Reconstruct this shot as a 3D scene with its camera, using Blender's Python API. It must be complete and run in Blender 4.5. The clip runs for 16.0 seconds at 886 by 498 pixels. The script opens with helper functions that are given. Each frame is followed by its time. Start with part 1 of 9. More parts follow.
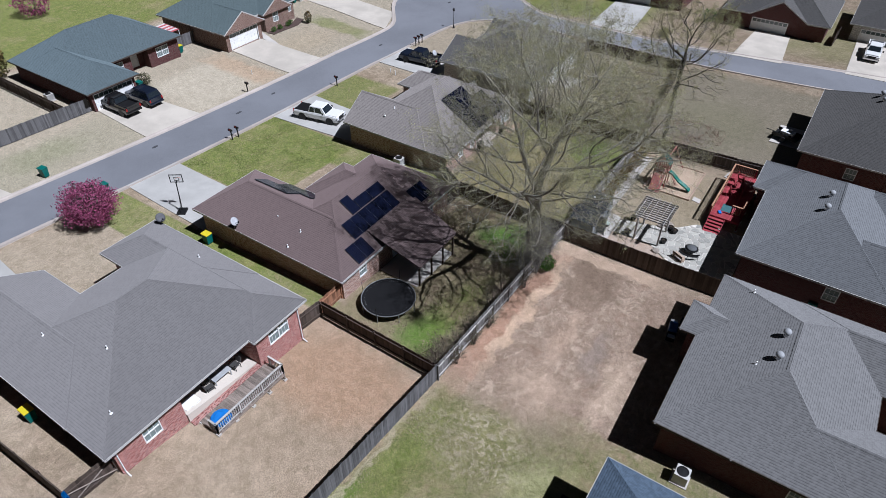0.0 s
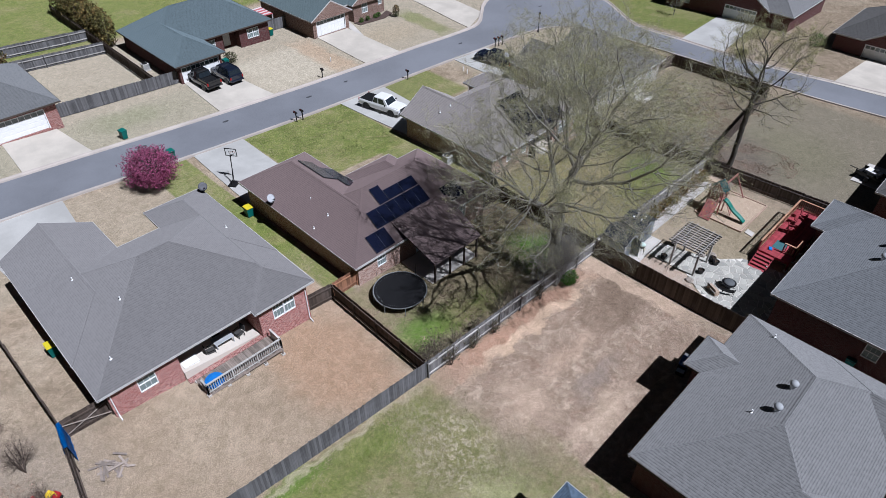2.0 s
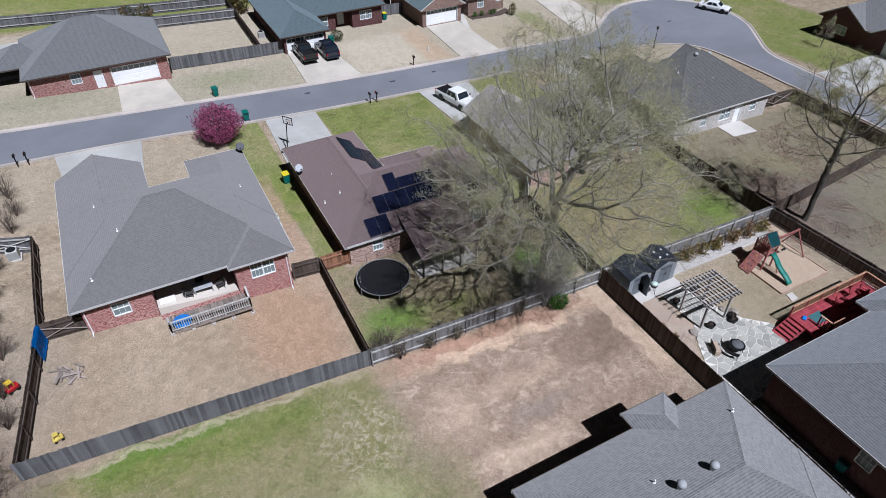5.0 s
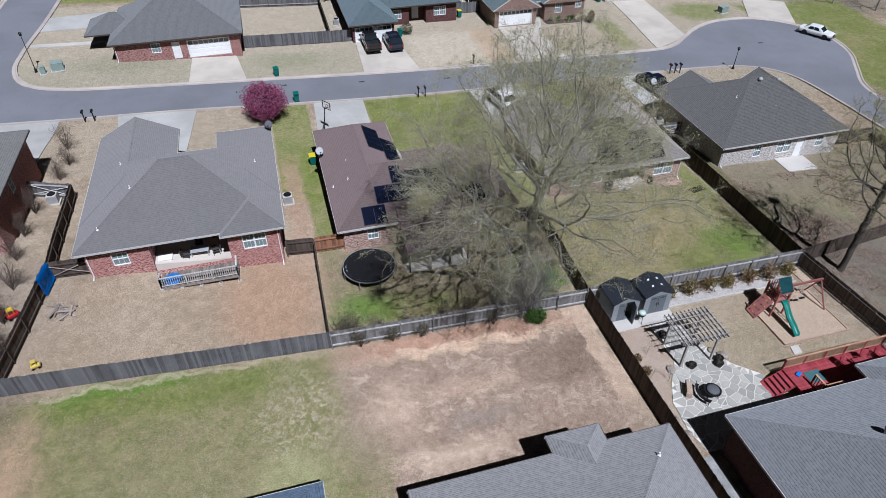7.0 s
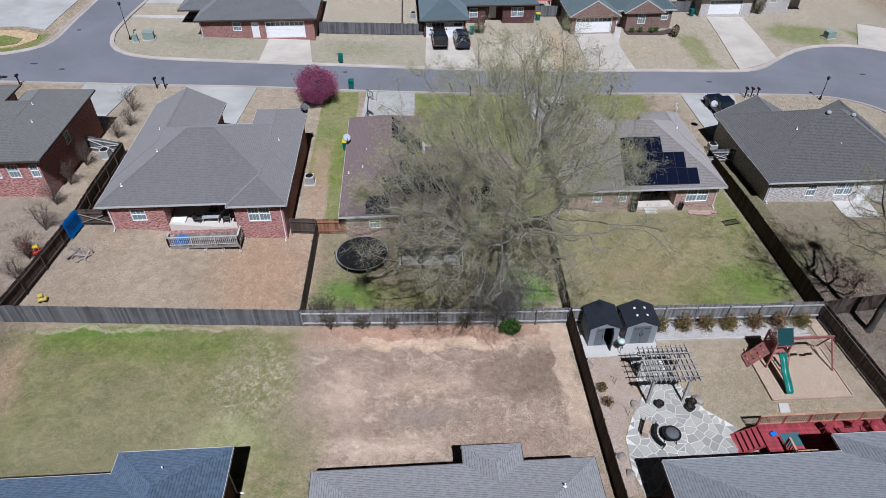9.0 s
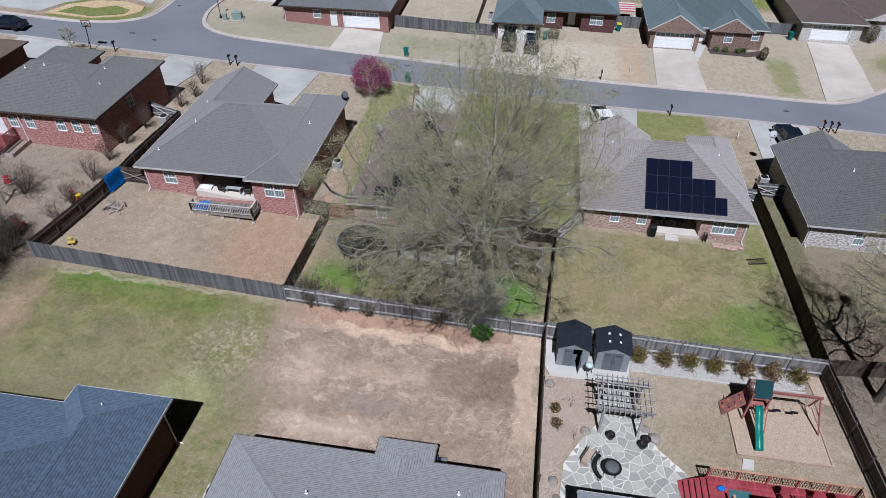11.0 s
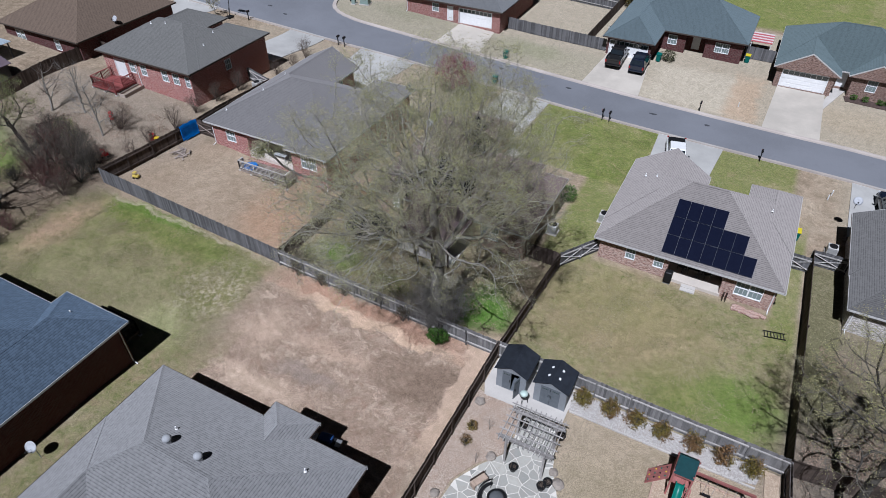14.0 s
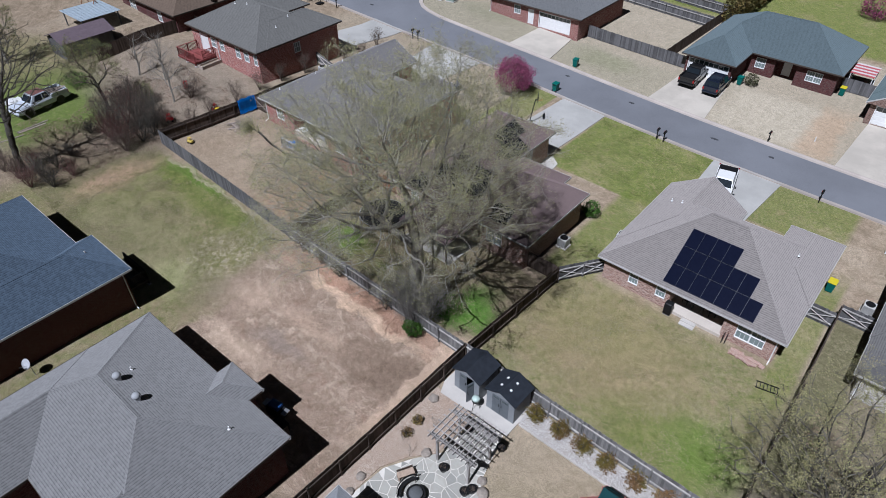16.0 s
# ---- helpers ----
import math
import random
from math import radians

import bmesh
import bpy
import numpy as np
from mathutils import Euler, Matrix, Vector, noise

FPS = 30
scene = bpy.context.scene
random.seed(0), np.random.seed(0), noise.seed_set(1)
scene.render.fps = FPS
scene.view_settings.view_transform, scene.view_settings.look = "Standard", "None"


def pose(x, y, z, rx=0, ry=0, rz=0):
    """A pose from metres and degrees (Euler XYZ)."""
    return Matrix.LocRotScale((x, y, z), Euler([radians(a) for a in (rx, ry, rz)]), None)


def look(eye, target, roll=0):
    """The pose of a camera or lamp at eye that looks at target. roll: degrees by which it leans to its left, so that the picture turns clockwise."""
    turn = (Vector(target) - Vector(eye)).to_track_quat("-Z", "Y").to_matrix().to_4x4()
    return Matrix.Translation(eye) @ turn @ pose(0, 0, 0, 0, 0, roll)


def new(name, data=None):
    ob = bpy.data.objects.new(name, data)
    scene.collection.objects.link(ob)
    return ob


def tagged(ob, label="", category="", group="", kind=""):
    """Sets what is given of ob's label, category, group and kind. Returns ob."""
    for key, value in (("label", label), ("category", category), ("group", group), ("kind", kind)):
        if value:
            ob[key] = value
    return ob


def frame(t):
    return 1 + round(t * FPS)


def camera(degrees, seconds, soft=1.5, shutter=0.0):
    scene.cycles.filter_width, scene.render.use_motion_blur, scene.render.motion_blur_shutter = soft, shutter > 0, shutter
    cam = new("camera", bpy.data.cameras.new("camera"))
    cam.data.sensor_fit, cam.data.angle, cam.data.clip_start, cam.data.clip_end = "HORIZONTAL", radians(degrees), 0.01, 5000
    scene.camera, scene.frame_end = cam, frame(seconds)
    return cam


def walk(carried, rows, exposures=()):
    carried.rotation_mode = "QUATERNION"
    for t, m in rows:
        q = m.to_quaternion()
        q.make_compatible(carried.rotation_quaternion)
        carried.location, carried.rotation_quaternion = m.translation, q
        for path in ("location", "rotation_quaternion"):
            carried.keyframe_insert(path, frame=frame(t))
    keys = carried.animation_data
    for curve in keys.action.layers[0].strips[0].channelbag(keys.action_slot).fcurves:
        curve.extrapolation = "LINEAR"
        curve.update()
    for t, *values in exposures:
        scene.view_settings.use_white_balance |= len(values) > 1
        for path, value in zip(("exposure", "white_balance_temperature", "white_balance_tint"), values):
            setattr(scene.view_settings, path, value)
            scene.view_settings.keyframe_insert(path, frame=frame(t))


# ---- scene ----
cam = camera(69.8, 16.0, soft=0.5)
METRES, EYE, TILT, LEAN, TURN = 66.0, 34.1, -90.0, -44.6, 0.0
ROWS = [
    (0.0, 0.0, 0.0, 0.0, 44.56, 49.8, 56.34),
    (0.5, 0.0069, 0.0074, -0.0161, 44.53, 49.81, 54.48),
    (1.0, 0.0153, 0.0166, -0.033, 44.48, 49.78, 51.79),
    (1.5, 0.0255, 0.0274, -0.0511, 44.5, 49.83, 48.57),
    (2.0, 0.0382, 0.0403, -0.0693, 44.52, 49.86, 45.11),
    (2.5, 0.0519, 0.0551, -0.0867, 44.48, 49.85, 41.99),
    (3.0, 0.067, 0.0721, -0.1043, 44.54, 49.9, 39.07),
    (3.5, 0.0828, 0.09, -0.1216, 44.55, 49.89, 36.29),
    (4.0, 0.1001, 0.109, -0.1392, 44.58, 49.89, 33.5),
    (6.5, 0.2017, 0.2129, -0.2133, 44.43, 49.81, 18.75),
    (7.0, 0.2239, 0.2351, -0.2231, 44.41, 49.81, 15.69),
    (7.5, 0.2469, 0.2578, -0.2313, 44.41, 49.78, 12.64),
    (8.0, 0.2698, 0.2807, -0.2381, 44.42, 49.79, 9.54),
    (10.5, 0.3891, 0.3945, -0.2487, 44.58, 49.72, -5.9),
    (11.0, 0.4127, 0.4172, -0.2453, 44.61, 49.72, -9.0),
    (11.5, 0.4365, 0.4398, -0.2399, 44.65, 49.71, -12.11),
    (12.0, 0.46, 0.4623, -0.233, 44.7, 49.7, -15.23),
    (12.5, 0.4832, 0.4842, -0.2242, 44.71, 49.67, -18.34),
    (13.0, 0.5065, 0.5063, -0.2136, 44.77, 49.66, -21.51),
    (13.5, 0.5298, 0.5274, -0.2011, 44.84, 49.62, -24.65),
    (14.0, 0.5521, 0.5479, -0.1876, 44.83, 49.61, -27.81),
    (14.5, 0.5743, 0.5681, -0.1725, 44.88, 49.54, -31.0),
    (15.0, 0.5953, 0.5885, -0.1564, 44.94, 49.54, -34.18),
    (15.5, 0.6156, 0.6082, -0.1386, 45.01, 49.49, -37.42),
    (16.0, 0.6352, 0.6267, -0.1193, 45.07, 49.43, -40.62),
]
walk(cam, [(t, pose(0, 0, EYE, TILT, LEAN, TURN) @ pose(METRES * x, METRES * y, METRES * z, 90 + pitch, roll, yaw)) for t, x, y, z, yaw, pitch, roll in ROWS], exposures=[(0, -0.02, 5560, 14), (4, -0.05, 5560, 14), (8, -0.15, 5560, 14), (13, -0.2, 5550, 14), (16, -0.21, 5540, 14)])

# ---- light ----
SUN_ELEVATION, SUN_AZIMUTH = radians(57), radians(173)
world = bpy.data.worlds.new("sky")
scene.world = world
world.use_nodes = True
wn = world.node_tree.nodes
sky = wn.new("ShaderNodeTexSky")
sky.sky_type, sky.sun_disc = "NISHITA", False
sky.sun_elevation, sky.sun_rotation = SUN_ELEVATION, SUN_AZIMUTH
world.node_tree.links.new(sky.outputs[0], wn["Background"].inputs[0])
wn["Background"].inputs[1].default_value = 0.005
lamp = bpy.data.lights.new("sun", "SUN")
lamp.energy, lamp.angle, lamp.color = 5.75, radians(0.5), (1.0, 0.98, 0.955)
sun_dir = Vector((math.sin(SUN_AZIMUTH) * math.cos(SUN_ELEVATION), math.cos(SUN_AZIMUTH) * math.cos(SUN_ELEVATION), math.sin(SUN_ELEVATION)))
sun = new("sun", lamp)
sun.matrix_world = look(sun_dir * 120, (0, 0, 0))


# ---- materials ----
class Mat:
    """A small builder for procedural node materials."""

    def __init__(self, name, rough=0.8, metal=0.0, spec=0.3):
        self.m = bpy.data.materials.new(name)
        self.m.use_nodes = True
        self.t = self.m.node_tree
        self.b = self.t.nodes["Principled BSDF"]
        self.b.inputs["Roughness"].default_value = rough
        self.b.inputs["Metallic"].default_value = metal
        self.b.inputs["Specular IOR Level"].default_value = spec
        self.coord = self.t.nodes.new("ShaderNodeTexCoord")

    def node(self, kind, **values):
        n = self.t.nodes.new(kind)
        for key, value in values.items():
            n.inputs[key.replace("_", " ")].default_value = value
        return n

    def link(self, a, b):
        self.t.links.new(a, b)

    def put(self, value, socket):
        if isinstance(value, bpy.types.NodeSocket):
            self.link(value, socket)
        else:
            socket.default_value = value

    def uv(self):
        return self.coord.outputs["UV"]

    def obj(self):
        return self.coord.outputs["Object"]

    def place(self):
        return self.t.nodes.new("ShaderNodeNewGeometry").outputs["Position"]

    def scaled(self, v, s):
        n = self.t.nodes.new("ShaderNodeMapping")
        n.inputs["Scale"].default_value = s if isinstance(s, tuple) else (s, s, s)
        self.link(v, n.inputs["Vector"])
        return n.outputs[0]

    def noise(self, v, scale, detail=4.0, rough=0.6, distort=0.0):
        n = self.node("ShaderNodeTexNoise", Scale=scale, Detail=detail, Roughness=rough, Distortion=distort)
        self.link(v, n.inputs["Vector"])
        return n.outputs["Fac"]

    def math(self, op, a, b=0.0):
        n = self.t.nodes.new("ShaderNodeMath")
        n.operation = op
        self.put(a, n.inputs[0])
        self.put(b, n.inputs[1])
        return n.outputs[0]

    def ramp(self, v, a, b, lo=0.0, hi=1.0, smooth=True):
        n = self.t.nodes.new("ShaderNodeMapRange")
        n.interpolation_type = "SMOOTHSTEP" if smooth else "LINEAR"
        self.link(v, n.inputs["Value"])
        for key, value in (("From Min", a), ("From Max", b), ("To Min", lo), ("To Max", hi)):
            n.inputs[key].default_value = value
        return n.outputs[0]

    def mix(self, f, a, b, how="MIX"):
        n = self.t.nodes.new("ShaderNodeMix")
        n.data_type, n.blend_type = "RGBA", how
        self.put(f, n.inputs[0])
        for v, i in ((a, 6), (b, 7)):
            self.put(v if isinstance(v, bpy.types.NodeSocket) else (*v[:3], 1.0), n.inputs[i])
        return n.outputs[2]

    def random(self):
        return self.t.nodes.new("ShaderNodeObjectInfo").outputs["Random"]

    def island(self):
        return self.t.nodes.new("ShaderNodeNewGeometry").outputs["Random Per Island"]

    def bump(self, height, strength=0.4, distance=0.01):
        n = self.node("ShaderNodeBump", Strength=strength, Distance=distance)
        self.link(height, n.inputs["Height"])
        self.link(n.outputs[0], self.b.inputs["Normal"])

    def done(self, colour):
        self.put(colour if isinstance(colour, bpy.types.NodeSocket) else (*colour[:3], 1.0), self.b.inputs["Base Color"])
        return self.m


def tone(c, k):
    return tuple(v * k for v in c)


def plain(name, c, rough=0.6, metal=0.0, vary=0.12, scale=3.0, spec=0.3):
    m = Mat(name, rough, metal, spec)
    p = m.place()
    f = m.noise(p, scale, 5)
    g = m.noise(p, scale * 9, 3)
    col = m.mix(m.ramp(f, 0.3, 0.7), tone(c, 1 - vary), tone(c, 1 + vary))
    col = m.mix(m.ramp(g, 0.3, 0.75, 0, 0.5), col, tone(c, 1 - 2 * vary))
    m.bump(g, 0.15, 0.004)
    return m.done(col)


def shingles(name, c, contrast=0.35, streaks=0.10, joint=0.5):
    """Asphalt shingles: courses with a dark lower edge and tabs of mixed shade."""
    m = Mat(name, 0.92, 0, 0.15)
    m.b.inputs["Diffuse Roughness"].default_value = 1.0
    u = m.uv()
    xyz = m.node("ShaderNodeSeparateXYZ")
    m.link(u, xyz.inputs[0])
    v = m.math("MULTIPLY", xyz.outputs[1], 1 / 0.15)
    row = m.math("FLOOR", v)
    f = m.math("FRACT", v)
    at = m.node("ShaderNodeCombineXYZ")
    m.link(m.math("MULTIPLY", xyz.outputs[0], 4.2), at.inputs[0])
    m.link(m.math("MULTIPLY", row, 7.37), at.inputs[1])
    tab = m.noise(at.outputs[0], 1.0, 1, 0.5)
    col = m.mix(m.ramp(tab, 0.40, 0.60), tone(c, 1.02 - 0.22 * contrast), tone(c, 1.02 + 0.3 * contrast))
    edge = m.math("MULTIPLY", m.ramp(f, 0.42, 0.14), m.ramp(tab, 0.60, 0.42, 0.5, 1.0))
    col = m.mix(m.math("MULTIPLY", edge, 1.3 - joint), col, tone(c, 0.42))
    big = m.noise(m.place(), 0.3, 4)
    col = m.mix(m.ramp(big, 0.35, 0.7, 0, 0.2), col, tone(c, 0.8))
    fine = m.noise(m.scaled(u, (30, 30, 1)), 1.0, 2)
    col = m.mix(m.ramp(fine, 0.45, 0.7, 0, 0.35), col, tone(c, 1.5))
    streak = m.noise(m.scaled(u, (1.6, 0.15, 1)), 1.0, 4)
    col = m.mix(m.ramp(streak, 0.52, 0.8, 0, streaks), col, tone(c, 0.6))
    m.bump(edge, 0.5, -0.012)
    return m.done(col)


def bricks(name, c1, c2, mortar, pale=None):
    m = Mat(name, 0.9, 0, 0.2)
    u = m.uv()
    n = m.node("ShaderNodeTexBrick", Scale=1.0, Mortar_Size=0.011, Mortar_Smooth=0.2, Bias=0.0, Brick_Width=0.215, Row_Height=0.076)
    m.link(u, n.inputs["Vector"])
    n.inputs["Color1"].default_value = (*c1, 1)
    n.inputs["Color2"].default_value = (*c2, 1)
    n.inputs["Mortar"].default_value = (*mortar, 1)
    cell = m.noise(m.scaled(u, (4.2, 12.5, 1)), 1.0, 1)
    col = n.outputs["Color"]
    if pale:
        col = m.mix(m.ramp(cell, 0.53, 0.58, 0, 0.85), col, tone(pale, 1.2))
    col = m.mix(m.ramp(cell, 0.38, 0.46, 0.8, 0), col, tone(c2, 0.5))
    big = m.noise(m.place(), 0.5, 4)
    col = m.mix(m.ramp(big, 0.35, 0.7, 0, 0.3), col, tone(c1, 0.7))
    m.bump(n.outputs["Fac"], 0.5, -0.008)
    return m.done(col)


def timber(name, c, rough=0.85, vary=0.3):
    """Boards: grain along the board, a shade of its own for each piece."""
    m = Mat(name, rough, 0, 0.2)
    u = m.uv()
    r = m.random()
    grain = m.noise(m.scaled(u, (26, 1.6, 1)), 1.0, 5, 0.65)
    p = m.place()
    patch = m.noise(p, 0.9, 4)
    col = m.mix(m.ramp(r, 0, 1, 0, 1, False), tone(c, 1 - 1.5 * vary), tone(c, 1 + 1.5 * vary))
    col = m.mix(m.ramp(grain, 0.35, 0.75, 0, 0.6), col, tone(c, 0.45))
    weather = m.noise(m.scaled(u, (7, 0.5, 1)), 1.0, 4, 0.7)
    col = m.mix(m.ramp(weather, 0.52, 0.7, 0, 0.6), col, tone(c, 0.4))
    col = m.mix(m.ramp(weather, 0.46, 0.34, 0, 0.5), col, tone(c, 1.7))
    col = m.mix(m.ramp(patch, 0.45, 0.75, 0, 0.45), col, tone((c[0] + 0.02, c[1] + 0.02, c[2] + 0.025), 1.3))
    m.bump(grain, 0.35, 0.006)
    return m.done(col)


def concrete(name, c, joint=0.0):
    m = Mat(name, 0.88, 0, 0.25)
    p = m.place()
    big = m.noise(p, 0.28, 5, 0.6)
    small = m.noise(p, 14, 4)
    col = m.mix(m.ramp(big, 0.3, 0.7), tone(c, 0.84), tone(c, 1.08))
    col = m.mix(m.ramp(small, 0.4, 0.8, 0, 0.4), col, tone(c, 0.75))
    stain = m.noise(p, 1.1, 6, 0.7, 0.8)
    col = m.mix(m.ramp(stain, 0.6, 0.8, 0, 0.35), col, tone(c, 0.6))
    m.bump(small, 0.2, 0.004)
    return m.done(col)


def glass(name, tint):
    m = Mat(name, 0.06, 0, 0.9)
    f = m.noise(m.place(), 2.2, 2)
    return m.done(m.mix(f, tint, tone(tint, 1.8)))


FENCE_GREY = (0.130, 0.127, 0.128)
FENCE_BROWN = (0.080, 0.060, 0.048)
mat_fence = timber("weathered_fence_wood", FENCE_GREY)
mat_fence_pale = timber("pale_weathered_fence_wood", (0.185, 0.178, 0.172))
# rails paler than their boards: the sun on their tops is in the colour
mat_fence_rail = timber("lit_fence_rail", (0.42, 0.40, 0.375), vary=0.15)
mat_fence_dark = timber("dark_fence_wood", FENCE_BROWN)
mat_fence_mid = timber("grey_brown_fence_wood", (0.115, 0.098, 0.088))
mat_deck_grey = timber("weathered_deck_wood", (0.23, 0.19, 0.16))
mat_deck_white = timber("bleached_deck_rail", (0.47, 0.45, 0.42), vary=0.12)
mat_deck_red = timber("red_stained_deck", (0.30, 0.050, 0.060), vary=0.15)
mat_deck_old_red = timber("faded_red_deck", (0.20, 0.055, 0.05), vary=0.2)
mat_deck_tan = timber("cedar_rail", (0.42, 0.24, 0.15), vary=0.15)
mat_play_wood = timber("red_cedar_play_wood", (0.33, 0.125, 0.11), vary=0.2)
mat_cedar = timber("new_cedar_fence", (0.26, 0.13, 0.075))
mat_pergola = timber("weathered_pergola_wood", (0.34, 0.32, 0.30), vary=0.2)
mat_concrete = concrete("concrete", (0.50, 0.47, 0.43))
mat_drive = concrete("driveway_concrete", (0.42, 0.41, 0.385))
mat_drive_warm = concrete("warm_driveway_concrete", (0.50, 0.455, 0.39))
mat_kerb = concrete("kerb_concrete", (0.42, 0.37, 0.33))
mat_white = plain("white_paint", (0.78, 0.78, 0.77), 0.5, vary=0.05)
mat_trim_white = plain("white_gutter", (0.50, 0.49, 0.47), 0.5, vary=0.06)
mat_trim_dark = plain("dark_brown_fascia", (0.075, 0.06, 0.05), 0.6)
mat_glass = glass("window_glass", (0.045, 0.06, 0.06))
mat_blind = plain("window_blind", (0.20, 0.245, 0.24), 0.35, vary=0.1)
mat_black = plain("black_metal", (0.012, 0.012, 0.013), 0.45)
mat_metal = plain("galvanised_metal", (0.42, 0.43, 0.44), 0.42, 0.7)
mat_pv_glass = Mat("solar_cell", 0.12, 0, 0.6)
_cell = mat_pv_glass.node("ShaderNodeTexBrick", Scale=1.0, Mortar_Size=0.004, Brick_Width=0.165, Row_Height=0.165)
_cell.offset = 0.0
mat_pv_glass.link(mat_pv_glass.uv(), _cell.inputs["Vector"])
for _k, _c in (("Color1", (0.0045, 0.006, 0.017, 1)), ("Color2", (0.0055, 0.0075, 0.020, 1)), ("Mortar", (0.008, 0.010, 0.022, 1))):
    _cell.inputs[_k].default_value = _c
mat_pv_glass = mat_pv_glass.done(_cell.outputs["Color"])
mat_pv_frame = plain("solar_frame", (0.045, 0.05, 0.06), 0.4, 0.4)


def ground_material():
    """Dormant and green turf, soil and leaf litter in patches, a few with shade in their colour."""
    m = Mat("turf_and_soil", 0.95, 0, 0.1)
    m.b.inputs["Diffuse Roughness"].default_value = 0.8
    p = m.place()
    n1 = m.noise(p, 0.16, 5, 0.62)
    n2 = m.noise(p, 1.1, 5, 0.68)
    n3 = m.noise(p, 5.0, 5, 0.75)
    n4 = m.noise(p, 18, 4, 0.78)
    n7 = m.noise(p, 1.7, 9, 0.8, 1.0)
    wob = m.t.nodes.new("ShaderNodeVectorMath")
    wob.operation = "MULTIPLY_ADD"
    colour_noise = m.node("ShaderNodeTexNoise", Scale=0.42, Detail=5.0, Roughness=0.66)
    m.link(p, colour_noise.inputs["Vector"])
    m.link(colour_noise.outputs["Color"], wob.inputs[0])
    wob.inputs[1].default_value = (3.4, 3.4, 0)
    m.link(p, wob.inputs[2])
    wobbled = wob.outputs[0]

    def zone(cx, cy, rx, ry, soft=0.3, square=False, loose=True):
        """1 inside an ellipse or a rectangle, 0 outside, with a soft edge; loose edges wander."""
        v = m.t.nodes.new("ShaderNodeVectorMath")
        v.operation = "SUBTRACT"
        m.link(wobbled if loose else p, v.inputs[0])
        k = 1.7 if loose else 0.0
        v.inputs[1].default_value = (cx + k, cy + k, 0)
        s = m.t.nodes.new("ShaderNodeVectorMath")
        s.operation = "MULTIPLY"
        m.link(v.outputs[0], s.inputs[0])
        s.inputs[1].default_value = (1 / rx, 1 / ry, 0)
        if square:
            a = m.t.nodes.new("ShaderNodeVectorMath")
            a.operation = "ABSOLUTE"
            m.link(s.outputs[0], a.inputs[0])
            x = m.t.nodes.new("ShaderNodeSeparateXYZ")
            m.link(a.outputs[0], x.inputs[0])
            d = m.math("MAXIMUM", x.outputs[0], x.outputs[1])
        else:
            le = m.t.nodes.new("ShaderNodeVectorMath")
            le.operation = "LENGTH"
            m.link(s.outputs[0], le.inputs[0])
            d = le.outputs["Value"]
        return m.ramp(d, 1 + soft, 1 - soft)

    def both(f, g, a, b, strength=1.0):
        return m.math("MULTIPLY", f, m.ramp(g, a, b, 0, strength))

    tan_a, tan_b, tan_d = (0.285, 0.226, 0.162), (0.205, 0.16, 0.112), (0.36, 0.30, 0.225)
    green_a, green_b = (0.105, 0.140, 0.028), (0.165, 0.185, 0.052)
    olive = (0.21, 0.185, 0.085)
    n5 = m.noise(p, 0.55, 9, 0.72, 1.6)
    n6 = m.noise(p, 2.6, 7, 0.75, 0.8)
    n8 = m.noise(m.scaled(p, (0.45, 1.3, 1)), 0.9, 8, 0.7, 2.2)
    turf = m.mix(m.ramp(n2, 0.36, 0.66), tan_a, tan_b)
    turf = m.mix(m.ramp(n1, 0.45, 0.7, 0, 0.7), turf, tan_d)
    turf = m.mix(m.ramp(n6, 0.52, 0.66, 0, 0.45), turf, (0.36, 0.29, 0.21))
    green = m.mix(m.ramp(n2, 0.3, 0.7), green_a, green_b)
    green = m.mix(m.ramp(n1, 0.48, 0.7, 0, 0.7), green, olive)
    green = m.mix(m.ramp(n6, 0.5, 0.66, 0, 0.5), green, (0.10, 0.12, 0.03))
    green = m.mix(m.ramp(n5, 0.55, 0.62, 0, 0.5), green, (0.235, 0.20, 0.10))
    olives = m.mix(m.ramp(n2, 0.36, 0.66), (0.135, 0.152, 0.048), (0.235, 0.205, 0.108))
    olives = m.mix(m.ramp(n6, 0.5, 0.62, 0, 0.55), olives, (0.30, 0.25, 0.16))
    olives = m.mix(m.ramp(n5, 0.55, 0.68, 0, 0.6), olives, (0.15, 0.17, 0.05))
    olives = m.mix(m.ramp(n5, 0.44, 0.38, 0, 0.6), olives, (0.23, 0.175, 0.105))
    straws = m.mix(m.ramp(n6, 0.47, 0.57), (0.19, 0.18, 0.08), (0.36, 0.315, 0.225))
    soils = m.mix(m.ramp(n2, 0.40, 0.60), (0.262, 0.193, 0.145), (0.325, 0.247, 0.188))
    soils = m.mix(m.ramp(n5, 0.535, 0.60, 0, 0.6), soils, (0.48, 0.385, 0.30))
    soils = m.mix(m.ramp(n5, 0.44, 0.38, 0, 0.7), soils, (0.225, 0.145, 0.105))
    soils = m.mix(m.ramp(n6, 0.51, 0.60, 0, 0.65), soils, (0.23, 0.165, 0.12))
    soils = m.mix(m.ramp(n8, 0.56, 0.63, 0, 0.55), soils, (0.50, 0.40, 0.31))
    col = turf
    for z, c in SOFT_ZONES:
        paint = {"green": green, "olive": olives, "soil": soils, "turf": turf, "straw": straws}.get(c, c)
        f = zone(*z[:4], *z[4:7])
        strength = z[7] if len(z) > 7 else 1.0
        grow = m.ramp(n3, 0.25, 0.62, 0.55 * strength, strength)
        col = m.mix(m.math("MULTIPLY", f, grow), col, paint)
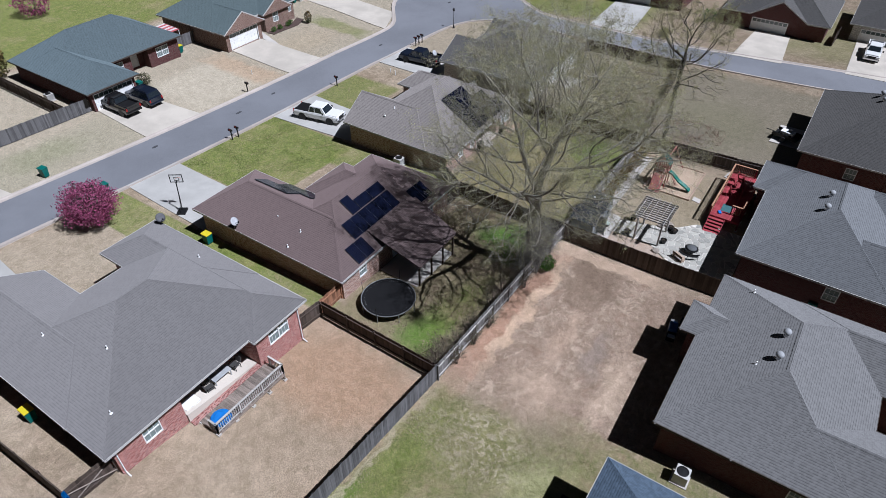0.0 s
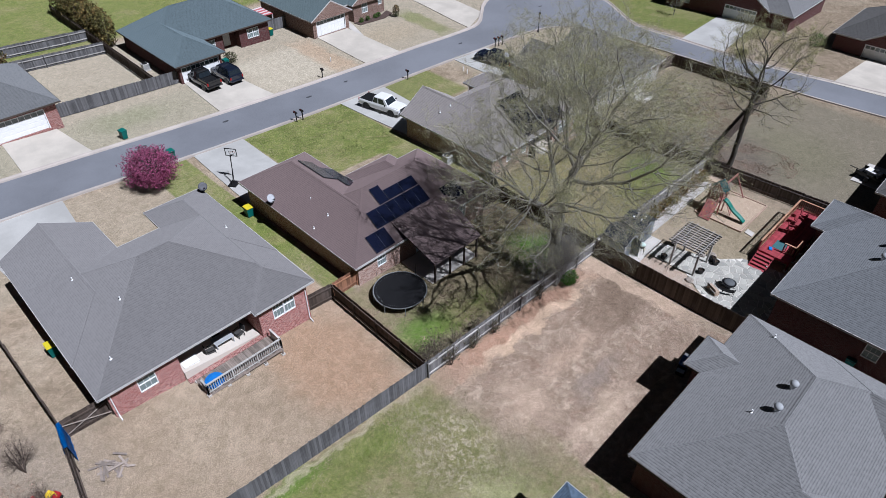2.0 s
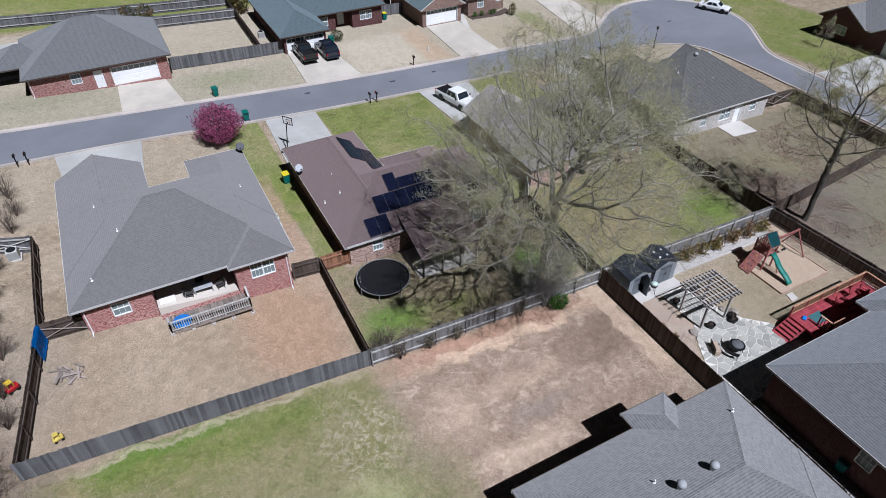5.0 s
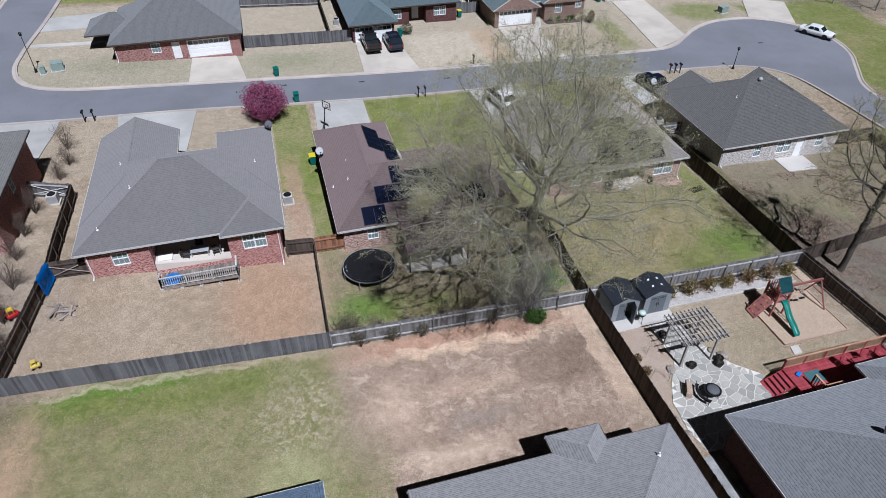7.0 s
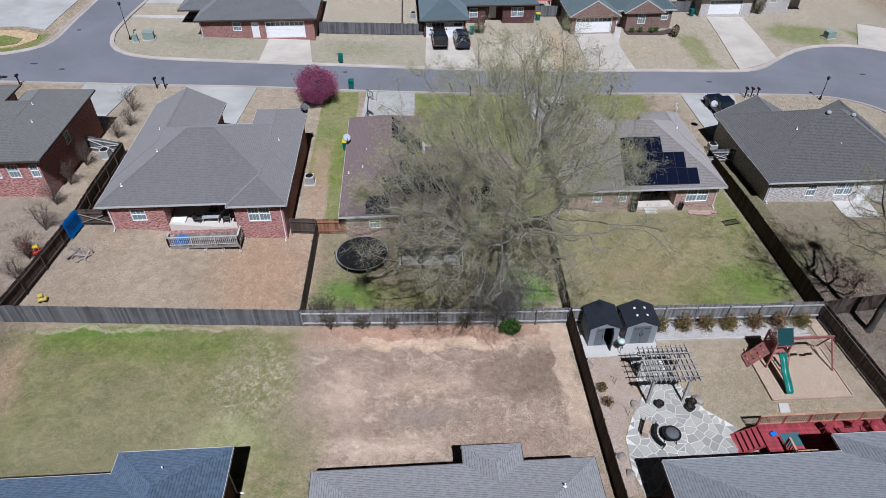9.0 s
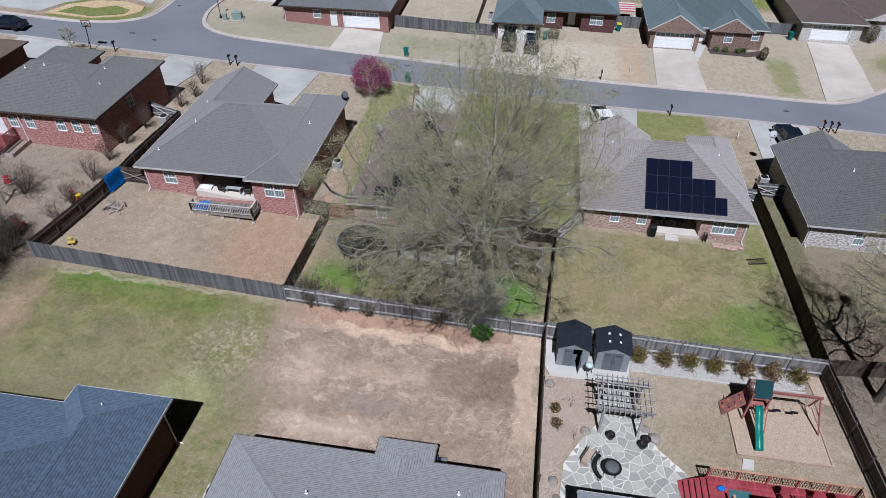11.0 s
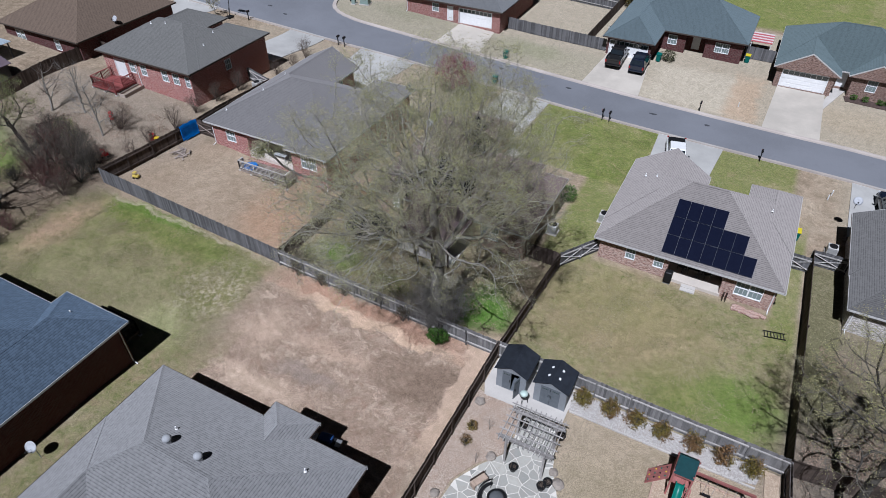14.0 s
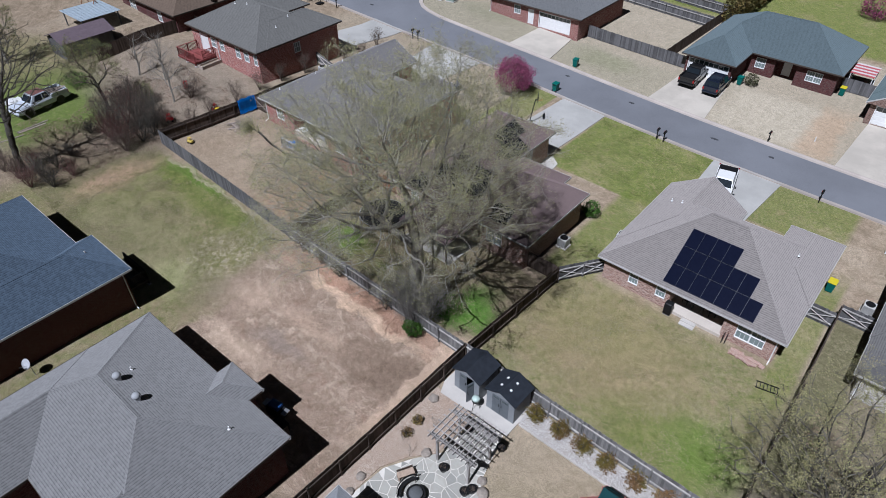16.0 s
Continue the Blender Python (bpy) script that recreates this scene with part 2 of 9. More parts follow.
    col = m.mix(m.ramp(n7, 0.515, 0.56, 0, 0.34), col, m.mix(1.0, col, (0.62, 0.63, 0.55), "MULTIPLY"))
    col = m.mix(m.ramp(n7, 0.475, 0.43, 0, 0.34), col, m.mix(1.0, col, (1.36, 1.32, 1.34), "MULTIPLY"))
    col = m.mix(m.ramp(n3, 0.5, 0.68, 0, 0.34), col, m.mix(1.0, col, (0.6, 0.58, 0.56), "MULTIPLY"))
    col = m.mix(m.ramp(n3, 0.46, 0.32, 0, 0.3), col, m.mix(1.0, col, (1.38, 1.36, 1.33), "MULTIPLY"))
    col = m.mix(m.ramp(n4, 0.5, 0.60, 0, 0.7), col, m.mix(1.0, col, (1.5, 1.48, 1.45), "MULTIPLY"))
    col = m.mix(m.ramp(n4, 0.5, 0.40, 0, 0.75), col, m.mix(1.0, col, (0.55, 0.54, 0.53), "MULTIPLY"))
    m.bump(m.math("ADD", n3, n4), 0.6, 0.05)
    return m.done(col)


# centre x, y, half sizes, softness, square, wandering edge, strength; what grows there, or a tone that holds shade
SOFT_ZONES = [
    ((74, 47.5, 12.5, 4.6, 0.1, True, False, 0.8), (0.30, 0.26, 0.195)),
    ((6, 47, 17, 5.6, 0.15, True, False, 0.7), (0.30, 0.255, 0.19)),
    ((112, 73, 13, 8, 0.3, False, True, 0.9), (0.17, 0.15, 0.115)),
    ((45, 73, 60, 14.5, 0.04, True, False, 0.9), (0.325, 0.288, 0.22)),
    ((12, 64, 22, 3.5, 0.3, True, True, 0.6), (0.255, 0.24, 0.175)),
    ((24, 65, 4, 2.0, 0.7, False, True, 0.7), (0.21, 0.21, 0.13)),
    ((62, 65, 6, 3.0, 0.7, False, True, 0.5), (0.33, 0.27, 0.185)),
    ((4, 67, 5, 2.5, 0.7, False, True, 0.6), (0.20, 0.195, 0.13)),
    ((45, 65, 5.5, 5.0, 0.3, True, True, 0.5), (0.46, 0.415, 0.33)),
    ((37.3, 46.5, 6.5, 6.3, 0.03, True, False), "green"),
    ((22.3, 43, 2.0, 10.0, 0.06, True, False, 0.9), "green"),
    ((23.2, 33, 0.8, 9.0, 0.3, True, False, 0.9), "green"),
    ((53.5, 48.5, 4.2, 3.8, 0.1, True, False, 0.85), "green"),
    ((41.5, 34, 2.0, 7.5, 0.2, True, False, 0.9), "green"),
    ((50.2, 21.6, 9.3, 6.6, 0.1, True, False, 0.95), "olive"),
    ((47.5, 22.5, 6.5, 5.0, 0.5, False, True, 0.85), (0.255, 0.20, 0.115)),
    ((54.5, 18, 4.0, 2.6, 0.6, False, True, 0.8), "green"),
    ((57.0, 18.6, 2.4, 2.2, 0.6, False, True, 0.75), (0.12, 0.185, 0.036)),
    ((47, 24, 4.5, 2.5, 0.7, False, True, 0.3), "green"),
    ((58.4, 33, 0.9, 8, 0.3, True, False, 0.8), "green"),
    ((31.5, 20.3, 9.2, 5.0, 0.06, True, False), (0.21, 0.165, 0.115)),
    ((31.5, 20.3, 9.2, 5.0, 0.06, True, True, 0.4), "olive"),
    ((38.0, 18.6, 2.3, 2.8, 0.5, False, True), (0.085, 0.18, 0.026)),
    ((25.0, 18.0, 2.2, 2.4, 0.6, False, True), (0.10, 0.165, 0.030)),
    ((29.5, 17.5, 3.5, 1.6, 0.7, False, True, 0.8), "green"),
    ((21.4, 32, 0.9, 8, 0.4, True, True, 0.8), (0.31, 0.215, 0.15)),
    ((11, 20.5, 10.0, 5.0, 0.15, True, True, 0.6), (0.315, 0.245, 0.175)),
    ((18.5, 20.5, 3.5, 5.0, 0.5, False, True, 0.6), (0.34, 0.205, 0.125)),
    ((10, 7.0, 11.5, 7.6, 0.2, True, True, 0.95), "olive"),
    ((8, 8.5, 9, 5, 0.6, False, True, 0.5), (0.175, 0.172, 0.07)),
    ((13, 5.5, 8, 4, 0.7, False, True, 0.6), (0.235, 0.21, 0.125)),
    ((13, 13.6, 8.0, 1.5, 0.5, False, True, 0.8), "green"),
    ((6.5, 13.8, 3.0, 1.0, 0.5, False, True, 0.9), "green"),
    ((3.4, 9.6, 1.5, 3.6, 0.6, False, True, 0.9), (0.40, 0.275, 0.185)),
    ((9.0, 14.6, 4.5, 0.7, 0.5, False, True, 0.9), (0.105, 0.165, 0.03)),
    ((12.0, 14.9, 9.0, 0.22, 0.5, True, True, 0.7), (0.36, 0.31, 0.22)),
    ((19.2, 9.8, 2.3, 3.5, 0.5, False, True, 0.9), "straw"),
    ((19.0, 6.0, 1.9, 1.7, 0.6, False, True, 0.8), (0.30, 0.30, 0.15)),
    ((31.6, 7.6, 9.2, 8.8, 0.1, True, True, 1.0), "turf"),
    ((31.8, 8.0, 8.9, 7.4, 0.16, True, True, 1.0), "soil"),
    ((31.0, 14.2, 7.5, 0.8, 0.5, True, True, 0.9), (0.36, 0.22, 0.15)),
    ((31.5, 13.2, 6.0, 0.38, 0.5, True, True, 1.0), (0.52, 0.385, 0.275)),
    ((25.3, 9.2, 1.5, 1.8, 0.8, False, True, 0.75), (0.50, 0.385, 0.29)),
    ((27.6, 5.3, 3.6, 0.8, 0.7, False, True, 0.8), (0.50, 0.39, 0.295)),
    ((31.0, 9.9, 3.0, 0.6, 0.8, False, True, 0.6), (0.47, 0.35, 0.26)),
    ((30.4, 7.2, 2.4, 0.7, 0.6, False, True, 0.9), (0.25, 0.20, 0.165)),
    ((36.5, 10.3, 2.5, 2.0, 0.3, False, True, 0.8), (0.195, 0.142, 0.103)),
    ((38.5, 10.7, 1.3, 2.3, 0.28, False, True, 0.85), (0.182, 0.132, 0.096)),
    ((40.1, 11.0, 0.75, 5.2, 0.25, True, True, 1.05), (0.43, 0.325, 0.24)),
    ((22.0, -3.0, 2.0, 9.0, 0.4, True, True, 0.85), "olive"),
    ((49.8, 9.0, 8.8, 5.8, 0.1, True, False, 0.95), (0.325, 0.27, 0.195)),
    ((51.0, 7.0, 3.0, 3.5, 0.7, False, True, 0.6), (0.29, 0.25, 0.17)),
    ((54, 9.0, 4.5, 3.6, 0.5, False, True, 0.5), (0.25, 0.20, 0.13)),
    ((104, 50, 9.5, 22, 0.1, True, True), "green"),
    ((44, 103, 60, 14, 0.08, True, False), "green"),
    ((87, 71, 5.0, 3.5, 0.4, False, True, 0.8), "green"),
    ((69.5, 65, 1.6, 5, 0.4, True, True, 0.7), "green"),
    ((-21.5, 63, 6, 3.2, 0.1, True, False), "green"),
    ((-14.0, 11.0, 9.5, 7.5, 0.3, False, True, 1.0), (0.115, 0.165, 0.034)),
    ((-26, 13, 7, 6, 0.5, False, True, 0.8), "olive"),
    # leaf litter in the western garden, with the thicket's shadow painted in
    ((-3, 8.5, 5, 4.0, 0.5, False, True, 0.95), (0.15, 0.115, 0.08)),
    ((-8, 23, 12, 8, 0.2, False, True, 0.9), (0.255, 0.21, 0.162)),
    ((71, 22, 11, 7.6, 0.1, True, False, 1.0), (0.185, 0.16, 0.11)),
    ((66, 20, 5, 3.5, 0.6, False, True, 0.6), (0.19, 0.185, 0.09)),
    ((73, 8, 11.5, 8.6, 0.1, True, False, 1.0), (0.20, 0.178, 0.132)),
    ((70, 10, 6, 5, 0.6, False, True, 0.6), (0.17, 0.16, 0.10)),
    ((110, 2, 12, 8, 0.3, True, True, 0.5), "green"),
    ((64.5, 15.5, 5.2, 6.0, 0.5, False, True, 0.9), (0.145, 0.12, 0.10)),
    # ground below the western shrubs, toned down to stand for their shade
    ((-2.5, 14.5, 5.0, 4.5, 0.4, False, True, 0.9), (0.135, 0.105, 0.08)),
    ((-9, 25, 9, 5, 0.4, False, True, 0.7), (0.24, 0.20, 0.155)),
    ((50.6, 65, 1.7, 6, 0.4, True, True, 0.8), (0.36, 0.265, 0.18)),
    # olive grass strip by the fence, darkened with the shadow lying on it
    ((61, 28.5, 1.25, 8.5, 0.15, True, False, 1.0), (0.125, 0.118, 0.062)),
]
mat_ground = ground_material()


def asphalt():
    m = Mat("asphalt", 0.9, 0, 0.25)
    p = m.place()
    big = m.noise(p, 0.12, 5)
    mid = m.noise(p, 1.5, 5, 0.65)
    fine = m.noise(p, 45, 3)
    c = (0.165, 0.170, 0.185)
    col = m.mix(m.ramp(big, 0.3, 0.7), tone(c, 0.85), tone(c, 1.1))
    col = m.mix(m.ramp(mid, 0.55, 0.75, 0, 0.3), col, tone(c, 0.7))
    col = m.mix(m.ramp(fine, 0.35, 0.7, 0, 0.4), col, tone(c, 1.35))
    m.bump(fine, 0.3, 0.006)
    return m.done(col)


mat_asphalt = asphalt()


# ---- mesh helpers ----
def uvs(bm):
    """Every face gets metres along its level line (u) and up its slope (v)."""
    layer = bm.loops.layers.uv.verify()
    up = Vector((0, 0, 1))
    for f in bm.faces:
        n = f.normal
        t = up.cross(n)
        t = t.normalized() if t.length > 1e-3 else Vector((1, 0, 0))
        w = n.cross(t)
        for loop in f.loops:
            co = loop.vert.co
            loop[layer].uv = (co.dot(t), co.dot(w))


def mesh_of(name, bm, mat, smooth=False):
    bm.normal_update()
    uvs(bm)
    me = bpy.data.meshes.new(name)
    bm.to_mesh(me)
    bm.free()
    me.materials.append(mat)
    if smooth:
        for f in me.polygons:
            f.use_smooth = True
    return me


def part(name, bm, mat, parent, label="", smooth=False):
    """One mesh object under a thing or a part."""
    ob = new(name, mesh_of(name, bm, mat, smooth) if isinstance(bm, bmesh.types.BMesh) else bm)
    ob.parent = parent
    if label:
        ob["label"] = label
    return ob


def thing(name, label, category, at=(0, 0, 0), turn=0, group="", kind=""):
    ob = new(name)
    ob.empty_display_size = 0.3
    ob.matrix_world = pose(*at, 0, 0, turn)
    return tagged(ob, label, category, group, kind)


def solo(name, bm, mat, label, category, group="", kind="", at=None, smooth=False):
    ob = new(name, mesh_of(name, bm, mat, smooth) if isinstance(bm, bmesh.types.BMesh) else bm)
    if at is not None:
        ob.matrix_world = at
    return tagged(ob, label, category, group, kind)


def box(bm, x0, y0, z0, x1, y1, z1, m=None):
    v = [bm.verts.new((x, y, z)) for z in (z0, z1) for x, y in ((x0, y0), (x1, y0), (x1, y1), (x0, y1))]
    if m is not None:
        for w in v:
            w.co = m @ w.co
    for q in ((3, 2, 1, 0), (4, 5, 6, 7), (0, 1, 5, 4), (1, 2, 6, 5), (2, 3, 7, 6), (3, 0, 4, 7)):
        bm.faces.new([v[i] for i in q])
    return bm


def tube(bm, p0, p1, r0, r1=None, n=8, caps=True):
    r1 = r0 if r1 is None else r1
    p0, p1 = Vector(p0), Vector(p1)
    q = (p1 - p0).to_track_quat("Z", "Y")
    rings = []
    for p, r in ((p0, r0), (p1, r1)):
        rings.append([bm.verts.new(p + q @ Vector((r * math.cos(a), r * math.sin(a), 0))) for a in (2 * math.pi * i / n for i in range(n))])
    for i in range(n):
        j = (i + 1) % n
        bm.faces.new((rings[0][i], rings[0][j], rings[1][j], rings[1][i]))
    if caps:
        bm.faces.new(rings[0][::-1])
        bm.faces.new(rings[1])
    return bm


def lathe(bm, profile, n=16, m=None):
    """A body of revolution round z from (radius, height) pairs."""
    rings = []
    for r, z in profile:
        ring = [bm.verts.new((r * math.cos(2 * math.pi * i / n), r * math.sin(2 * math.pi * i / n), z)) for i in range(n)]
        rings.append(ring)
    for a, b in zip(rings, rings[1:]):
        for i in range(n):
            j = (i + 1) % n
            bm.faces.new((a[i], a[j], b[j], b[i]))
    bm.faces.new(rings[0][::-1])
    bm.faces.new(rings[-1])
    if m is not None:
        for ring in rings:
            for v in ring:
                v.co = m @ v.co
    return bm


def BM():
    return bmesh.new()


def bevelled(bm, w=0.03, seg=2):
    bmesh.ops.bevel(bm, geom=bm.edges[:], offset=w, segments=seg, affect="EDGES", profile=0.6)
    return bm


# ---- terrain ----
def step(a, b, v):
    u = min(1.0, max(0.0, (v - a) / (b - a)))
    return u * u * (3 - 2 * u)


def gz(x, y):
    """The height of the ground: lots step down from west to east and to the street."""
    z = -1.0 + 0.744 * math.log1p(math.exp((38 - max(-60.0, x)) / 12.0))
    z -= 0.6 * step(26, 48, y)
    z += 0.25 * step(60, 72, y)
    z -= 0.03 * max(0.0, min(x, 140) - 62)
    z += 0.5 * step(6, -3, y) * step(44, 38, x)
    z += 0.5 * math.exp(-((x - 7) / 6) ** 2 - ((y - 27) / 7) ** 2)
    z += 0.6 * step(2.8, -0.8, x) * step(19, 27, y) * step(52, 44, y)
    return z


def sheet(x0, y0, x1, y1, cell, lift=0.0, inside=None):
    """A grid that follows the ground."""
    bm = BM()
    nx, ny = max(1, round((x1 - x0) / cell)), max(1, round((y1 - y0) / cell))
    vs = {}
    for i in range(nx + 1):
        for j in range(ny + 1):
            x, y = x0 + (x1 - x0) * i / nx, y0 + (y1 - y0) * j / ny
            vs[i, j] = bm.verts.new((x, y, gz(x, y) + lift))
    for i in range(nx):
        for j in range(ny):
            bm.faces.new((vs[i, j], vs[i + 1, j], vs[i + 1, j + 1], vs[i, j + 1]))
    return bm


def build_ground():
    """One sheet, fine in the neighbourhood and coarse towards the horizon."""
    xs = sorted({-3000, -1500, -700, -350, -200, -130, -100, *range(-80, 150, 2), 170, 220, 320, 600, 1500, 3000})
    ys = sorted({-3000, -1500, -600, -250, -120, -80, *range(-60, 150, 2), 180, 250, 400, 800, 1600, 3000})
    bm = BM()
    vs = [[bm.verts.new((x, y, gz(x, y) - 0.012 - 0.03 * abs(noise.noise((x * 0.21, y * 0.21, 0))))) for y in ys] for x in xs]
    for i in range(len(xs) - 1):
        for j in range(len(ys) - 1):
            bm.faces.new((vs[i][j], vs[i + 1][j], vs[i + 1][j + 1], vs[i][j + 1]))
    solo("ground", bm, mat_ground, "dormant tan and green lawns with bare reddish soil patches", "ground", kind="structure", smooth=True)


build_ground()


def smooth_line(points, spacing=1.5):
    """Catmull-Rom through the points, evenly divided."""
    pts = [Vector(p) for p in points]
    pts = [2 * pts[0] - pts[1], *pts, 2 * pts[-1] - pts[-2]]
    out = []
    for i in range(1, len(pts) - 2):
        a, b, c, d = pts[i - 1:i + 3]
        n = max(1, round((c - b).length / spacing))
        for k in range(n):
            t = k / n
            out.append(0.5 * ((2 * b) + (c - a) * t + (2 * a - 5 * b + 4 * c - d) * t * t + (3 * b - a - 3 * c + d) * t ** 3))
    out.append(pts[-2])
    return [(p.x, p.y) for p in out]


def kerb_along(line, side, name="kerb"):
    """A rolled kerb with a gutter pan beside a line; side +1 lies to the line's left."""
    bm = BM()
    rings = []
    for i, (x, y) in enumerate(line):
        a, b = line[max(0, i - 1)], line[min(len(line) - 1, i + 1)]
        d = Vector((b[0] - a[0], b[1] - a[1])).normalized()
        nx, ny = -d.y * side, d.x * side
        ring = []
        for off, h in ((-0.45, 0.015), (-0.08, 0.03), (0.02, 0.13), (0.16, 0.15), (0.18, -0.05)):
            px, py = x + nx * off, y + ny * off
            ring.append(bm.verts.new((px, py, gz(px, py) + h)))
        rings.append(ring)
    for r, s in zip(rings, rings[1:]):
        for k in range(4):
            bm.faces.new((r[k], s[k], s[k + 1], r[k + 1]) if side < 0 else (r[k], r[k + 1], s[k + 1], s[k]))
    bmesh.ops.recalc_face_normals(bm, faces=bm.faces[:])
    solo(name, bm, mat_kerb, "rolled concrete kerb with gutter pan along the street", "kerb", kind="structure")


# the street's edges, west to east, round the knuckle and away to the south
SOUTH_EDGE = [(-120, 52.5), (-60, 52.6), (-20, 52.7), (0, 53.0), (12, 53.3), (25, 52.9), (40, 52.5), (55, 52.3), (66, 52.0), (74, 52.0), (80, 51.6), (84, 50.0), (86.2, 46.5), (86.3, 39), (85.8, 32), (85.6, 18), (86.6, 6), (88.4, -5), (91, -20), (95, -60)]
NORTH_EDGE_W = [(-120, 59.3), (-60, 59.2), (-28, 59.0), (-21, 59.5), (-17, 61.0), (-14.6, 64), (-14.2, 72), (-14.0, 90), (-13.5, 140)]
NORTH_EDGE = [(-5.8, 140), (-6.6, 90), (-7.6, 72), (-7.5, 66), (-5.6, 62.2), (-1.5, 60.6), (6, 60.3), (20, 60.1), (40, 59.4), (60, 58.8), (70, 58.7), (75, 59.3), (79, 62), (83, 65), (88, 66.8), (94, 66.6), (99, 63.5), (101, 58), (99.8, 52.5), (96.5, 47.5), (93.2, 42.5), (92.2, 36), (91.2, 24), (93, 11), (95, 0), (98, -20), (103, -60)]
south_line, north_w, north_line = smooth_line(SOUTH_EDGE), smooth_line(NORTH_EDGE_W), smooth_line(NORTH_EDGE)
kerb_along(south_line, -1)
kerb_along(north_w, 1)
kerb_along(north_line, 1)


def build_road():
    """The carriageway: one polygon between the kerbs, laid on the ground."""
    outline = south_line + north_line[::-1] + north_w[::-1]
    bm = BM()
    face = bm.faces.new([bm.verts.new((x, y, 0)) for x, y in outline])
    bm.normal_update()
    if face.normal.z < 0:
        face.normal_flip()
    bmesh.ops.triangulate(bm, faces=bm.faces[:])
    for axis, lo, hi in ((Vector((1, 0, 0)), -120, 110), (Vector((0, 1, 0)), -60, 140)):
        for k in range(lo, hi, 4):
            geom = bm.verts[:] + bm.edges[:] + bm.faces[:]
            bmesh.ops.bisect_plane(bm, geom=geom, plane_co=axis * k, plane_no=axis)
    for v in bm.verts:
        v.co.z = gz(v.co.x, v.co.y) + 0.012 + 0.004
    solo("road", bm, mat_asphalt, "grey asphalt residential street with a wide bend", "road", kind="structure")


build_road()
ROAD_LIFT = 0.016


def slab(name, corners, mat, label, category="driveway", lift=0.06, grid=2.0):
    """A concrete slab on the ground with a real edge, from its corners in order."""
    bm = BM()
    f = bm.faces.new([bm.verts.new((x, y, 0)) for x, y in corners])
    bm.normal_update()
    if f.normal.z < 0:
        f.normal_flip()
    xs, ys = [c[0] for c in corners], [c[1] for c in corners]
    for axis, lo, hi in ((Vector((1, 0, 0)), min(xs), max(xs)), (Vector((0, 1, 0)), min(ys), max(ys))):
        k = lo + grid
        while k < hi:
            bmesh.ops.bisect_plane(bm, geom=bm.verts[:] + bm.edges[:] + bm.faces[:], plane_co=axis * k, plane_no=axis)
            k += grid
    top = bm.faces[:]
    r = bmesh.ops.extrude_face_region(bm, geom=top)
    lower = {v for f in top for v in f.verts}
    for v in bm.verts:
        v.co.z = gz(v.co.x, v.co.y) + (-0.08 if v in lower else lift)
    bmesh.ops.recalc_face_normals(bm, faces=bm.faces[:])
    return solo(name, bm, mat, label, category, kind="structure")


# ---- houses ----
def clean_wall(bm, p0, p1, z0, z1, openings, thick=0.22, ends=(0.0, 0.0)):
    """A wall with holes through it. Outside lies to the right of p0 to p1."""
    p0, p1 = Vector(p0), Vector(p1)
    d = (p1 - p0)
    length = d.length
    m = Matrix.Translation((p0.x, p0.y, 0)) @ Matrix.Rotation(math.atan2(d.y, d.x), 4, "Z")
    us = sorted({-ends[0], length + ends[1], *(o[0] for o in openings), *(o[0] + o[1] for o in openings)})
    zs = sorted({z0, z1, *(min(z1, max(z0, o[2])) for o in openings), *(min(z1, max(z0, o[2] + o[3])) for o in openings)})

    def solid(i, j):
        if not (0 <= i < len(us) - 1 and 0 <= j < len(zs) - 1):
            return False
        u, z = (us[i] + us[i + 1]) / 2, (zs[j] + zs[j + 1]) / 2
        return not any(a < u < a + w and b < z < b + h for a, w, b, h in openings)
    made = {}

    def V(i, j, k):
        if (i, j, k) not in made:
            made[i, j, k] = bm.verts.new(m @ Vector((us[i], thick * k, zs[j])))
        return made[i, j, k]
    for i in range(len(us) - 1):
        for j in range(len(zs) - 1):
            if not solid(i, j):
                continue
            bm.faces.new((V(i, j, 0), V(i + 1, j, 0), V(i + 1, j + 1, 0), V(i, j + 1, 0)))
            bm.faces.new((V(i, j, 1), V(i, j + 1, 1), V(i + 1, j + 1, 1), V(i + 1, j, 1)))
            if not solid(i - 1, j):
                bm.faces.new((V(i, j, 0), V(i, j + 1, 0), V(i, j + 1, 1), V(i, j, 1)))
            if not solid(i + 1, j):
                bm.faces.new((V(i + 1, j, 0), V(i + 1, j, 1), V(i + 1, j + 1, 1), V(i + 1, j + 1, 0)))
            if not solid(i, j - 1):
                bm.faces.new((V(i, j, 0), V(i, j, 1), V(i + 1, j, 1), V(i + 1, j, 0)))
            if not solid(i, j + 1):
                bm.faces.new((V(i, j + 1, 0), V(i + 1, j + 1, 0), V(i + 1, j + 1, 1), V(i, j + 1, 1)))
    return m


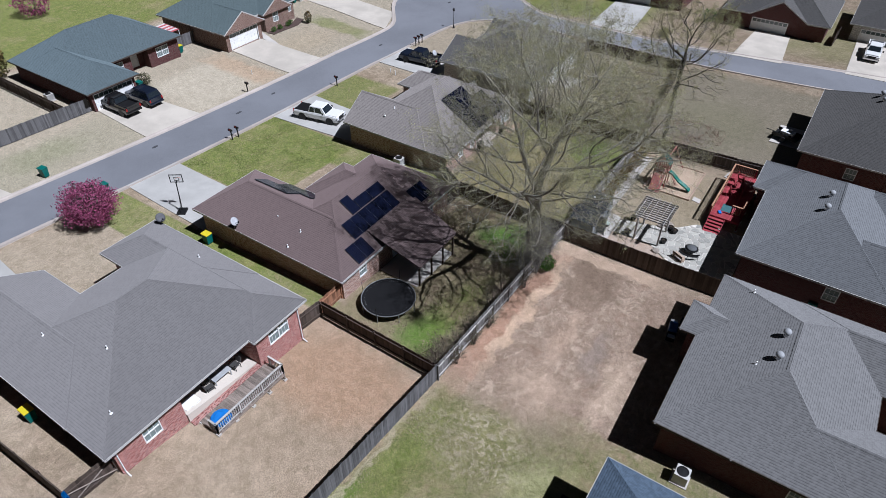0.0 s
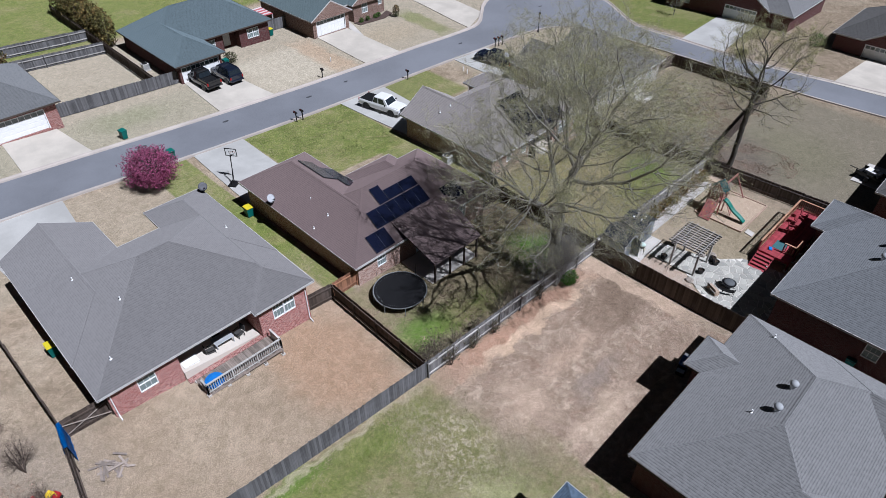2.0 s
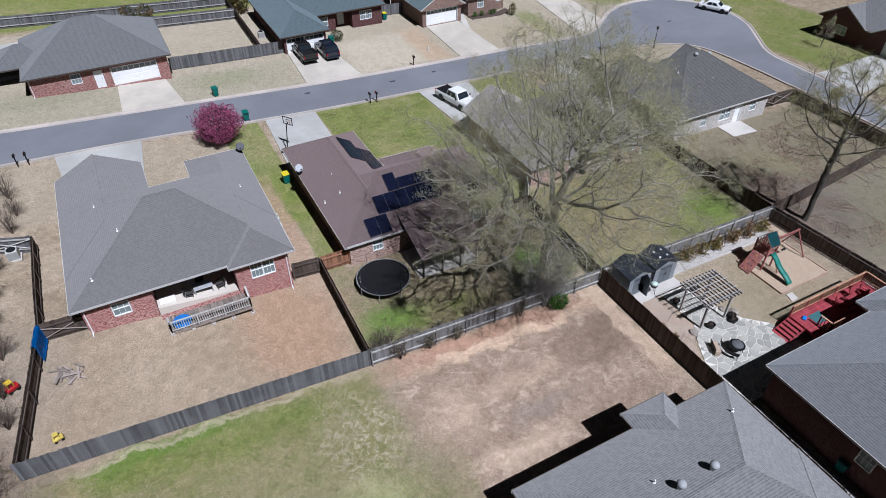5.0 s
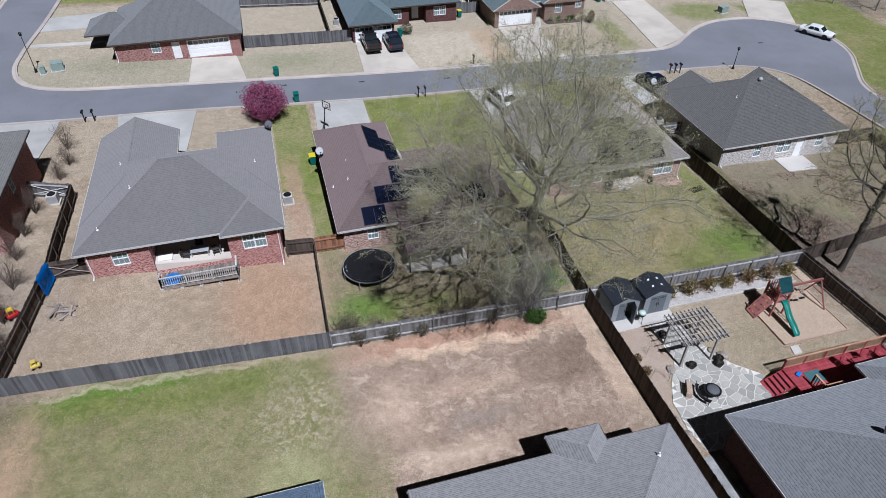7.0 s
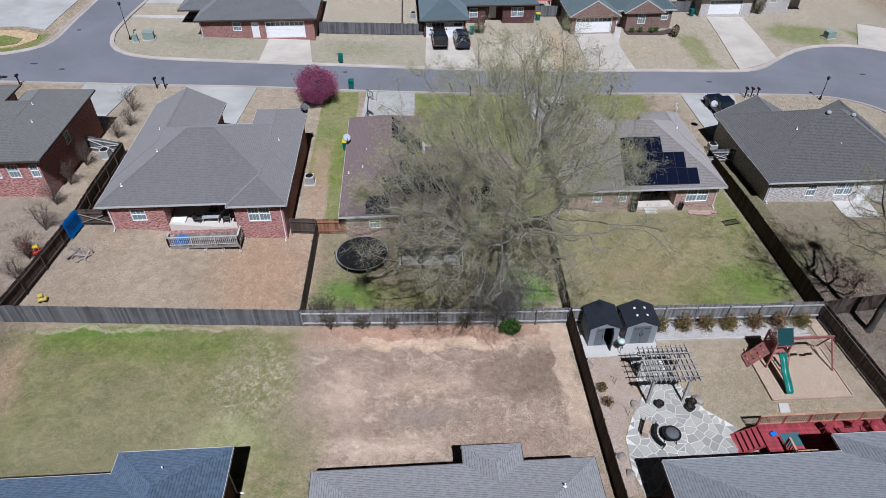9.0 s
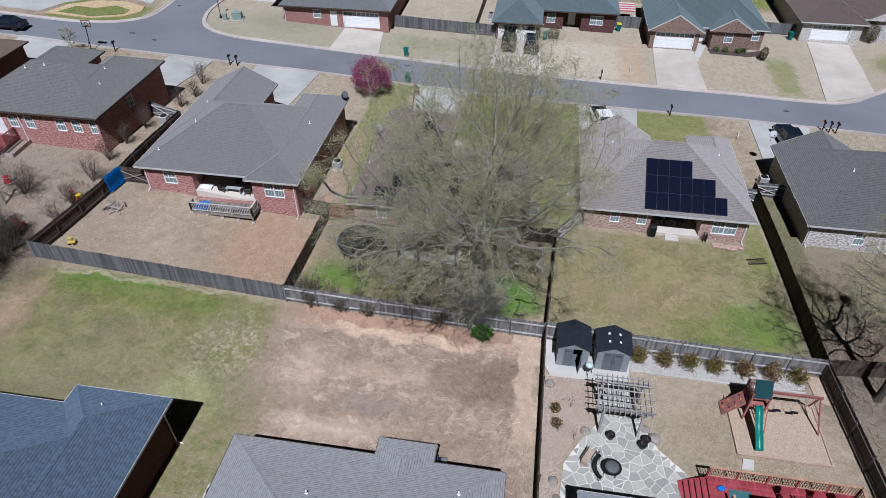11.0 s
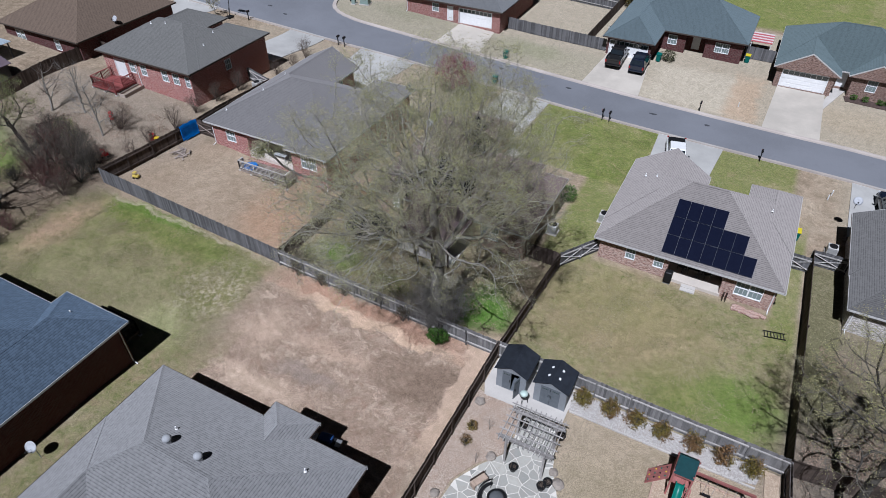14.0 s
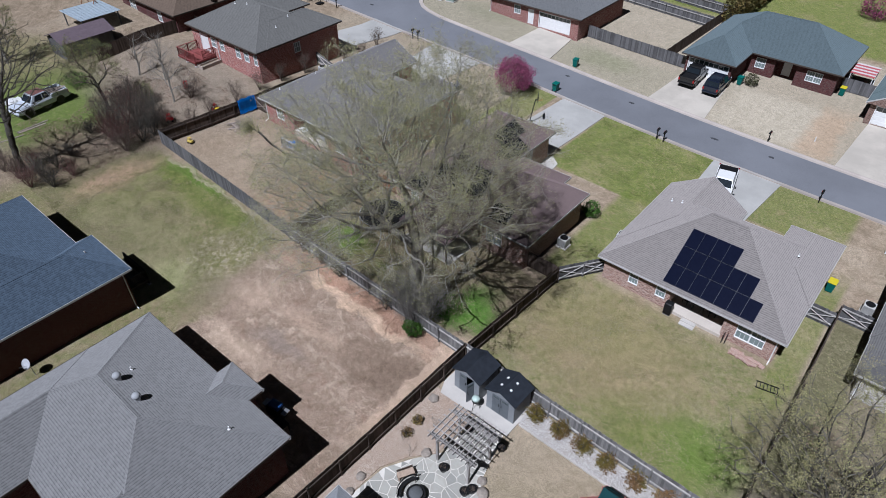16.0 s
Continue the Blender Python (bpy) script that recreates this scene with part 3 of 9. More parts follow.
def add_window(house, m, a, w, b, h, sashes=1, pane_mat=None):
    win = part("window", box(BM(), a, 0.05, b - 0.06, a + w, 0.16, b, m), mat_white, house, "white framed sash window")
    frame_bm = BM()
    t = 0.07
    e = m @ Vector((a, -0.015, 0)), m @ Vector((a + w, -0.015, 0))
    sash_w = (w - 0.02 - 0.1 * sashes) / sashes
    clean_wall(frame_bm, e[0].xy, e[1].xy, b, b + h, [(0.06 + k * (sash_w + 0.1), sash_w, b + t, h - 2 * t) for k in range(sashes)], 0.14)
    part("frame", frame_bm, mat_white, win)
    sw = w / sashes
    for k in range(sashes):
        x0, x1 = a + k * sw + 0.06, a + (k + 1) * sw - 0.06
        for z0, z1, y in ((b + t, b + h / 2, 0.06), (b + h / 2, b + h - t, 0.09)):
            part("pane", box(BM(), x0, y, z0, x1, y + 0.012, z1, m), mat_blind if pane_mat is None else pane_mat, win)
        bars = BM()
        box(bars, x0, 0.035, b + h / 2 - 0.03, x1, 0.11, b + h / 2 + 0.03, m)
        for q in (1, 2):
            xx = x0 + (x1 - x0) * q / 3
            box(bars, xx - 0.012, 0.045, b + t, xx + 0.012, 0.1, b + h - t, m)
        part("glazing_bar", bars, mat_white, win)


def add_garage_door(house, m, a, w, b, h, glazed=True):
    door = part("garage_door", box(BM(), a, 0.12, b, a + w, 0.16, b + h, m), mat_white, house, "white panelled garage door")
    rows, cols = 4, 8
    pm = None
    for r in range(rows):
        for c in range(cols):
            x0, x1 = a + w * c / cols + 0.04, a + w * (c + 1) / cols - 0.04
            z0, z1 = b + h * r / rows + 0.05, b + h * (r + 1) / rows - 0.05
            lite = glazed and r == rows - 1
            part("pane" if lite else "panel", box(BM(), x0, 0.095, z0, x1, 0.12, z1, m), mat_glass if lite else mat_white, door)
    trim = BM()
    box(trim, a - 0.1, -0.012, b, a, 0.1, b + h + 0.1, m)
    box(trim, a + w, -0.012, b, a + w + 0.1, 0.1, b + h + 0.1, m)
    box(trim, a, -0.012, b + h, a + w, 0.1, b + h + 0.1, m)
    part("door_trim", trim, mat_white, house)


def add_door(house, m, a, w, b, h, mat=None, label="painted house door"):
    door = part("door", box(BM(), a + 0.06, 0.07, b, a + w - 0.06, 0.12, b + h - 0.06, m), mat or mat_white, house, label)
    fr = BM()
    box(fr, a, -0.01, b, a + 0.06, 0.13, b + h, m)
    box(fr, a + w - 0.06, -0.01, b, a + w, 0.13, b + h, m)
    box(fr, a + 0.06, -0.01, b + h - 0.06, a + w - 0.06, 0.13, b + h, m)
    part("frame", fr, mat_white, door)
    part("handle", tube(BM(), m @ Vector((a + w - 0.18, 0.0, b + 1.0)), m @ Vector((a + w - 0.18, 0.07, b + 1.0)), 0.03), mat_metal, door)


def add_roof(house, rect, ze, pitch, axis, ends, shingle, trim, gable_mat, cap, label=""):
    """One wing of a roof over the eave rectangle; the ridge runs along axis, each end hipped or gabled."""
    x0, y0, x1, y1 = rect
    flip = axis == "y"
    L, W = (y1 - y0, x1 - x0) if flip else (x1 - x0, y1 - y0)
    half = W / 2
    zr = ze + half * pitch
    a = half if ends[0] == "hip" else 0.0
    b = half if ends[1] == "hip" else 0.0
    if a + b > L - 0.05:
        k = (L - 0.05) / (a + b)
        a, b = a * k, b * k

    def P(u, v, z):
        return Vector((x0 + v, y0 + u, z)) if flip else Vector((x0 + u, y0 + v, z))
    c = [P(0, 0, ze), P(L, 0, ze), P(L, W, ze), P(0, W, ze)]
    r0, r1 = P(a, half, zr), P(L - b, half, zr)
    bm = BM()
    v = [bm.verts.new(p) for p in (*c, r0, r1)]
    d = [bm.verts.new(p - Vector((0, 0, 0.16))) for p in c]
    bm.faces.new((v[0], v[1], v[5], v[4]))
    bm.faces.new((v[2], v[3], v[4], v[5]))
    bm.faces.new((v[1], v[2], v[5]))
    bm.faces.new((v[3], v[0], v[4]))
    bm.faces.new(d[::-1])
    for i in range(4):
        j = (i + 1) % 4
        bm.faces.new((d[i], d[j], v[j], v[i]))
    bmesh.ops.recalc_face_normals(bm, faces=bm.faces[:])
    roof = part("roof", bm, shingle, house, label)
    board = BM()
    for i in range(4):
        p, q = c[i], c[(i + 1) % 4]
        mid = (c[0] + c[2]) / 2
        e = (q - p).normalized()
        n = Vector((e.y, -e.x, 0))
        if n.dot((p + q) / 2 - mid) < 0:
            n = -n
        o = n * 0.03
        gable_end = (i == 1 and ends[1] == "gable") or (i == 3 and ends[0] == "gable")
        runs = [(p, r1 if i == 1 else r0), (r1 if i == 1 else r0, q)] if gable_end else [(p, q)]
        for s, t in runs:
            lo, hi = Vector((0, 0, -0.15)), Vector((0, 0, 0.012))
            vs = [board.verts.new(w) for w in (s + n * 0.003 + lo, t + n * 0.003 + lo, t + n * 0.003 + hi, s + n * 0.003 + hi, s + o + lo, t + o + lo, t + o + hi, s + o + hi)]
            for f in ((4, 5, 6, 7), (0, 3, 2, 1), (3, 7, 6, 2), (0, 1, 5, 4), (0, 4, 7, 3), (1, 2, 6, 5)):
                board.faces.new([vs[k] for k in f])
    bmesh.ops.recalc_face_normals(board, faces=board.faces[:])
    part("fascia", board, trim, roof)
    for i, end in ((1, ends[1]), (3, ends[0])):
        if end == "gable":
            p, q, r = (c[1], c[2], r1) if i == 1 else (c[3], c[0], r0)
            out = (p + q) / 2 - (c[0] + c[2]) / 2
            out.z = 0
            out.normalize()
            g = BM()
            tri = [x + out * k for k in (0.006, -0.05) for x in (p - Vector((0, 0, 0.15)), q - Vector((0, 0, 0.15)), r - Vector((0, 0, 0.03)))]
            w = [g.verts.new(x) for x in tri]
            for f in ((0, 1, 2), (5, 4, 3), (0, 3, 4, 1), (1, 4, 5, 2), (2, 5, 3, 0)):
                g.faces.new([w[k] for k in f])
            bmesh.ops.recalc_face_normals(g, faces=g.faces[:])
            part("gable", g, gable_mat, roof)
    caps = BM()
    lines = [(r0, r1)]
    if ends[0] == "hip":
        lines += [(c[0], r0), (c[3], r0)]
    if ends[1] == "hip":
        lines += [(c[1], r1), (c[2], r1)]
    for p, q in lines:
        if (q - p).length > 0.1:
            e = (q - p).normalized()
            side = e.cross(Vector((0, 0, 1))).normalized() * 0.13
            top = Vector((0, 0, 0.028))
            low = Vector((0, 0, -0.045))
            vs = [caps.verts.new(w) for w in (p + side + low, p + top, p - side + low, q + side + low, q + top, q - side + low)]
            caps.faces.new((vs[0], vs[3], vs[4], vs[1]))
            caps.faces.new((vs[1], vs[4], vs[5], vs[2]))
    bmesh.ops.recalc_face_normals(caps, faces=caps.faces[:])
    part("ridge_cap", caps, cap, roof)
    return roof


def inset(outline, d):
    """The outline (counter-clockwise, square corners) drawn in by d."""
    out = []
    n = len(outline)
    for i, (x, y) in enumerate(outline):
        a, b = Vector(outline[i - 1]), Vector(outline[(i + 1) % n])
        e, f = (Vector((x, y)) - a).normalized(), (b - Vector((x, y))).normalized()
        out.append((x + (-e.y - f.y) * d, y + (e.x + f.x) * d))
    return out


def build_house(label, floor, eave, outline, holes, roofs, brick, shingle, trim=None, pitch=0.6, cap=None, gable=None, glazed=True):
    """Walls round an outline (counter-clockwise), openings per edge, and roof wings."""
    trim = trim or mat_trim_white
    house = thing("house", label, "house", at=(0, 0, 0))
    low = min(gz(x, y) for x, y in outline) - 0.4
    n = len(outline)
    for i in range(n):
        p, q = outline[i], outline[(i + 1) % n]
        wanted = holes.get(i, [])
        bm = BM()
        turns = []
        for a, b, c in ((outline[i - 1], p, q), (p, q, outline[(i + 2) % n])):
            turns.append(-0.004 if (b[0] - a[0]) * (c[1] - b[1]) - (b[1] - a[1]) * (c[0] - b[0]) > 0 else 0.15)
        m = clean_wall(bm, p, q, low, eave - 0.12, [h[1:5] for h in wanted if h[0] != "none"], ends=turns)
        part("wall", bm, brick, house)
        for h in wanted:
            kind, a, w, b, hh = h[:5]
            if kind == "window":
                add_window(house, m, a, w, b, hh, h[5] if len(h) > 5 else 1)
            elif kind == "garage":
                add_garage_door(house, m, a, w, b, hh, glazed)
            elif kind == "door":
                add_door(house, m, a, w, b, hh, h[5] if len(h) > 5 else None)
    slab_bm = BM()
    f = slab_bm.faces.new([slab_bm.verts.new((x, y, floor - 0.02)) for x, y in inset(outline, 0.11)])
    r = bmesh.ops.extrude_face_region(slab_bm, geom=[f])
    for v in [g for g in r["geom"] if isinstance(g, bmesh.types.BMVert)]:
        v.co.z = low
    bmesh.ops.recalc_face_normals(slab_bm, faces=slab_bm.faces[:])
    part("floor_slab", slab_bm, mat_concrete, house)
    for k, spec in enumerate(roofs):
        rect, axis, ends = spec[:3]
        add_roof(house, rect, (spec[3] if len(spec) > 3 else eave) + 0.004 * k, spec[4] if len(spec) > 4 else pitch, axis, ends, shingle, trim, gable or brick, cap or shingle)
    return house


def pipe_vent(house, x, y, z):
    bm = BM()
    tube(bm, (x, y, z - 0.1), (x, y, z + 0.2), 0.04, n=8)
    lathe(bm, [(0.10, 0.0), (0.08, 0.03), (0.045, 0.07)], 10, Matrix.Translation((x, y, z - 0.03)))
    part("vent_pipe", bm, mat_white, house, "white plumbing vent pipe")


mat_vent = plain("dull_galvanised_vent", (0.34, 0.35, 0.36), 0.75)


def turbine_vent(house, x, y, z):
    v = part("roof_vent", tube(BM(), (x, y, z - 0.2), (x, y, z + 0.25), 0.15, n=14), mat_metal, house, "galvanised turbine roof vent")
    part("vent_cap", lathe(BM(), [(0.15, 0.2), (0.22, 0.26), (0.24, 0.36), (0.19, 0.46), (0.10, 0.52), (0.02, 0.54)], 18, Matrix.Translation((x, y, z))), mat_vent, v, smooth=True)


roof_a1 = shingles("olive_grey_shingles", (0.152, 0.150, 0.142), 0.25, joint=0.74)
roof_a2 = shingles("grey_shingles", (0.172, 0.165, 0.163), 0.16, joint=0.92)
roof_a3 = shingles("mauve_brown_shingles", (0.150, 0.112, 0.108), 0.15, joint=0.9)
roof_a4 = shingles("taupe_shingles", (0.255, 0.232, 0.218), 0.2)
roof_a5 = shingles("slate_grey_shingles", (0.128, 0.124, 0.120), 0.28)
roof_b0 = shingles("blue_grey_shingles", (0.080, 0.110, 0.150), 0.5)
roof_b1 = shingles("mid_grey_shingles", (0.215, 0.213, 0.212), 0.28)
roof_b2 = shingles("cool_grey_shingles", (0.205, 0.212, 0.220), 0.24)
roof_n1 = shingles("dove_grey_shingles", (0.150, 0.153, 0.155), 0.2, joint=0.74)
roof_n2 = shingles("teal_grey_shingles", (0.105, 0.135, 0.146), 0.22, joint=0.74)
roof_n3 = shingles("green_grey_shingles", (0.100, 0.130, 0.135), 0.22, joint=0.74)
roof_n4 = shingles("brown_shingles", (0.120, 0.095, 0.083), 0.3)
roof_a0 = shingles("tan_brown_shingles", (0.150, 0.112, 0.085), 0.25)
brick_red = bricks("red_brick", (0.40, 0.135, 0.115), (0.27, 0.085, 0.075), (0.56, 0.46, 0.42), (0.50, 0.27, 0.23))
brick_plum = bricks("plum_brick", (0.30, 0.105, 0.09), (0.21, 0.072, 0.065), (0.46, 0.37, 0.33), (0.38, 0.22, 0.19))
brick_tan = bricks("pink_tan_brick", (0.40, 0.225, 0.175), (0.27, 0.145, 0.11), (0.52, 0.45, 0.40), (0.48, 0.37, 0.31))
brick_grey = bricks("pale_grey_brick", (0.50, 0.46, 0.42), (0.36, 0.33, 0.30), (0.56, 0.53, 0.50), (0.58, 0.55, 0.52))
# dark red brick, deepened so that the colour carries the walls' shade
brick_shade_dark = bricks("shade_darkened_red_brick", (0.13, 0.042, 0.04), (0.085, 0.027, 0.027), (0.15, 0.12, 0.11))
brick_brown = bricks("brown_brick", (0.22, 0.13, 0.10), (0.15, 0.085, 0.065), (0.30, 0.25, 0.22), (0.30, 0.21, 0.17))
H, G = "hip", "gable"

# the grey-roofed brick house with the timber deck
house_a2 = build_house(
    "red brick house with grey hipped roof and covered back porch", 1.25, 4.0,
    [(5.95, 25.4), (10.35, 25.4), (10.35, 28.2), (15.9, 28.2), (15.9, 24.95), (19.75, 24.95), (19.75, 39.8), (15.9, 39.8), (15.9, 37.2), (11.6, 37.2), (11.6, 41.5), (5.95, 41.5)],
    {0: [("window", 1.75, 1.15, 2.25, 1.15)], 2: [("door", 1.0, 1.8, 1.27, 2.1), ("window", 3.6, 1.5, 2.0, 1.4, 2)], 4: [("window", 1.05, 1.75, 2.15, 1.4, 2)],
     6: [("window", 0.9, 1.6, 2.1, 1.4, 2)], 9: [("window", 1.2, 1.0, 2.1, 1.4)], 10: [("garage", 0.35, 4.88, 1.1, 2.1)]},
    [((5.4, 25.0, 20.2, 37.6), "x", (H, H)), ((15.5, 24.5, 20.22, 34.0), "y", (H, H)), ((5.38, 28.5, 12.1, 41.95), "y", (H, G)), ((15.4, 29.0, 20.24, 40.3), "y", (H, H))],
    brick_red, roof_a2, mat_trim_white, 0.51)
for x, y, z in ((7.2, 26.6, 4.85), (9.5, 29.6, 6.1), (8.2, 34.4, 5.45), (18.6, 33.0, 4.85)):
    pipe_vent(house_a2, x, y, z)

# the brown-roofed house with the trampoline
house_a3 = build_house(
    "pinkish brick house with mauve-brown roof and solar panels", -0.35, 2.3,
    [(24.55, 25.3), (38.75, 25.3), (38.75, 33.8), (36.1, 33.8), (36.1, 34.9), (31.9, 34.9), (31.9, 33.8), (30.75, 33.8), (30.75, 40.85), (24.55, 40.85)],
    {0: [("window", 1.9, 0.9, 0.75, 1.05), ("door", 6.0, 1.8, -0.33, 2.1), ("window", 10.3, 1.6, 0.5, 1.4, 2)], 4: [("window", 1.2, 1.8, 0.3, 1.5, 2)], 7: [("door", 3.2, 1.0, -0.33, 2.05)], 8: [("garage", 0.65, 4.88, -0.5, 2.1)]},
    [((24.1, 24.9, 39.2, 34.2), "x", (H, H)), ((24.06, 24.94, 31.2, 41.3), "y", (H, H)), ((31.4, 28.0, 36.6, 35.4), "y", (H, H))],
    brick_tan, roof_a3, mat_trim_white, 0.6)
for x, y, z in ((24.62, 30.76, 2.65), (25.9, 30.48, 3.4), (26.16, 33.13, 3.5)):
    pipe_vent(house_a3, x, y, z)

# the taupe-roofed house with the large solar array
house_a4 = build_house(
    "pink-tan brick house with taupe roof and solar array", -1.05, 1.55,
    [(43.95, 28.85), (49.5, 28.85), (49.5, 31.0), (53.6, 31.0), (53.6, 28.85), (57.4, 28.85), (57.4, 41.6), (54.2, 41.6), (54.2, 39.7), (49.85, 39.7), (49.85, 41.0), (43.95, 41.0)],
    {0: [("window", 2.15, 0.8, 0.0, 1.15), ("window", 4.4, 0.8, 0.0, 1.15)], 2: [("door", 0.5, 1.8, -1.03, 2.1), ("window", 2.6, 0.9, -0.4, 1.3)], 4: [("window", 0.95, 2.0, -0.25, 1.4, 2)],
     8: [("window", 1.2, 1.8, -0.4, 1.4, 2)], 10: [("garage", 0.5, 4.88, -1.15, 2.1)]},
    [((43.5, 28.4, 57.85, 40.1), "x", (H, H)), ((43.46, 31.0, 50.3, 41.45), "y", (H, G)), ((53.75, 33.0, 57.9, 42.05), "y", (H, H))],
    brick_tan, roof_a4, mat_trim_white, 0.62)
for x, y, z in ((45.2, 37.2, 2.75), (46.2, 36.7, 3.3), (55.6, 36.2, 3.1)):
    pipe_vent(house_a4, x, y, z)

# the pale brick house by the bend
house_a5 = build_house(
    "pale grey brick house with slate-grey hipped roof", -1.3, 1.4,
    [(62.35, 29.45), (76.1, 29.45), (76.1, 40.95), (72.5, 40.95), (72.5, 40.9), (68.6, 40.9), (68.6, 41.3), (62.35, 41.3)],
    {0: [("window", 3.7, 0.9, -0.5, 1.3), ("window", 6.4, 1.7, -0.5, 1.4, 2), ("door", 8.7, 1.0, -1.28, 2.1), ("window", 11.0, 1.0, -0.4, 1.2)], 6: [("garage", 0.6, 4.88, -1.5, 2.1)], 2: [("window", 2.0, 1.8, -0.6, 1.4, 2)]},
    [((61.9, 29.0, 76.6, 41.6), "x", (H, H)), ((61.85, 33.0, 69.6, 41.75), "y", (H, G), 1.4, 0.53), ((72.0, 33.0, 77.0, 41.4), "y", (H, G))],
    brick_grey, roof_a5, mat_trim_white, 0.6)
for x, y, z in ((66.0, 34.0, 3.9), (69.5, 32.2, 3.2), (72.6, 33.0, 3.1)):
    pipe_vent(house_a5, x, y, z)
for x, y, z in ((69.0, 34.8, 4.76), (72.4, 35.9, 3.8)):
    turbine_vent(house_a5, x, y, z)

# the red brick house at the west end
house_a1 = build_house(
    "red brick house with olive-grey hipped roof and back deck", 3.1, 5.85,
    [(-13.2, 29.5), (-0.25, 29.5), (-0.25, 41.2), (-5.6, 41.2), (-5.6, 39.0), (-7.8, 39.0), (-7.8, 42.5), (-12.8, 42.5), (-12.8, 39.0), (-13.2, 39.0)],
    {0: [("door", 1.6, 1.7, 3.12, 2.1), ("window", 3.9, 0.9, 4.0, 1.2), ("window", 5.6, 0.9, 4.0, 1.25), ("window", 8.7, 0.95, 4.0, 1.25), ("window", 10.3, 0.95, 4.0, 1.25), ("window", 12.1, 0.7, 4.0, 1.25)],
     6: [("window", 1.5, 1.8, 3.5, 1.4, 2)], 2: [("garage", 0.3, 4.8, 2.5, 2.1)], 1: [("window", 5.0, 0.9, 4.0, 1.2)]},
    [((-13.7, 29.05, 0.2, 39.5), "x", (H, H)), ((-6.1, 30.5, 0.22, 41.65), "y", (H, H)), ((-13.3, 32.0, -7.3, 43.0), "y", (H, H))],
    brick_red, roof_a1, mat_trim_dark, 0.52)
for x, y, z in ((-8.8, 33.4, 8.12), (-7.0, 33.8, 8.33), (-2.6, 36.0, 7.3), (-1.8, 33.6, 6.9)):
    pipe_vent(house_a1, x, y, z)

house_a0 = build_house(
    "brown brick house with tan-brown hipped roof", 2.9, 5.4,
    [(-32, 30.5), (-18.5, 30.5), (-18.5, 44.5), (-32, 44.5)], {0: [("window", 2.0, 1.6, 3.5, 1.3, 2), ("window", 9, 1.0, 3.5, 1.3)]},
    [((-32.5, 30, -18.0, 45), "x", (H, H))], brick_shade_dark, roof_a0, mat_trim_dark, 0.5)

# the three houses in the foreground row
house_b1 = build_house(
    "brown brick house with mid-grey shingle roof", 0.65, 3.35,
    [(24.8, -20), (30.1, -20), (30.1, -8.3), (33.9, -8.3), (33.9, -20), (38.7, -20), (38.7, 1.35), (35.0, 1.35), (35.0, 2.35), (32.7, 2.35), (32.7, 1.35), (24.8, 1.35)],
    {2: [("window", 1.2, 1.4, 1.4, 1.3, 2)], 6: [("door", 0.9, 1.8, 0.67, 2.1)], 10: [("window", 2.2, 1.5, 1.4, 1.3, 2)], 11: [("window", 7.0, 0.9, 1.5, 1.2)]},
    [((24.3, -8.8, 39.2, 1.8), "x", (H, H)), ((24.28, -20.5, 30.6, -2.4), "y", (G, H)), ((33.44, -20.5, 39.22, -3.3), "y", (G, H)), ((32.2, -3.0, 35.4, 2.85), "y", (H, H))],
    brick_shade_dark, roof_b1, mat_trim_dark, 0.52)
for x, y, z in ((29.9, -1.9, 5.3), (37.0, -0.4, 4.55)):
    pipe_vent(house_b1, x, y, z)
turbine_vent(house_b1, 30.5, -2.83, 5.78)
turbine_vent(house_b1, 32.6, -2.83, 5.78)

house_b2 = build_house(
    "brown brick house with cool grey shingle roof", 0.35, 2.65,
    [(43.5, -14), (57.5, -14), (57.5, 2.4), (53.5, 2.4), (53.5, 1.35), (43.5, 1.35)],
    {2: [("window", 0.8, 1.8, 0.9, 1.3, 2)], 4: [("door", 2.0, 1.8, 0.37, 2.1), ("window", 6, 1.2, 0.9, 1.3)], 5: [("window", 6.0, 1.0, 0.9, 1.2)]},
    [((43.0, -9.0, 58.0, 1.8), "x", (H, H)), ((43.02, -14.5, 50.5, -2.4), "y", (G, H)), ((50.5, -14.5, 57.98, -2.4), "y", (G, H)), ((53.0, -8.0, 58.04, 2.85), "y", (H, H))],
    brick_shade_dark, roof_b2, mat_trim_white, 0.56)
turbine_vent(house_b2, 48.6, -2.76, 5.2)
turbine_vent(house_b2, 50.7, -2.76, 5.2)

house_b0 = build_house(
    "dark brick house with blue-grey shingle roof", 1.3, 4.1,
    [(5.5, -14), (19.75, -14), (19.75, 2.55), (14.9, 2.55), (14.9, 1.35), (5.5, 1.35)],
    {2: [("door", 1.5, 1.8, 1.32, 2.1)], 4: [("window", 3, 1.6, 2.0, 1.3, 2)]},
    [((5.0, -9.0, 20.2, 1.8), "x", (H, H)), ((5.02, -14.5, 12.6, -2.4), "y", (G, H)), ((12.6, -14.5, 20.18, -2.4), "y", (G, H)), ((14.4, -8.0, 20.25, 3.0), "y", (H, H))],
    brick_shade_dark, roof_b0, mat_trim_white, 0.56)
pipe_vent(house_b0, 17.3, 1.4, 4.95)

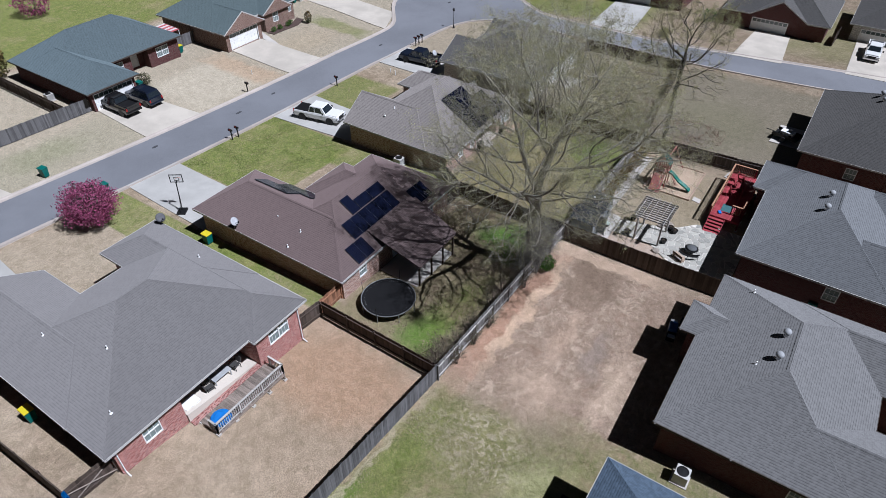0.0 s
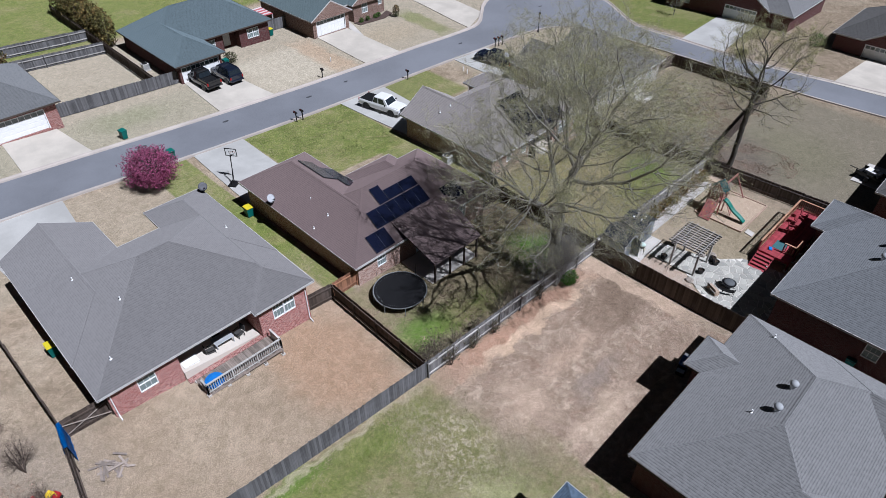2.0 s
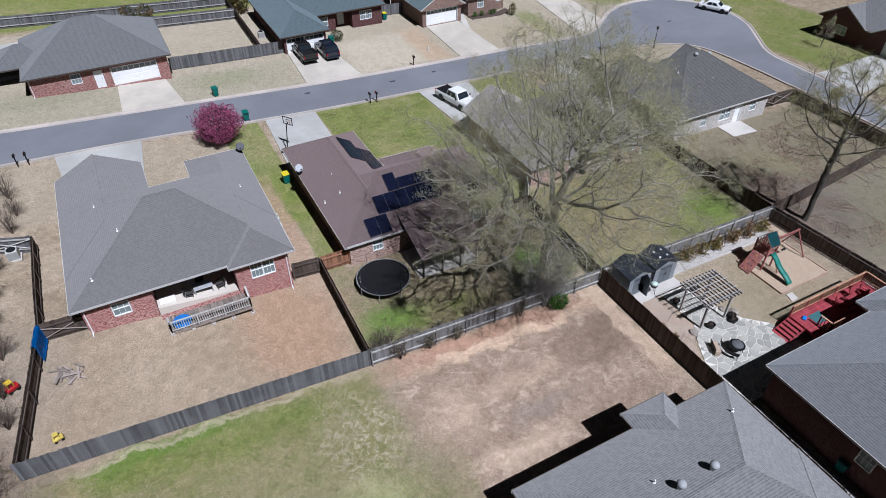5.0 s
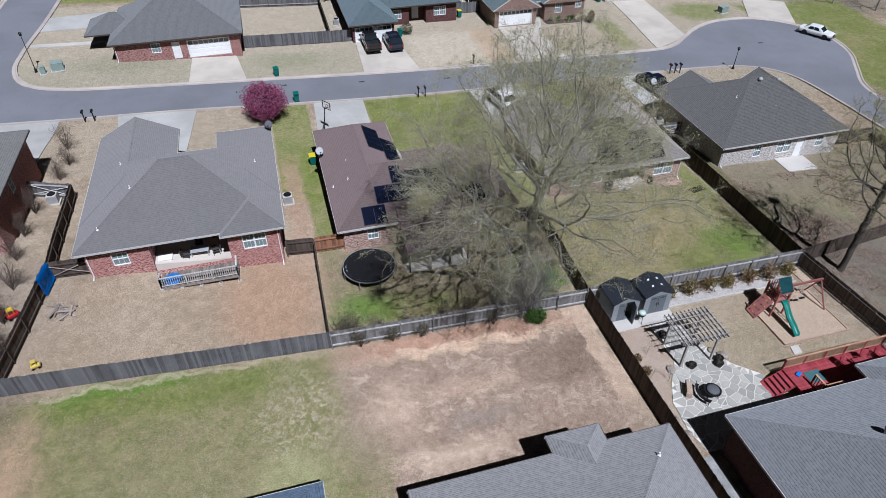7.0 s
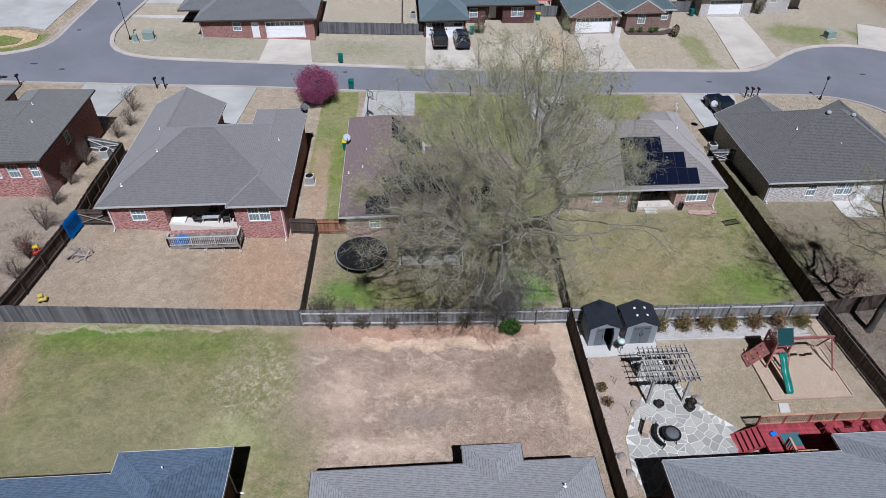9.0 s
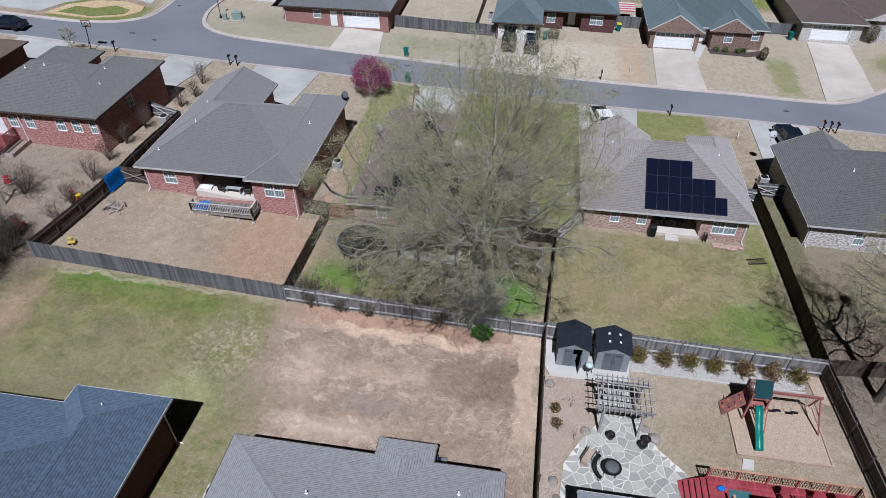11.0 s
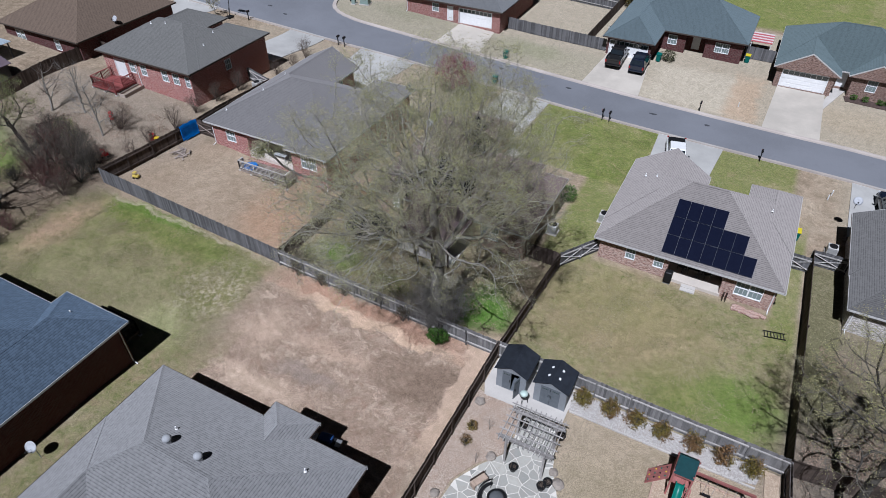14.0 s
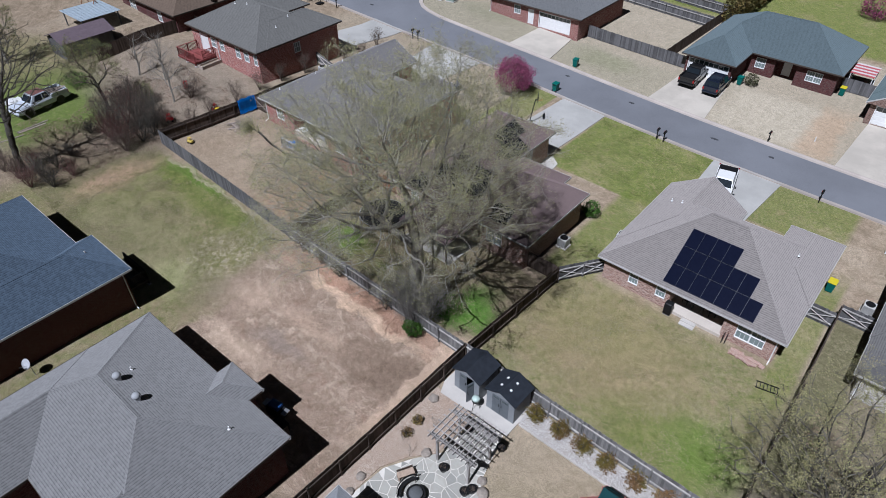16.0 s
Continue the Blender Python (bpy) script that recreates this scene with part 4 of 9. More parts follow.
house_b3 = build_house(
    "brown brick house with dark grey hipped roof", -0.6, 1.9,
    [(63.6, -14), (78.0, -14), (78.0, 0.4), (63.6, 0.4)], {2: [("door", 6, 1.8, -0.58, 2.1)], 3: [("window", 4, 1.0, 0.0, 1.2)]},
    [((63.1, -14.5, 78.5, 0.9), "x", (H, H))], brick_shade_dark, roof_a5, mat_trim_white, 0.58)
for x, y in ((71.5, -4.5), (73.0, -4.2)):
    turbine_vent(house_b3, x, y, 4.9)
for x, y, z in ((68.0, -4.0, 4.3), (70.5, -1.6, 3.1)):
    pipe_vent(house_b3, x, y, z)

# across the street
house_n1 = build_house(
    "red brick house with dove-grey roof and white garage door", 0.45, 3.05,
    [(3.3, 67.2), (18.0, 67.2), (18.0, 79.5), (3.3, 79.5)],
    {0: [("window", 4.2, 1.1, 1.4, 1.2), ("door", 6.6, 0.95, 0.47, 2.05), ("garage", 8.5, 4.88, 0.35, 2.1)], 3: [("window", 4, 1.4, 1.3, 1.3, 2)]},
    [((2.8, 66.7, 18.5, 80), "x", (H, H)), ((-0.2, 70.5, 6.5, 76.5), "x", (H, H))], brick_plum, roof_n1, mat_trim_dark, 0.55)
house_n2 = build_house(
    "dark red brick house with teal-grey roof and white garage", -0.75, 1.75,
    [(32.5, 69.1), (38.2, 69.1), (38.2, 74.5), (41.5, 74.5), (41.5, 75.8), (44.0, 75.8), (44.0, 74.5), (48.6, 74.5), (48.6, 84.5), (32.5, 84.5)],
    {0: [("garage", 0.4, 4.88, -0.9, 2.1)], 2: [("window", 1.0, 1.2, -0.1, 1.3)], 4: [("door", 0.7, 1.0, -0.73, 2.05)], 6: [("window", 1.2, 1.8, -0.1, 1.3, 2)]},
    [((32.0, 74.0, 49.1, 85.0), "x", (H, H)), ((31.96, 68.6, 38.7, 82.0), "y", (H, H))], brick_shade_dark, roof_n2, mat_trim_dark, 0.6)
house_n3 = build_house(
    "brown brick house with green-grey roof and two front gables", -0.95, 1.4,
    [(53.1, 70.3), (59.4, 70.3), (59.4, 73.0), (61.2, 73.0), (61.2, 71.4), (66.0, 71.4), (66.0, 72.4), (68.0, 72.4), (68.0, 83.5), (53.1, 83.5)],
    {0: [("garage", 0.7, 4.88, -1.1, 2.1)], 2: [("door", 0.4, 1.0, -0.93, 2.05)], 4: [("window", 1.6, 1.1, -0.3, 1.5)], 6: [("window", 0.5, 1.0, -0.2, 1.2)]},
    [((52.6, 72.0, 68.5, 84), "x", (H, H)), ((52.65, 69.9, 59.9, 80), "y", (G, H)), ((60.7, 71.0, 66.5, 80), "y", (G, H))], brick_brown, roof_n3, mat_trim_white, 0.6, glazed=True)
house_n4 = build_house(
    "tan stone house with brown shingle roof and garage", -1.3, 1.2,
    [(74.2, 77.2), (82.0, 77.2), (82.0, 80.5), (83.6, 80.5), (83.6, 79.3), (89.0, 79.3), (89.0, 81.5), (92.0, 81.5), (92.0, 92), (74.2, 92)],
    {0: [("garage", 1.4, 4.88, -1.4, 2.1)], 4: [("window", 2.2, 1.1, -0.5, 1.5)], 6: [("window", 0.8, 1.2, -0.5, 1.3)]},
    [((73.7, 79.0, 92.5, 92.5), "x", (H, H)), ((73.65, 76.7, 82.5, 88), "y", (H, H)), ((83.1, 78.9, 89.5, 88), "y", (G, H))], brick_grey, roof_n4, mat_trim_white, 0.55)

# east of the bend
house_e1 = build_house(
    "dark red brick house with grey roof and grey garage door", -2.6, 0.1,
    [(104.5, 4.0), (117, 4.0), (117, 18), (104.5, 18)], {3: [("garage", 4.0, 4.88, -2.7, 2.1)]},
    [((104, 3.5, 117.5, 18.5), "y", (H, H)), ((103.9, 6.5, 112, 14.5), "x", (G, H))], brick_shade_dark, roof_a5, mat_trim_white, 0.6)
house_e2 = build_house(
    "grey brick house with grey roof and white garage", -2.7, 0.0,
    [(108.5, -14), (121, -14), (121, 1.0), (108.5, 1.0)], {3: [("garage", 1.2, 4.88, -2.8, 2.1)]},
    [((108, -14.5, 121.5, 1.5), "y", (H, H))], brick_grey, roof_a5, mat_trim_white, 0.6)
house_e0 = build_house(
    "dark brick house with grey roof and two street gables", -2.6, 0.1,
    [(106, 25), (120, 25), (120, 45), (106, 45)], {3: [("garage", 10.0, 4.88, -2.7, 2.1), ("window", 2.5, 1.6, -1.9, 1.3, 2)]},
    [((105.5, 24.5, 120.5, 45.5), "y", (H, H)), ((105.3, 28, 114, 37.2), "x", (G, H)), ((105.4, 38, 114, 45.46), "x", (G, H))], brick_shade_dark, roof_b1, mat_trim_white, 0.6)


# ---- fences ----
def picket_mesh(width, height, mat, thick=0.018):
    bm = BM()
    w, h, e = width / 2, height, 0.03
    pts = [(-w, 0), (w, 0), (w, h - e), (w - e, h), (-w + e, h), (-w, h - e)]
    front = [bm.verts.new((x, -thick / 2, z)) for x, z in pts]
    back = [bm.verts.new((x, thick / 2, z)) for x, z in pts]
    bm.faces.new(front)
    bm.faces.new(back[::-1])
    for i in range(6):
        j = (i + 1) % 6
        bm.faces.new((front[i], back[i], back[j], front[j]))
    bmesh.ops.recalc_face_normals(bm, faces=bm.faces[:])
    return mesh_of("picket", bm, mat)


_pickets = {}


def fence(p0, p1, mat, label, height=1.58, side=1, singly=True, group="garden fences", sag=0.025, seed=0, brace=False):
    """A board fence: posts, two rails on the given side and a row of dog-eared pickets."""
    rnd = random.Random(int(p0[0] * 31 + p0[1] * 17 + p1[0] * 7) + seed)
    p0, p1 = Vector(p0), Vector(p1)
    d = p1 - p0
    length = d.length
    d.normalize()
    ang = math.atan2(d.y, d.x)
    f = thing("fence", label, "fence", (p0.x, p0.y, gz(p0.x, p0.y)), 0, group)
    base = f.matrix_world.inverted()
    nrm = Vector((-d.y, d.x)) * side
    n = max(1, round(length / 2.4))
    for k in range(n + 1):
        q = p0 + d * (length * k / n) + nrm * 0.075
        z = gz(q.x, q.y)
        m = base @ pose(q.x, q.y, z, rnd.uniform(-1.5, 1.5), rnd.uniform(-1.5, 1.5), math.degrees(ang))
        part("post", box(BM(), -0.045, -0.045, -0.3, 0.045, 0.045, height - 0.06, m), mat, f)
    for h in (0.3, height - 0.32):
        for k in range(n):
            a = p0 + d * (length * k / n) + nrm * 0.03
            b = p0 + d * (length * (k + 1) / n) + nrm * 0.03
            bm = BM()
            for s, t in ((a, b),):
                za, zb = gz(s.x, s.y) + h, gz(t.x, t.y) + h
                o = nrm * 0.06
                vs = [bm.verts.new(base @ Vector(w)) for w in ((s.x, s.y, za), (t.x, t.y, zb), (t.x, t.y, zb + 0.11), (s.x, s.y, za + 0.11),
                      (s.x + o.x, s.y + o.y, za), (t.x + o.x, t.y + o.y, zb), (t.x + o.x, t.y + o.y, zb + 0.11), (s.x + o.x, s.y + o.y, za + 0.11))]
                for q in ((0, 1, 2, 3), (7, 6, 5, 4), (0, 4, 5, 1), (3, 2, 6, 7), (0, 3, 7, 4), (1, 5, 6, 2)):
                    bm.faces.new([vs[i] for i in q])
            bmesh.ops.recalc_face_normals(bm, faces=bm.faces[:])
            part("rail", bm, mat_fence_rail if mat in (mat_fence, mat_fence_pale) else mat, f)
    if brace:
        for k in range(n):
            for flip in (0, 1):
                a = p0 + d * (length * (k + flip) / n) + nrm * (0.1 + 0.02 * flip)
                b = p0 + d * (length * (k + 1 - flip) / n) + nrm * (0.1 + 0.02 * flip)
                part("brace", tube(BM(), base @ Vector((a.x, a.y, gz(a.x, a.y) + 0.3)), base @ Vector((b.x, b.y, gz(b.x, b.y) + height - 0.25)), 0.045, n=4), mat_deck_grey if mat is mat_fence_dark else mat_fence_rail, f)
    step_w = 0.152
    count = int(length / step_w)
    if singly:
        if (mat.name, height) not in _pickets:
            _pickets[mat.name, height] = [picket_mesh(0.158, height + dh, mat) for dh in (-0.025, 0.0, 0.012, 0.03)]
        kinds = _pickets[mat.name, height]
    joined = BM()
    for i in range(count):
        q = p0 + d * (step_w * (i + 0.5)) + nrm * (0.002 if i % 2 else -0.005)
        z = gz(q.x, q.y) + 0.04 + rnd.uniform(-sag, sag) * 0.5
        lean = rnd.gauss(0, 0.12)
        if singly:
            me = kinds[rnd.randrange(4)]
            ob = new("picket", me)
            ob.parent = f
            ob.matrix_parent_inverse = Matrix.Identity(4)
            ob.matrix_basis = base @ pose(q.x, q.y, z, rnd.gauss(0, 0.2), lean, math.degrees(ang))
        else:
            m = base @ pose(q.x, q.y, z, 0, lean, math.degrees(ang))
            box(joined, -0.072, -0.009, 0, 0.072, 0.009, height + rnd.uniform(-0.03, 0.04), m)
    if not singly:
        ob = part("picket_row", joined, mat, f)
        ob["kind"] = "stuff"
    else:
        joined.free()
    return f


GREY_FENCE = "weathered grey board fence along the back gardens"
DARK_FENCE = "dark brown weathered board fence between gardens"
fence((1.6, 15.6), (22.05, 15.12), mat_fence, GREY_FENCE, side=1)
fence((22.05, 15.1), (41.0, 15.02), mat_fence_pale, GREY_FENCE, side=-1)
fence((41.0, 15.02), (59.8, 14.8), mat_fence_pale, GREY_FENCE, side=-1, height=1.66)
fence((22.0, 15.3), (22.2, 25.4), mat_fence_dark, DARK_FENCE, side=1)
fence((20.0, 25.6), (22.2, 25.5), mat_fence_dark, "dark board gate and fence beside the brick house", side=-1, height=1.55)
fence((22.2, 25.5), (24.5, 25.6), mat_cedar, "newer cedar fence panel beside the house", side=-1, height=1.55)
fence((1.7, 15.7), (3.2, 26.0), mat_fence_dark, DARK_FENCE, side=-1)
fence((3.2, 26.0), (5.9, 25.9), mat_fence_dark, "dark board gate beside the brick house", side=-1, height=1.55, brace=True)
fence((3.2, 26.0), (2.9, 37.5), mat_fence_dark, DARK_FENCE, side=-1)
fence((-0.2, 37.6), (2.9, 37.5), mat_fence, "grey board fence with gate between two houses", side=-1, height=1.55, brace=True)
fence((41.05, 14.95), (41.0, -6.0), mat_fence_dark, "dark board fence between two back gardens", side=1, height=1.72)
fence((41.1, 15.2), (41.6, 25.8), mat_fence_dark, DARK_FENCE, side=-1)
fence((38.8, 25.8), (41.6, 25.8), mat_fence_dark, DARK_FENCE, side=1, height=1.55)
fence((41.6, 25.9), (43.9, 29.6), mat_fence, "short grey fence with gate to the house", side=-1, height=1.5, brace=True)
fence((59.8, 14.9), (59.6, 36.5), mat_fence_dark, DARK_FENCE, side=-1)
fence((57.4, 35.2), (59.6, 35.2), mat_fence, "small grey picket gate beside the house", side=-1, height=1.5, brace=True)
fence((59.6, 36.5), (62.3, 36.5), mat_fence, "small grey picket gate beside the house", side=-1, height=1.5, brace=True)
fence((59.8, 14.8), (60.6, 2.9), mat_fence_mid, "weathered brown-grey board fence beside the play yard", side=-1)
fence((60.6, 2.9), (58.2, 1.5), mat_fence_dark, "brown board fence beside the play yard", side=1)
fence((59.9, 14.9), (81.6, 17.6), mat_fence_dark, "dark board fence behind the open lot", side=1)
fence((81.6, 17.6), (81.8, 30.5), mat_fence_dark, "dark board fence beside the street", side=1)
fence((76.15, 30.6), (81.8, 30.5), mat_fence_dark, "dark board fence beside the pale brick house", side=-1, brace=True)
fence((18.3, 69.5), (32.4, 69.7), mat_fence, "weathered grey board fence between two houses", side=1)
fence((29.6, 69.8), (29.8, 84.5), mat_fence_dark, DARK_FENCE, side=1)
fence((15.0, 84.8), (29.8, 84.5), mat_fence, "grey board fence behind a garden", side=-1)
fence((0.0, 91.0), (29.9, 90.5), mat_fence, "grey board fence behind a garden", side=-1)
fence((29.8, 84.5), (30.0, 104), mat_fence_dark, DARK_FENCE, side=1)
fence((48.8, 77.0), (53.0, 77.0), mat_fence, "grey board fence with gate between two houses", side=1)
fence((68.2, 79.0), (74.1, 79.2), mat_fence, "grey board fence between two houses", side=1)
fence((-18.4, 33.0), (-14.0, 33.0), mat_fence_dark, DARK_FENCE, side=1)
fence((-19.0, 20.0), (-18.6, 33.0), mat_fence_dark, DARK_FENCE, side=1)
fence((103.9, 2.6), (108.4, 2.4), mat_fence_dark, "dark board gate between two houses", side=1)


# ---- driveways and paths ----
mat_porch_floor = concrete("pale_porch_floor", (0.58, 0.52, 0.45))
DRIVE = "pale concrete driveway leading to the garage"
slab("driveway", [(25.2, 53.2), (30.8, 53.0), (30.5, 41.5), (24.6, 41.5)], mat_drive, DRIVE)
slab("driveway", [(4.6, 53.5), (12.6, 53.5), (11.5, 41.7), (5.9, 41.7)], mat_drive, DRIVE)
slab("driveway", [(43.6, 52.7), (50.4, 52.6), (49.6, 41.2), (44.2, 41.2)], mat_drive, DRIVE)
slab("driveway", [(62.6, 52.3), (69.2, 52.2), (67.0, 42.4), (62.4, 42.4)], mat_drive, DRIVE)
slab("driveway", [(11.6, 60.3), (18.2, 60.2), (17.2, 67.3), (11.9, 67.3)], mat_drive_warm, DRIVE)
slab("driveway", [(32.3, 59.8), (39.4, 59.5), (38.3, 69.2), (32.8, 69.2)], mat_drive_warm, "wide concrete driveway with two parked cars")
slab("driveway", [(53.3, 59.1), (59.2, 58.9), (59.0, 70.4), (53.7, 70.4)], mat_drive_warm, DRIVE)
slab("driveway", [(73.0, 59.0), (79.6, 62.2), (81.0, 77.2), (75.4, 77.2)], mat_drive_warm, "flared concrete driveway on the bend")
slab("driveway", [(92.8, 7.2), (92.0, 13.6), (104.4, 13.0), (104.4, 8.2)], mat_drive_warm, DRIVE)
slab("driveway", [(94.6, -6.4), (94.2, -0.4), (108.4, -0.2), (108.4, -5.4)], mat_drive_warm, "pale concrete driveway with a parked pickup")
slab("driveway", [(91.6, 28.0), (92.2, 34.6), (105.8, 35.6), (105.8, 29.6)], mat_drive, DRIVE)
slab("driveway", [(93.5, 66.9), (99.5, 63.5), (104, 72), (98, 75)], mat_drive_warm, "pale concrete driveway off the bend")
slab("driveway", [(-6.4, 53.3), (-0.8, 53.3), (-1.2, 43.0), (-6.0, 43.0)], mat_drive, DRIVE)
slab("driveway", [(-26.0, 53.2), (-19.0, 53.2), (-19.5, 45.0), (-25.5, 45.0)], mat_drive, DRIVE)
slab("path", [(-7.3, 73.6), (2.9, 74.2), (2.9, 73.2), (-7.3, 72.6)], mat_concrete, "narrow concrete path to the house", "path")
slab("driveway", [(-6.9, 83), (5.5, 86), (5.5, 80), (-7.1, 78)], mat_drive, "pale concrete driveway off the side street")
slab("path", [(59.0, 66.5), (61.2, 73.0), (59.8, 73.0), (59.0, 69)], mat_concrete, "concrete path to the front door", "path")
slab("path", [(31.0, 41.5), (32.2, 40.6), (32.6, 38.0), (31.7, 36.4), (30.9, 36.4), (31.3, 38.4), (30.6, 40.6)], mat_concrete, "curved concrete path beside the garage", "path")
slab("patio", [(69.0, 29.6), (72.4, 29.4), (72.2, 26.8), (68.8, 27.0)], mat_concrete, "square concrete patio slab behind the house", "patio")
slab("patio", [(49.4, 28.7), (53.7, 28.7), (53.7, 30.9), (49.4, 30.9)], mat_porch_floor, "concrete slab of the covered back porch", "patio", lift=0.25)
slab("patio", [(28.8, 21.6), (34.0, 21.6), (34.0, 25.2), (28.8, 25.2)], mat_concrete, "concrete slab of the covered back porch", "patio")
slab("path", [(69.2, 3.9), (74.0, 3.6), (74.0, 0.6), (69.2, 0.6)], mat_concrete, "concrete slab beside the house", "patio")
slab("path", [(10.4, 28.1), (15.85, 28.1), (15.85, 25.35), (10.4, 25.35)], mat_porch_floor, "pale concrete floor of the covered porch", "patio", lift=0.72)


def gravel(name, c1, c2, c3, scale=22.0):
    m = Mat(name, 0.95, 0, 0.15)
    p = m.place()
    v = m.node("ShaderNodeTexVoronoi", Scale=scale)
    m.link(p, v.inputs["Vector"])
    r = m.node("ShaderNodeSeparateColor")
    m.link(v.outputs["Color"], r.inputs[0])
    col = m.mix(m.ramp(r.outputs[0], 0.1, 0.9), c1, c2)
    col = m.mix(m.ramp(m.noise(p, 1.2, 4), 0.45, 0.7, 0, 0.6), col, c3)
    col = m.mix(m.ramp(v.outputs["Distance"], 0.3, 0.65, 0, 0.45), col, tone(c1, 0.5))
    m.bump(v.outputs["Distance"], 0.8, -0.03)
    return m.done(col)


mat_gravel = gravel("pale_gravel", (0.38, 0.35, 0.325), (0.60, 0.57, 0.53), (0.45, 0.395, 0.345), 17)
mat_gravel_red = gravel("pinkish_gravel", (0.36, 0.27, 0.205), (0.53, 0.44, 0.36), (0.41, 0.30, 0.225), 18)
mat_mulch = gravel("wood_chip", (0.42, 0.31, 0.22), (0.58, 0.465, 0.345), (0.46, 0.36, 0.265), 20)
mat_mulch_pale = gravel("straw_mulch", (0.50, 0.36, 0.20), (0.62, 0.47, 0.29), (0.52, 0.40, 0.26), 6)
mat_mulch_dark = gravel("dark_bark_mulch", (0.07, 0.05, 0.045), (0.13, 0.09, 0.075), (0.10, 0.07, 0.06), 12)
mat_stone = plain("flagstone", (0.30, 0.30, 0.29), 0.85, vary=0.22, scale=1.2)
mat_mortar = concrete("pale_mortar", (0.64, 0.605, 0.545))
mat_boulder = plain("boulder_stone", (0.30, 0.26, 0.22), 0.9, vary=0.25, scale=4)
slab("gravel_bed", [(46.9, 13.2), (57.2, 13.15), (58.4, 13.4), (58.7, 14.65), (46.9, 14.8)], mat_gravel, "pale gravel planting bed along the fence", "gravel bed", 0.05)
slab("gravel_bed", [(41.1, 1.4), (42.3, 1.6), (42.4, 5.2), (43.2, 6.8), (44.4, 8.2), (44.4, 11.7), (41.1, 11.9)], mat_gravel_red, "pinkish gravel planting bed beside the fence", "gravel bed", 0.04)
slab("gravel_bed", [(58.9, 3.0), (60.3, 3.2), (60.2, 5.8), (59.0, 6.0)], mat_gravel, "pale gravel beside the deck", "gravel bed", 0.04)
slab("path", [(58.9, 12.6), (59.7, 12.3), (59.6, 14.6), (58.75, 14.65)], mat_mulch, "small sandy path in the fence corner", "path", 0.05)
slab("path", [(41.2, 12.6), (41.6, 11.7), (46.9, 11.9), (46.9, 14.8), (41.2, 14.9)], mat_concrete, "pale concrete pad under the garden sheds", "path", 0.07)
slab("path", [(42.0, 1.2), (42.9, 1.2), (42.9, -12), (42.2, -12)], mat_stone, "narrow stone path beside the house", "path", 0.05)
slab("paving_stone", [(53.3, 7.42), (53.95, 7.44), (53.8, 6.74), (53.1, 6.7)], mat_concrete, "square pale paving stone on the lawn beside the deck", "paving", 0.04)
slab("play_surface", [(53.05, 11.95), (53.1, 7.75), (58.45, 7.75), (58.4, 11.95)], mat_mulch, "wood chip play surface under the swing set", "play surface", 0.06)
slab("mulch_bed", [(-28, 60.4), (-21.2, 60.6), (-17.7, 62.4), (-16.3, 64.5), (-16.6, 66), (-19.7, 67), (-23.8, 66.2), (-26.7, 63.9)], mat_mulch_pale, "straw-coloured mulch bed on the street corner", "mulch bed", 0.08, 0.7)
slab("forecourt", [(-60, 60.6), (-29, 60.8), (-27.4, 64.5), (-24, 67.4), (-19.5, 68.2), (-16.4, 67.4), (-16.2, 80), (-60, 80)], mat_drive, "pale concrete forecourt behind the corner bed", "driveway", 0.05)
slab("mulch_bed", [(61.0, 71.2), (66.2, 71.2), (68.3, 72.3), (68.3, 70.8), (66.0, 69.9), (61.2, 69.9)], mat_mulch_dark, "dark mulch bed in front of the house", "mulch bed", 0.07)
slab("lawn_island", [(-26.4, 61.2), (-21.4, 61.0), (-18.0, 62.9), (-17.9, 64.4), (-20.4, 65.2), (-22.4, 63.6), (-25.2, 63.5)], mat_ground, "grassy island in the mulch bed", "lawn", 0.14, 0.5)


# flagstone terrace: irregular stones set in pale mortar
def clip(poly, px, py, nx, ny):
    """The part of a polygon on the side of (px, py) away from n."""
    out = []
    for i, a in enumerate(poly):
        b = poly[(i + 1) % len(poly)]
        da, db = (a[0] - px) * nx + (a[1] - py) * ny, (b[0] - px) * nx + (b[1] - py) * ny
        if da <= 0:
            out.append(a)
        if (da < 0 < db) or (db < 0 < da):
            t = da / (da - db)
            out.append((a[0] + (b[0] - a[0]) * t, a[1] + (b[1] - a[1]) * t))
    return out


def inside(poly, x, y):
    hit = False
    for i, (ax, ay) in enumerate(poly):
        bx, by = poly[i - 1]
        if (ay > y) != (by > y) and x < (bx - ax) * (y - ay) / (by - ay) + ax:
            hit = not hit
    return hit


PATIO = [(44.6, 11.8), (46.7, 11.8), (47.5, 8.7), (48.3, 7.2), (49.7, 5.9), (50.2, 4.4), (50.2, 1.5), (42.7, 1.5), (42.4, 3.2), (42.6, 5.3), (43.5, 6.9), (44.6, 8.4)]


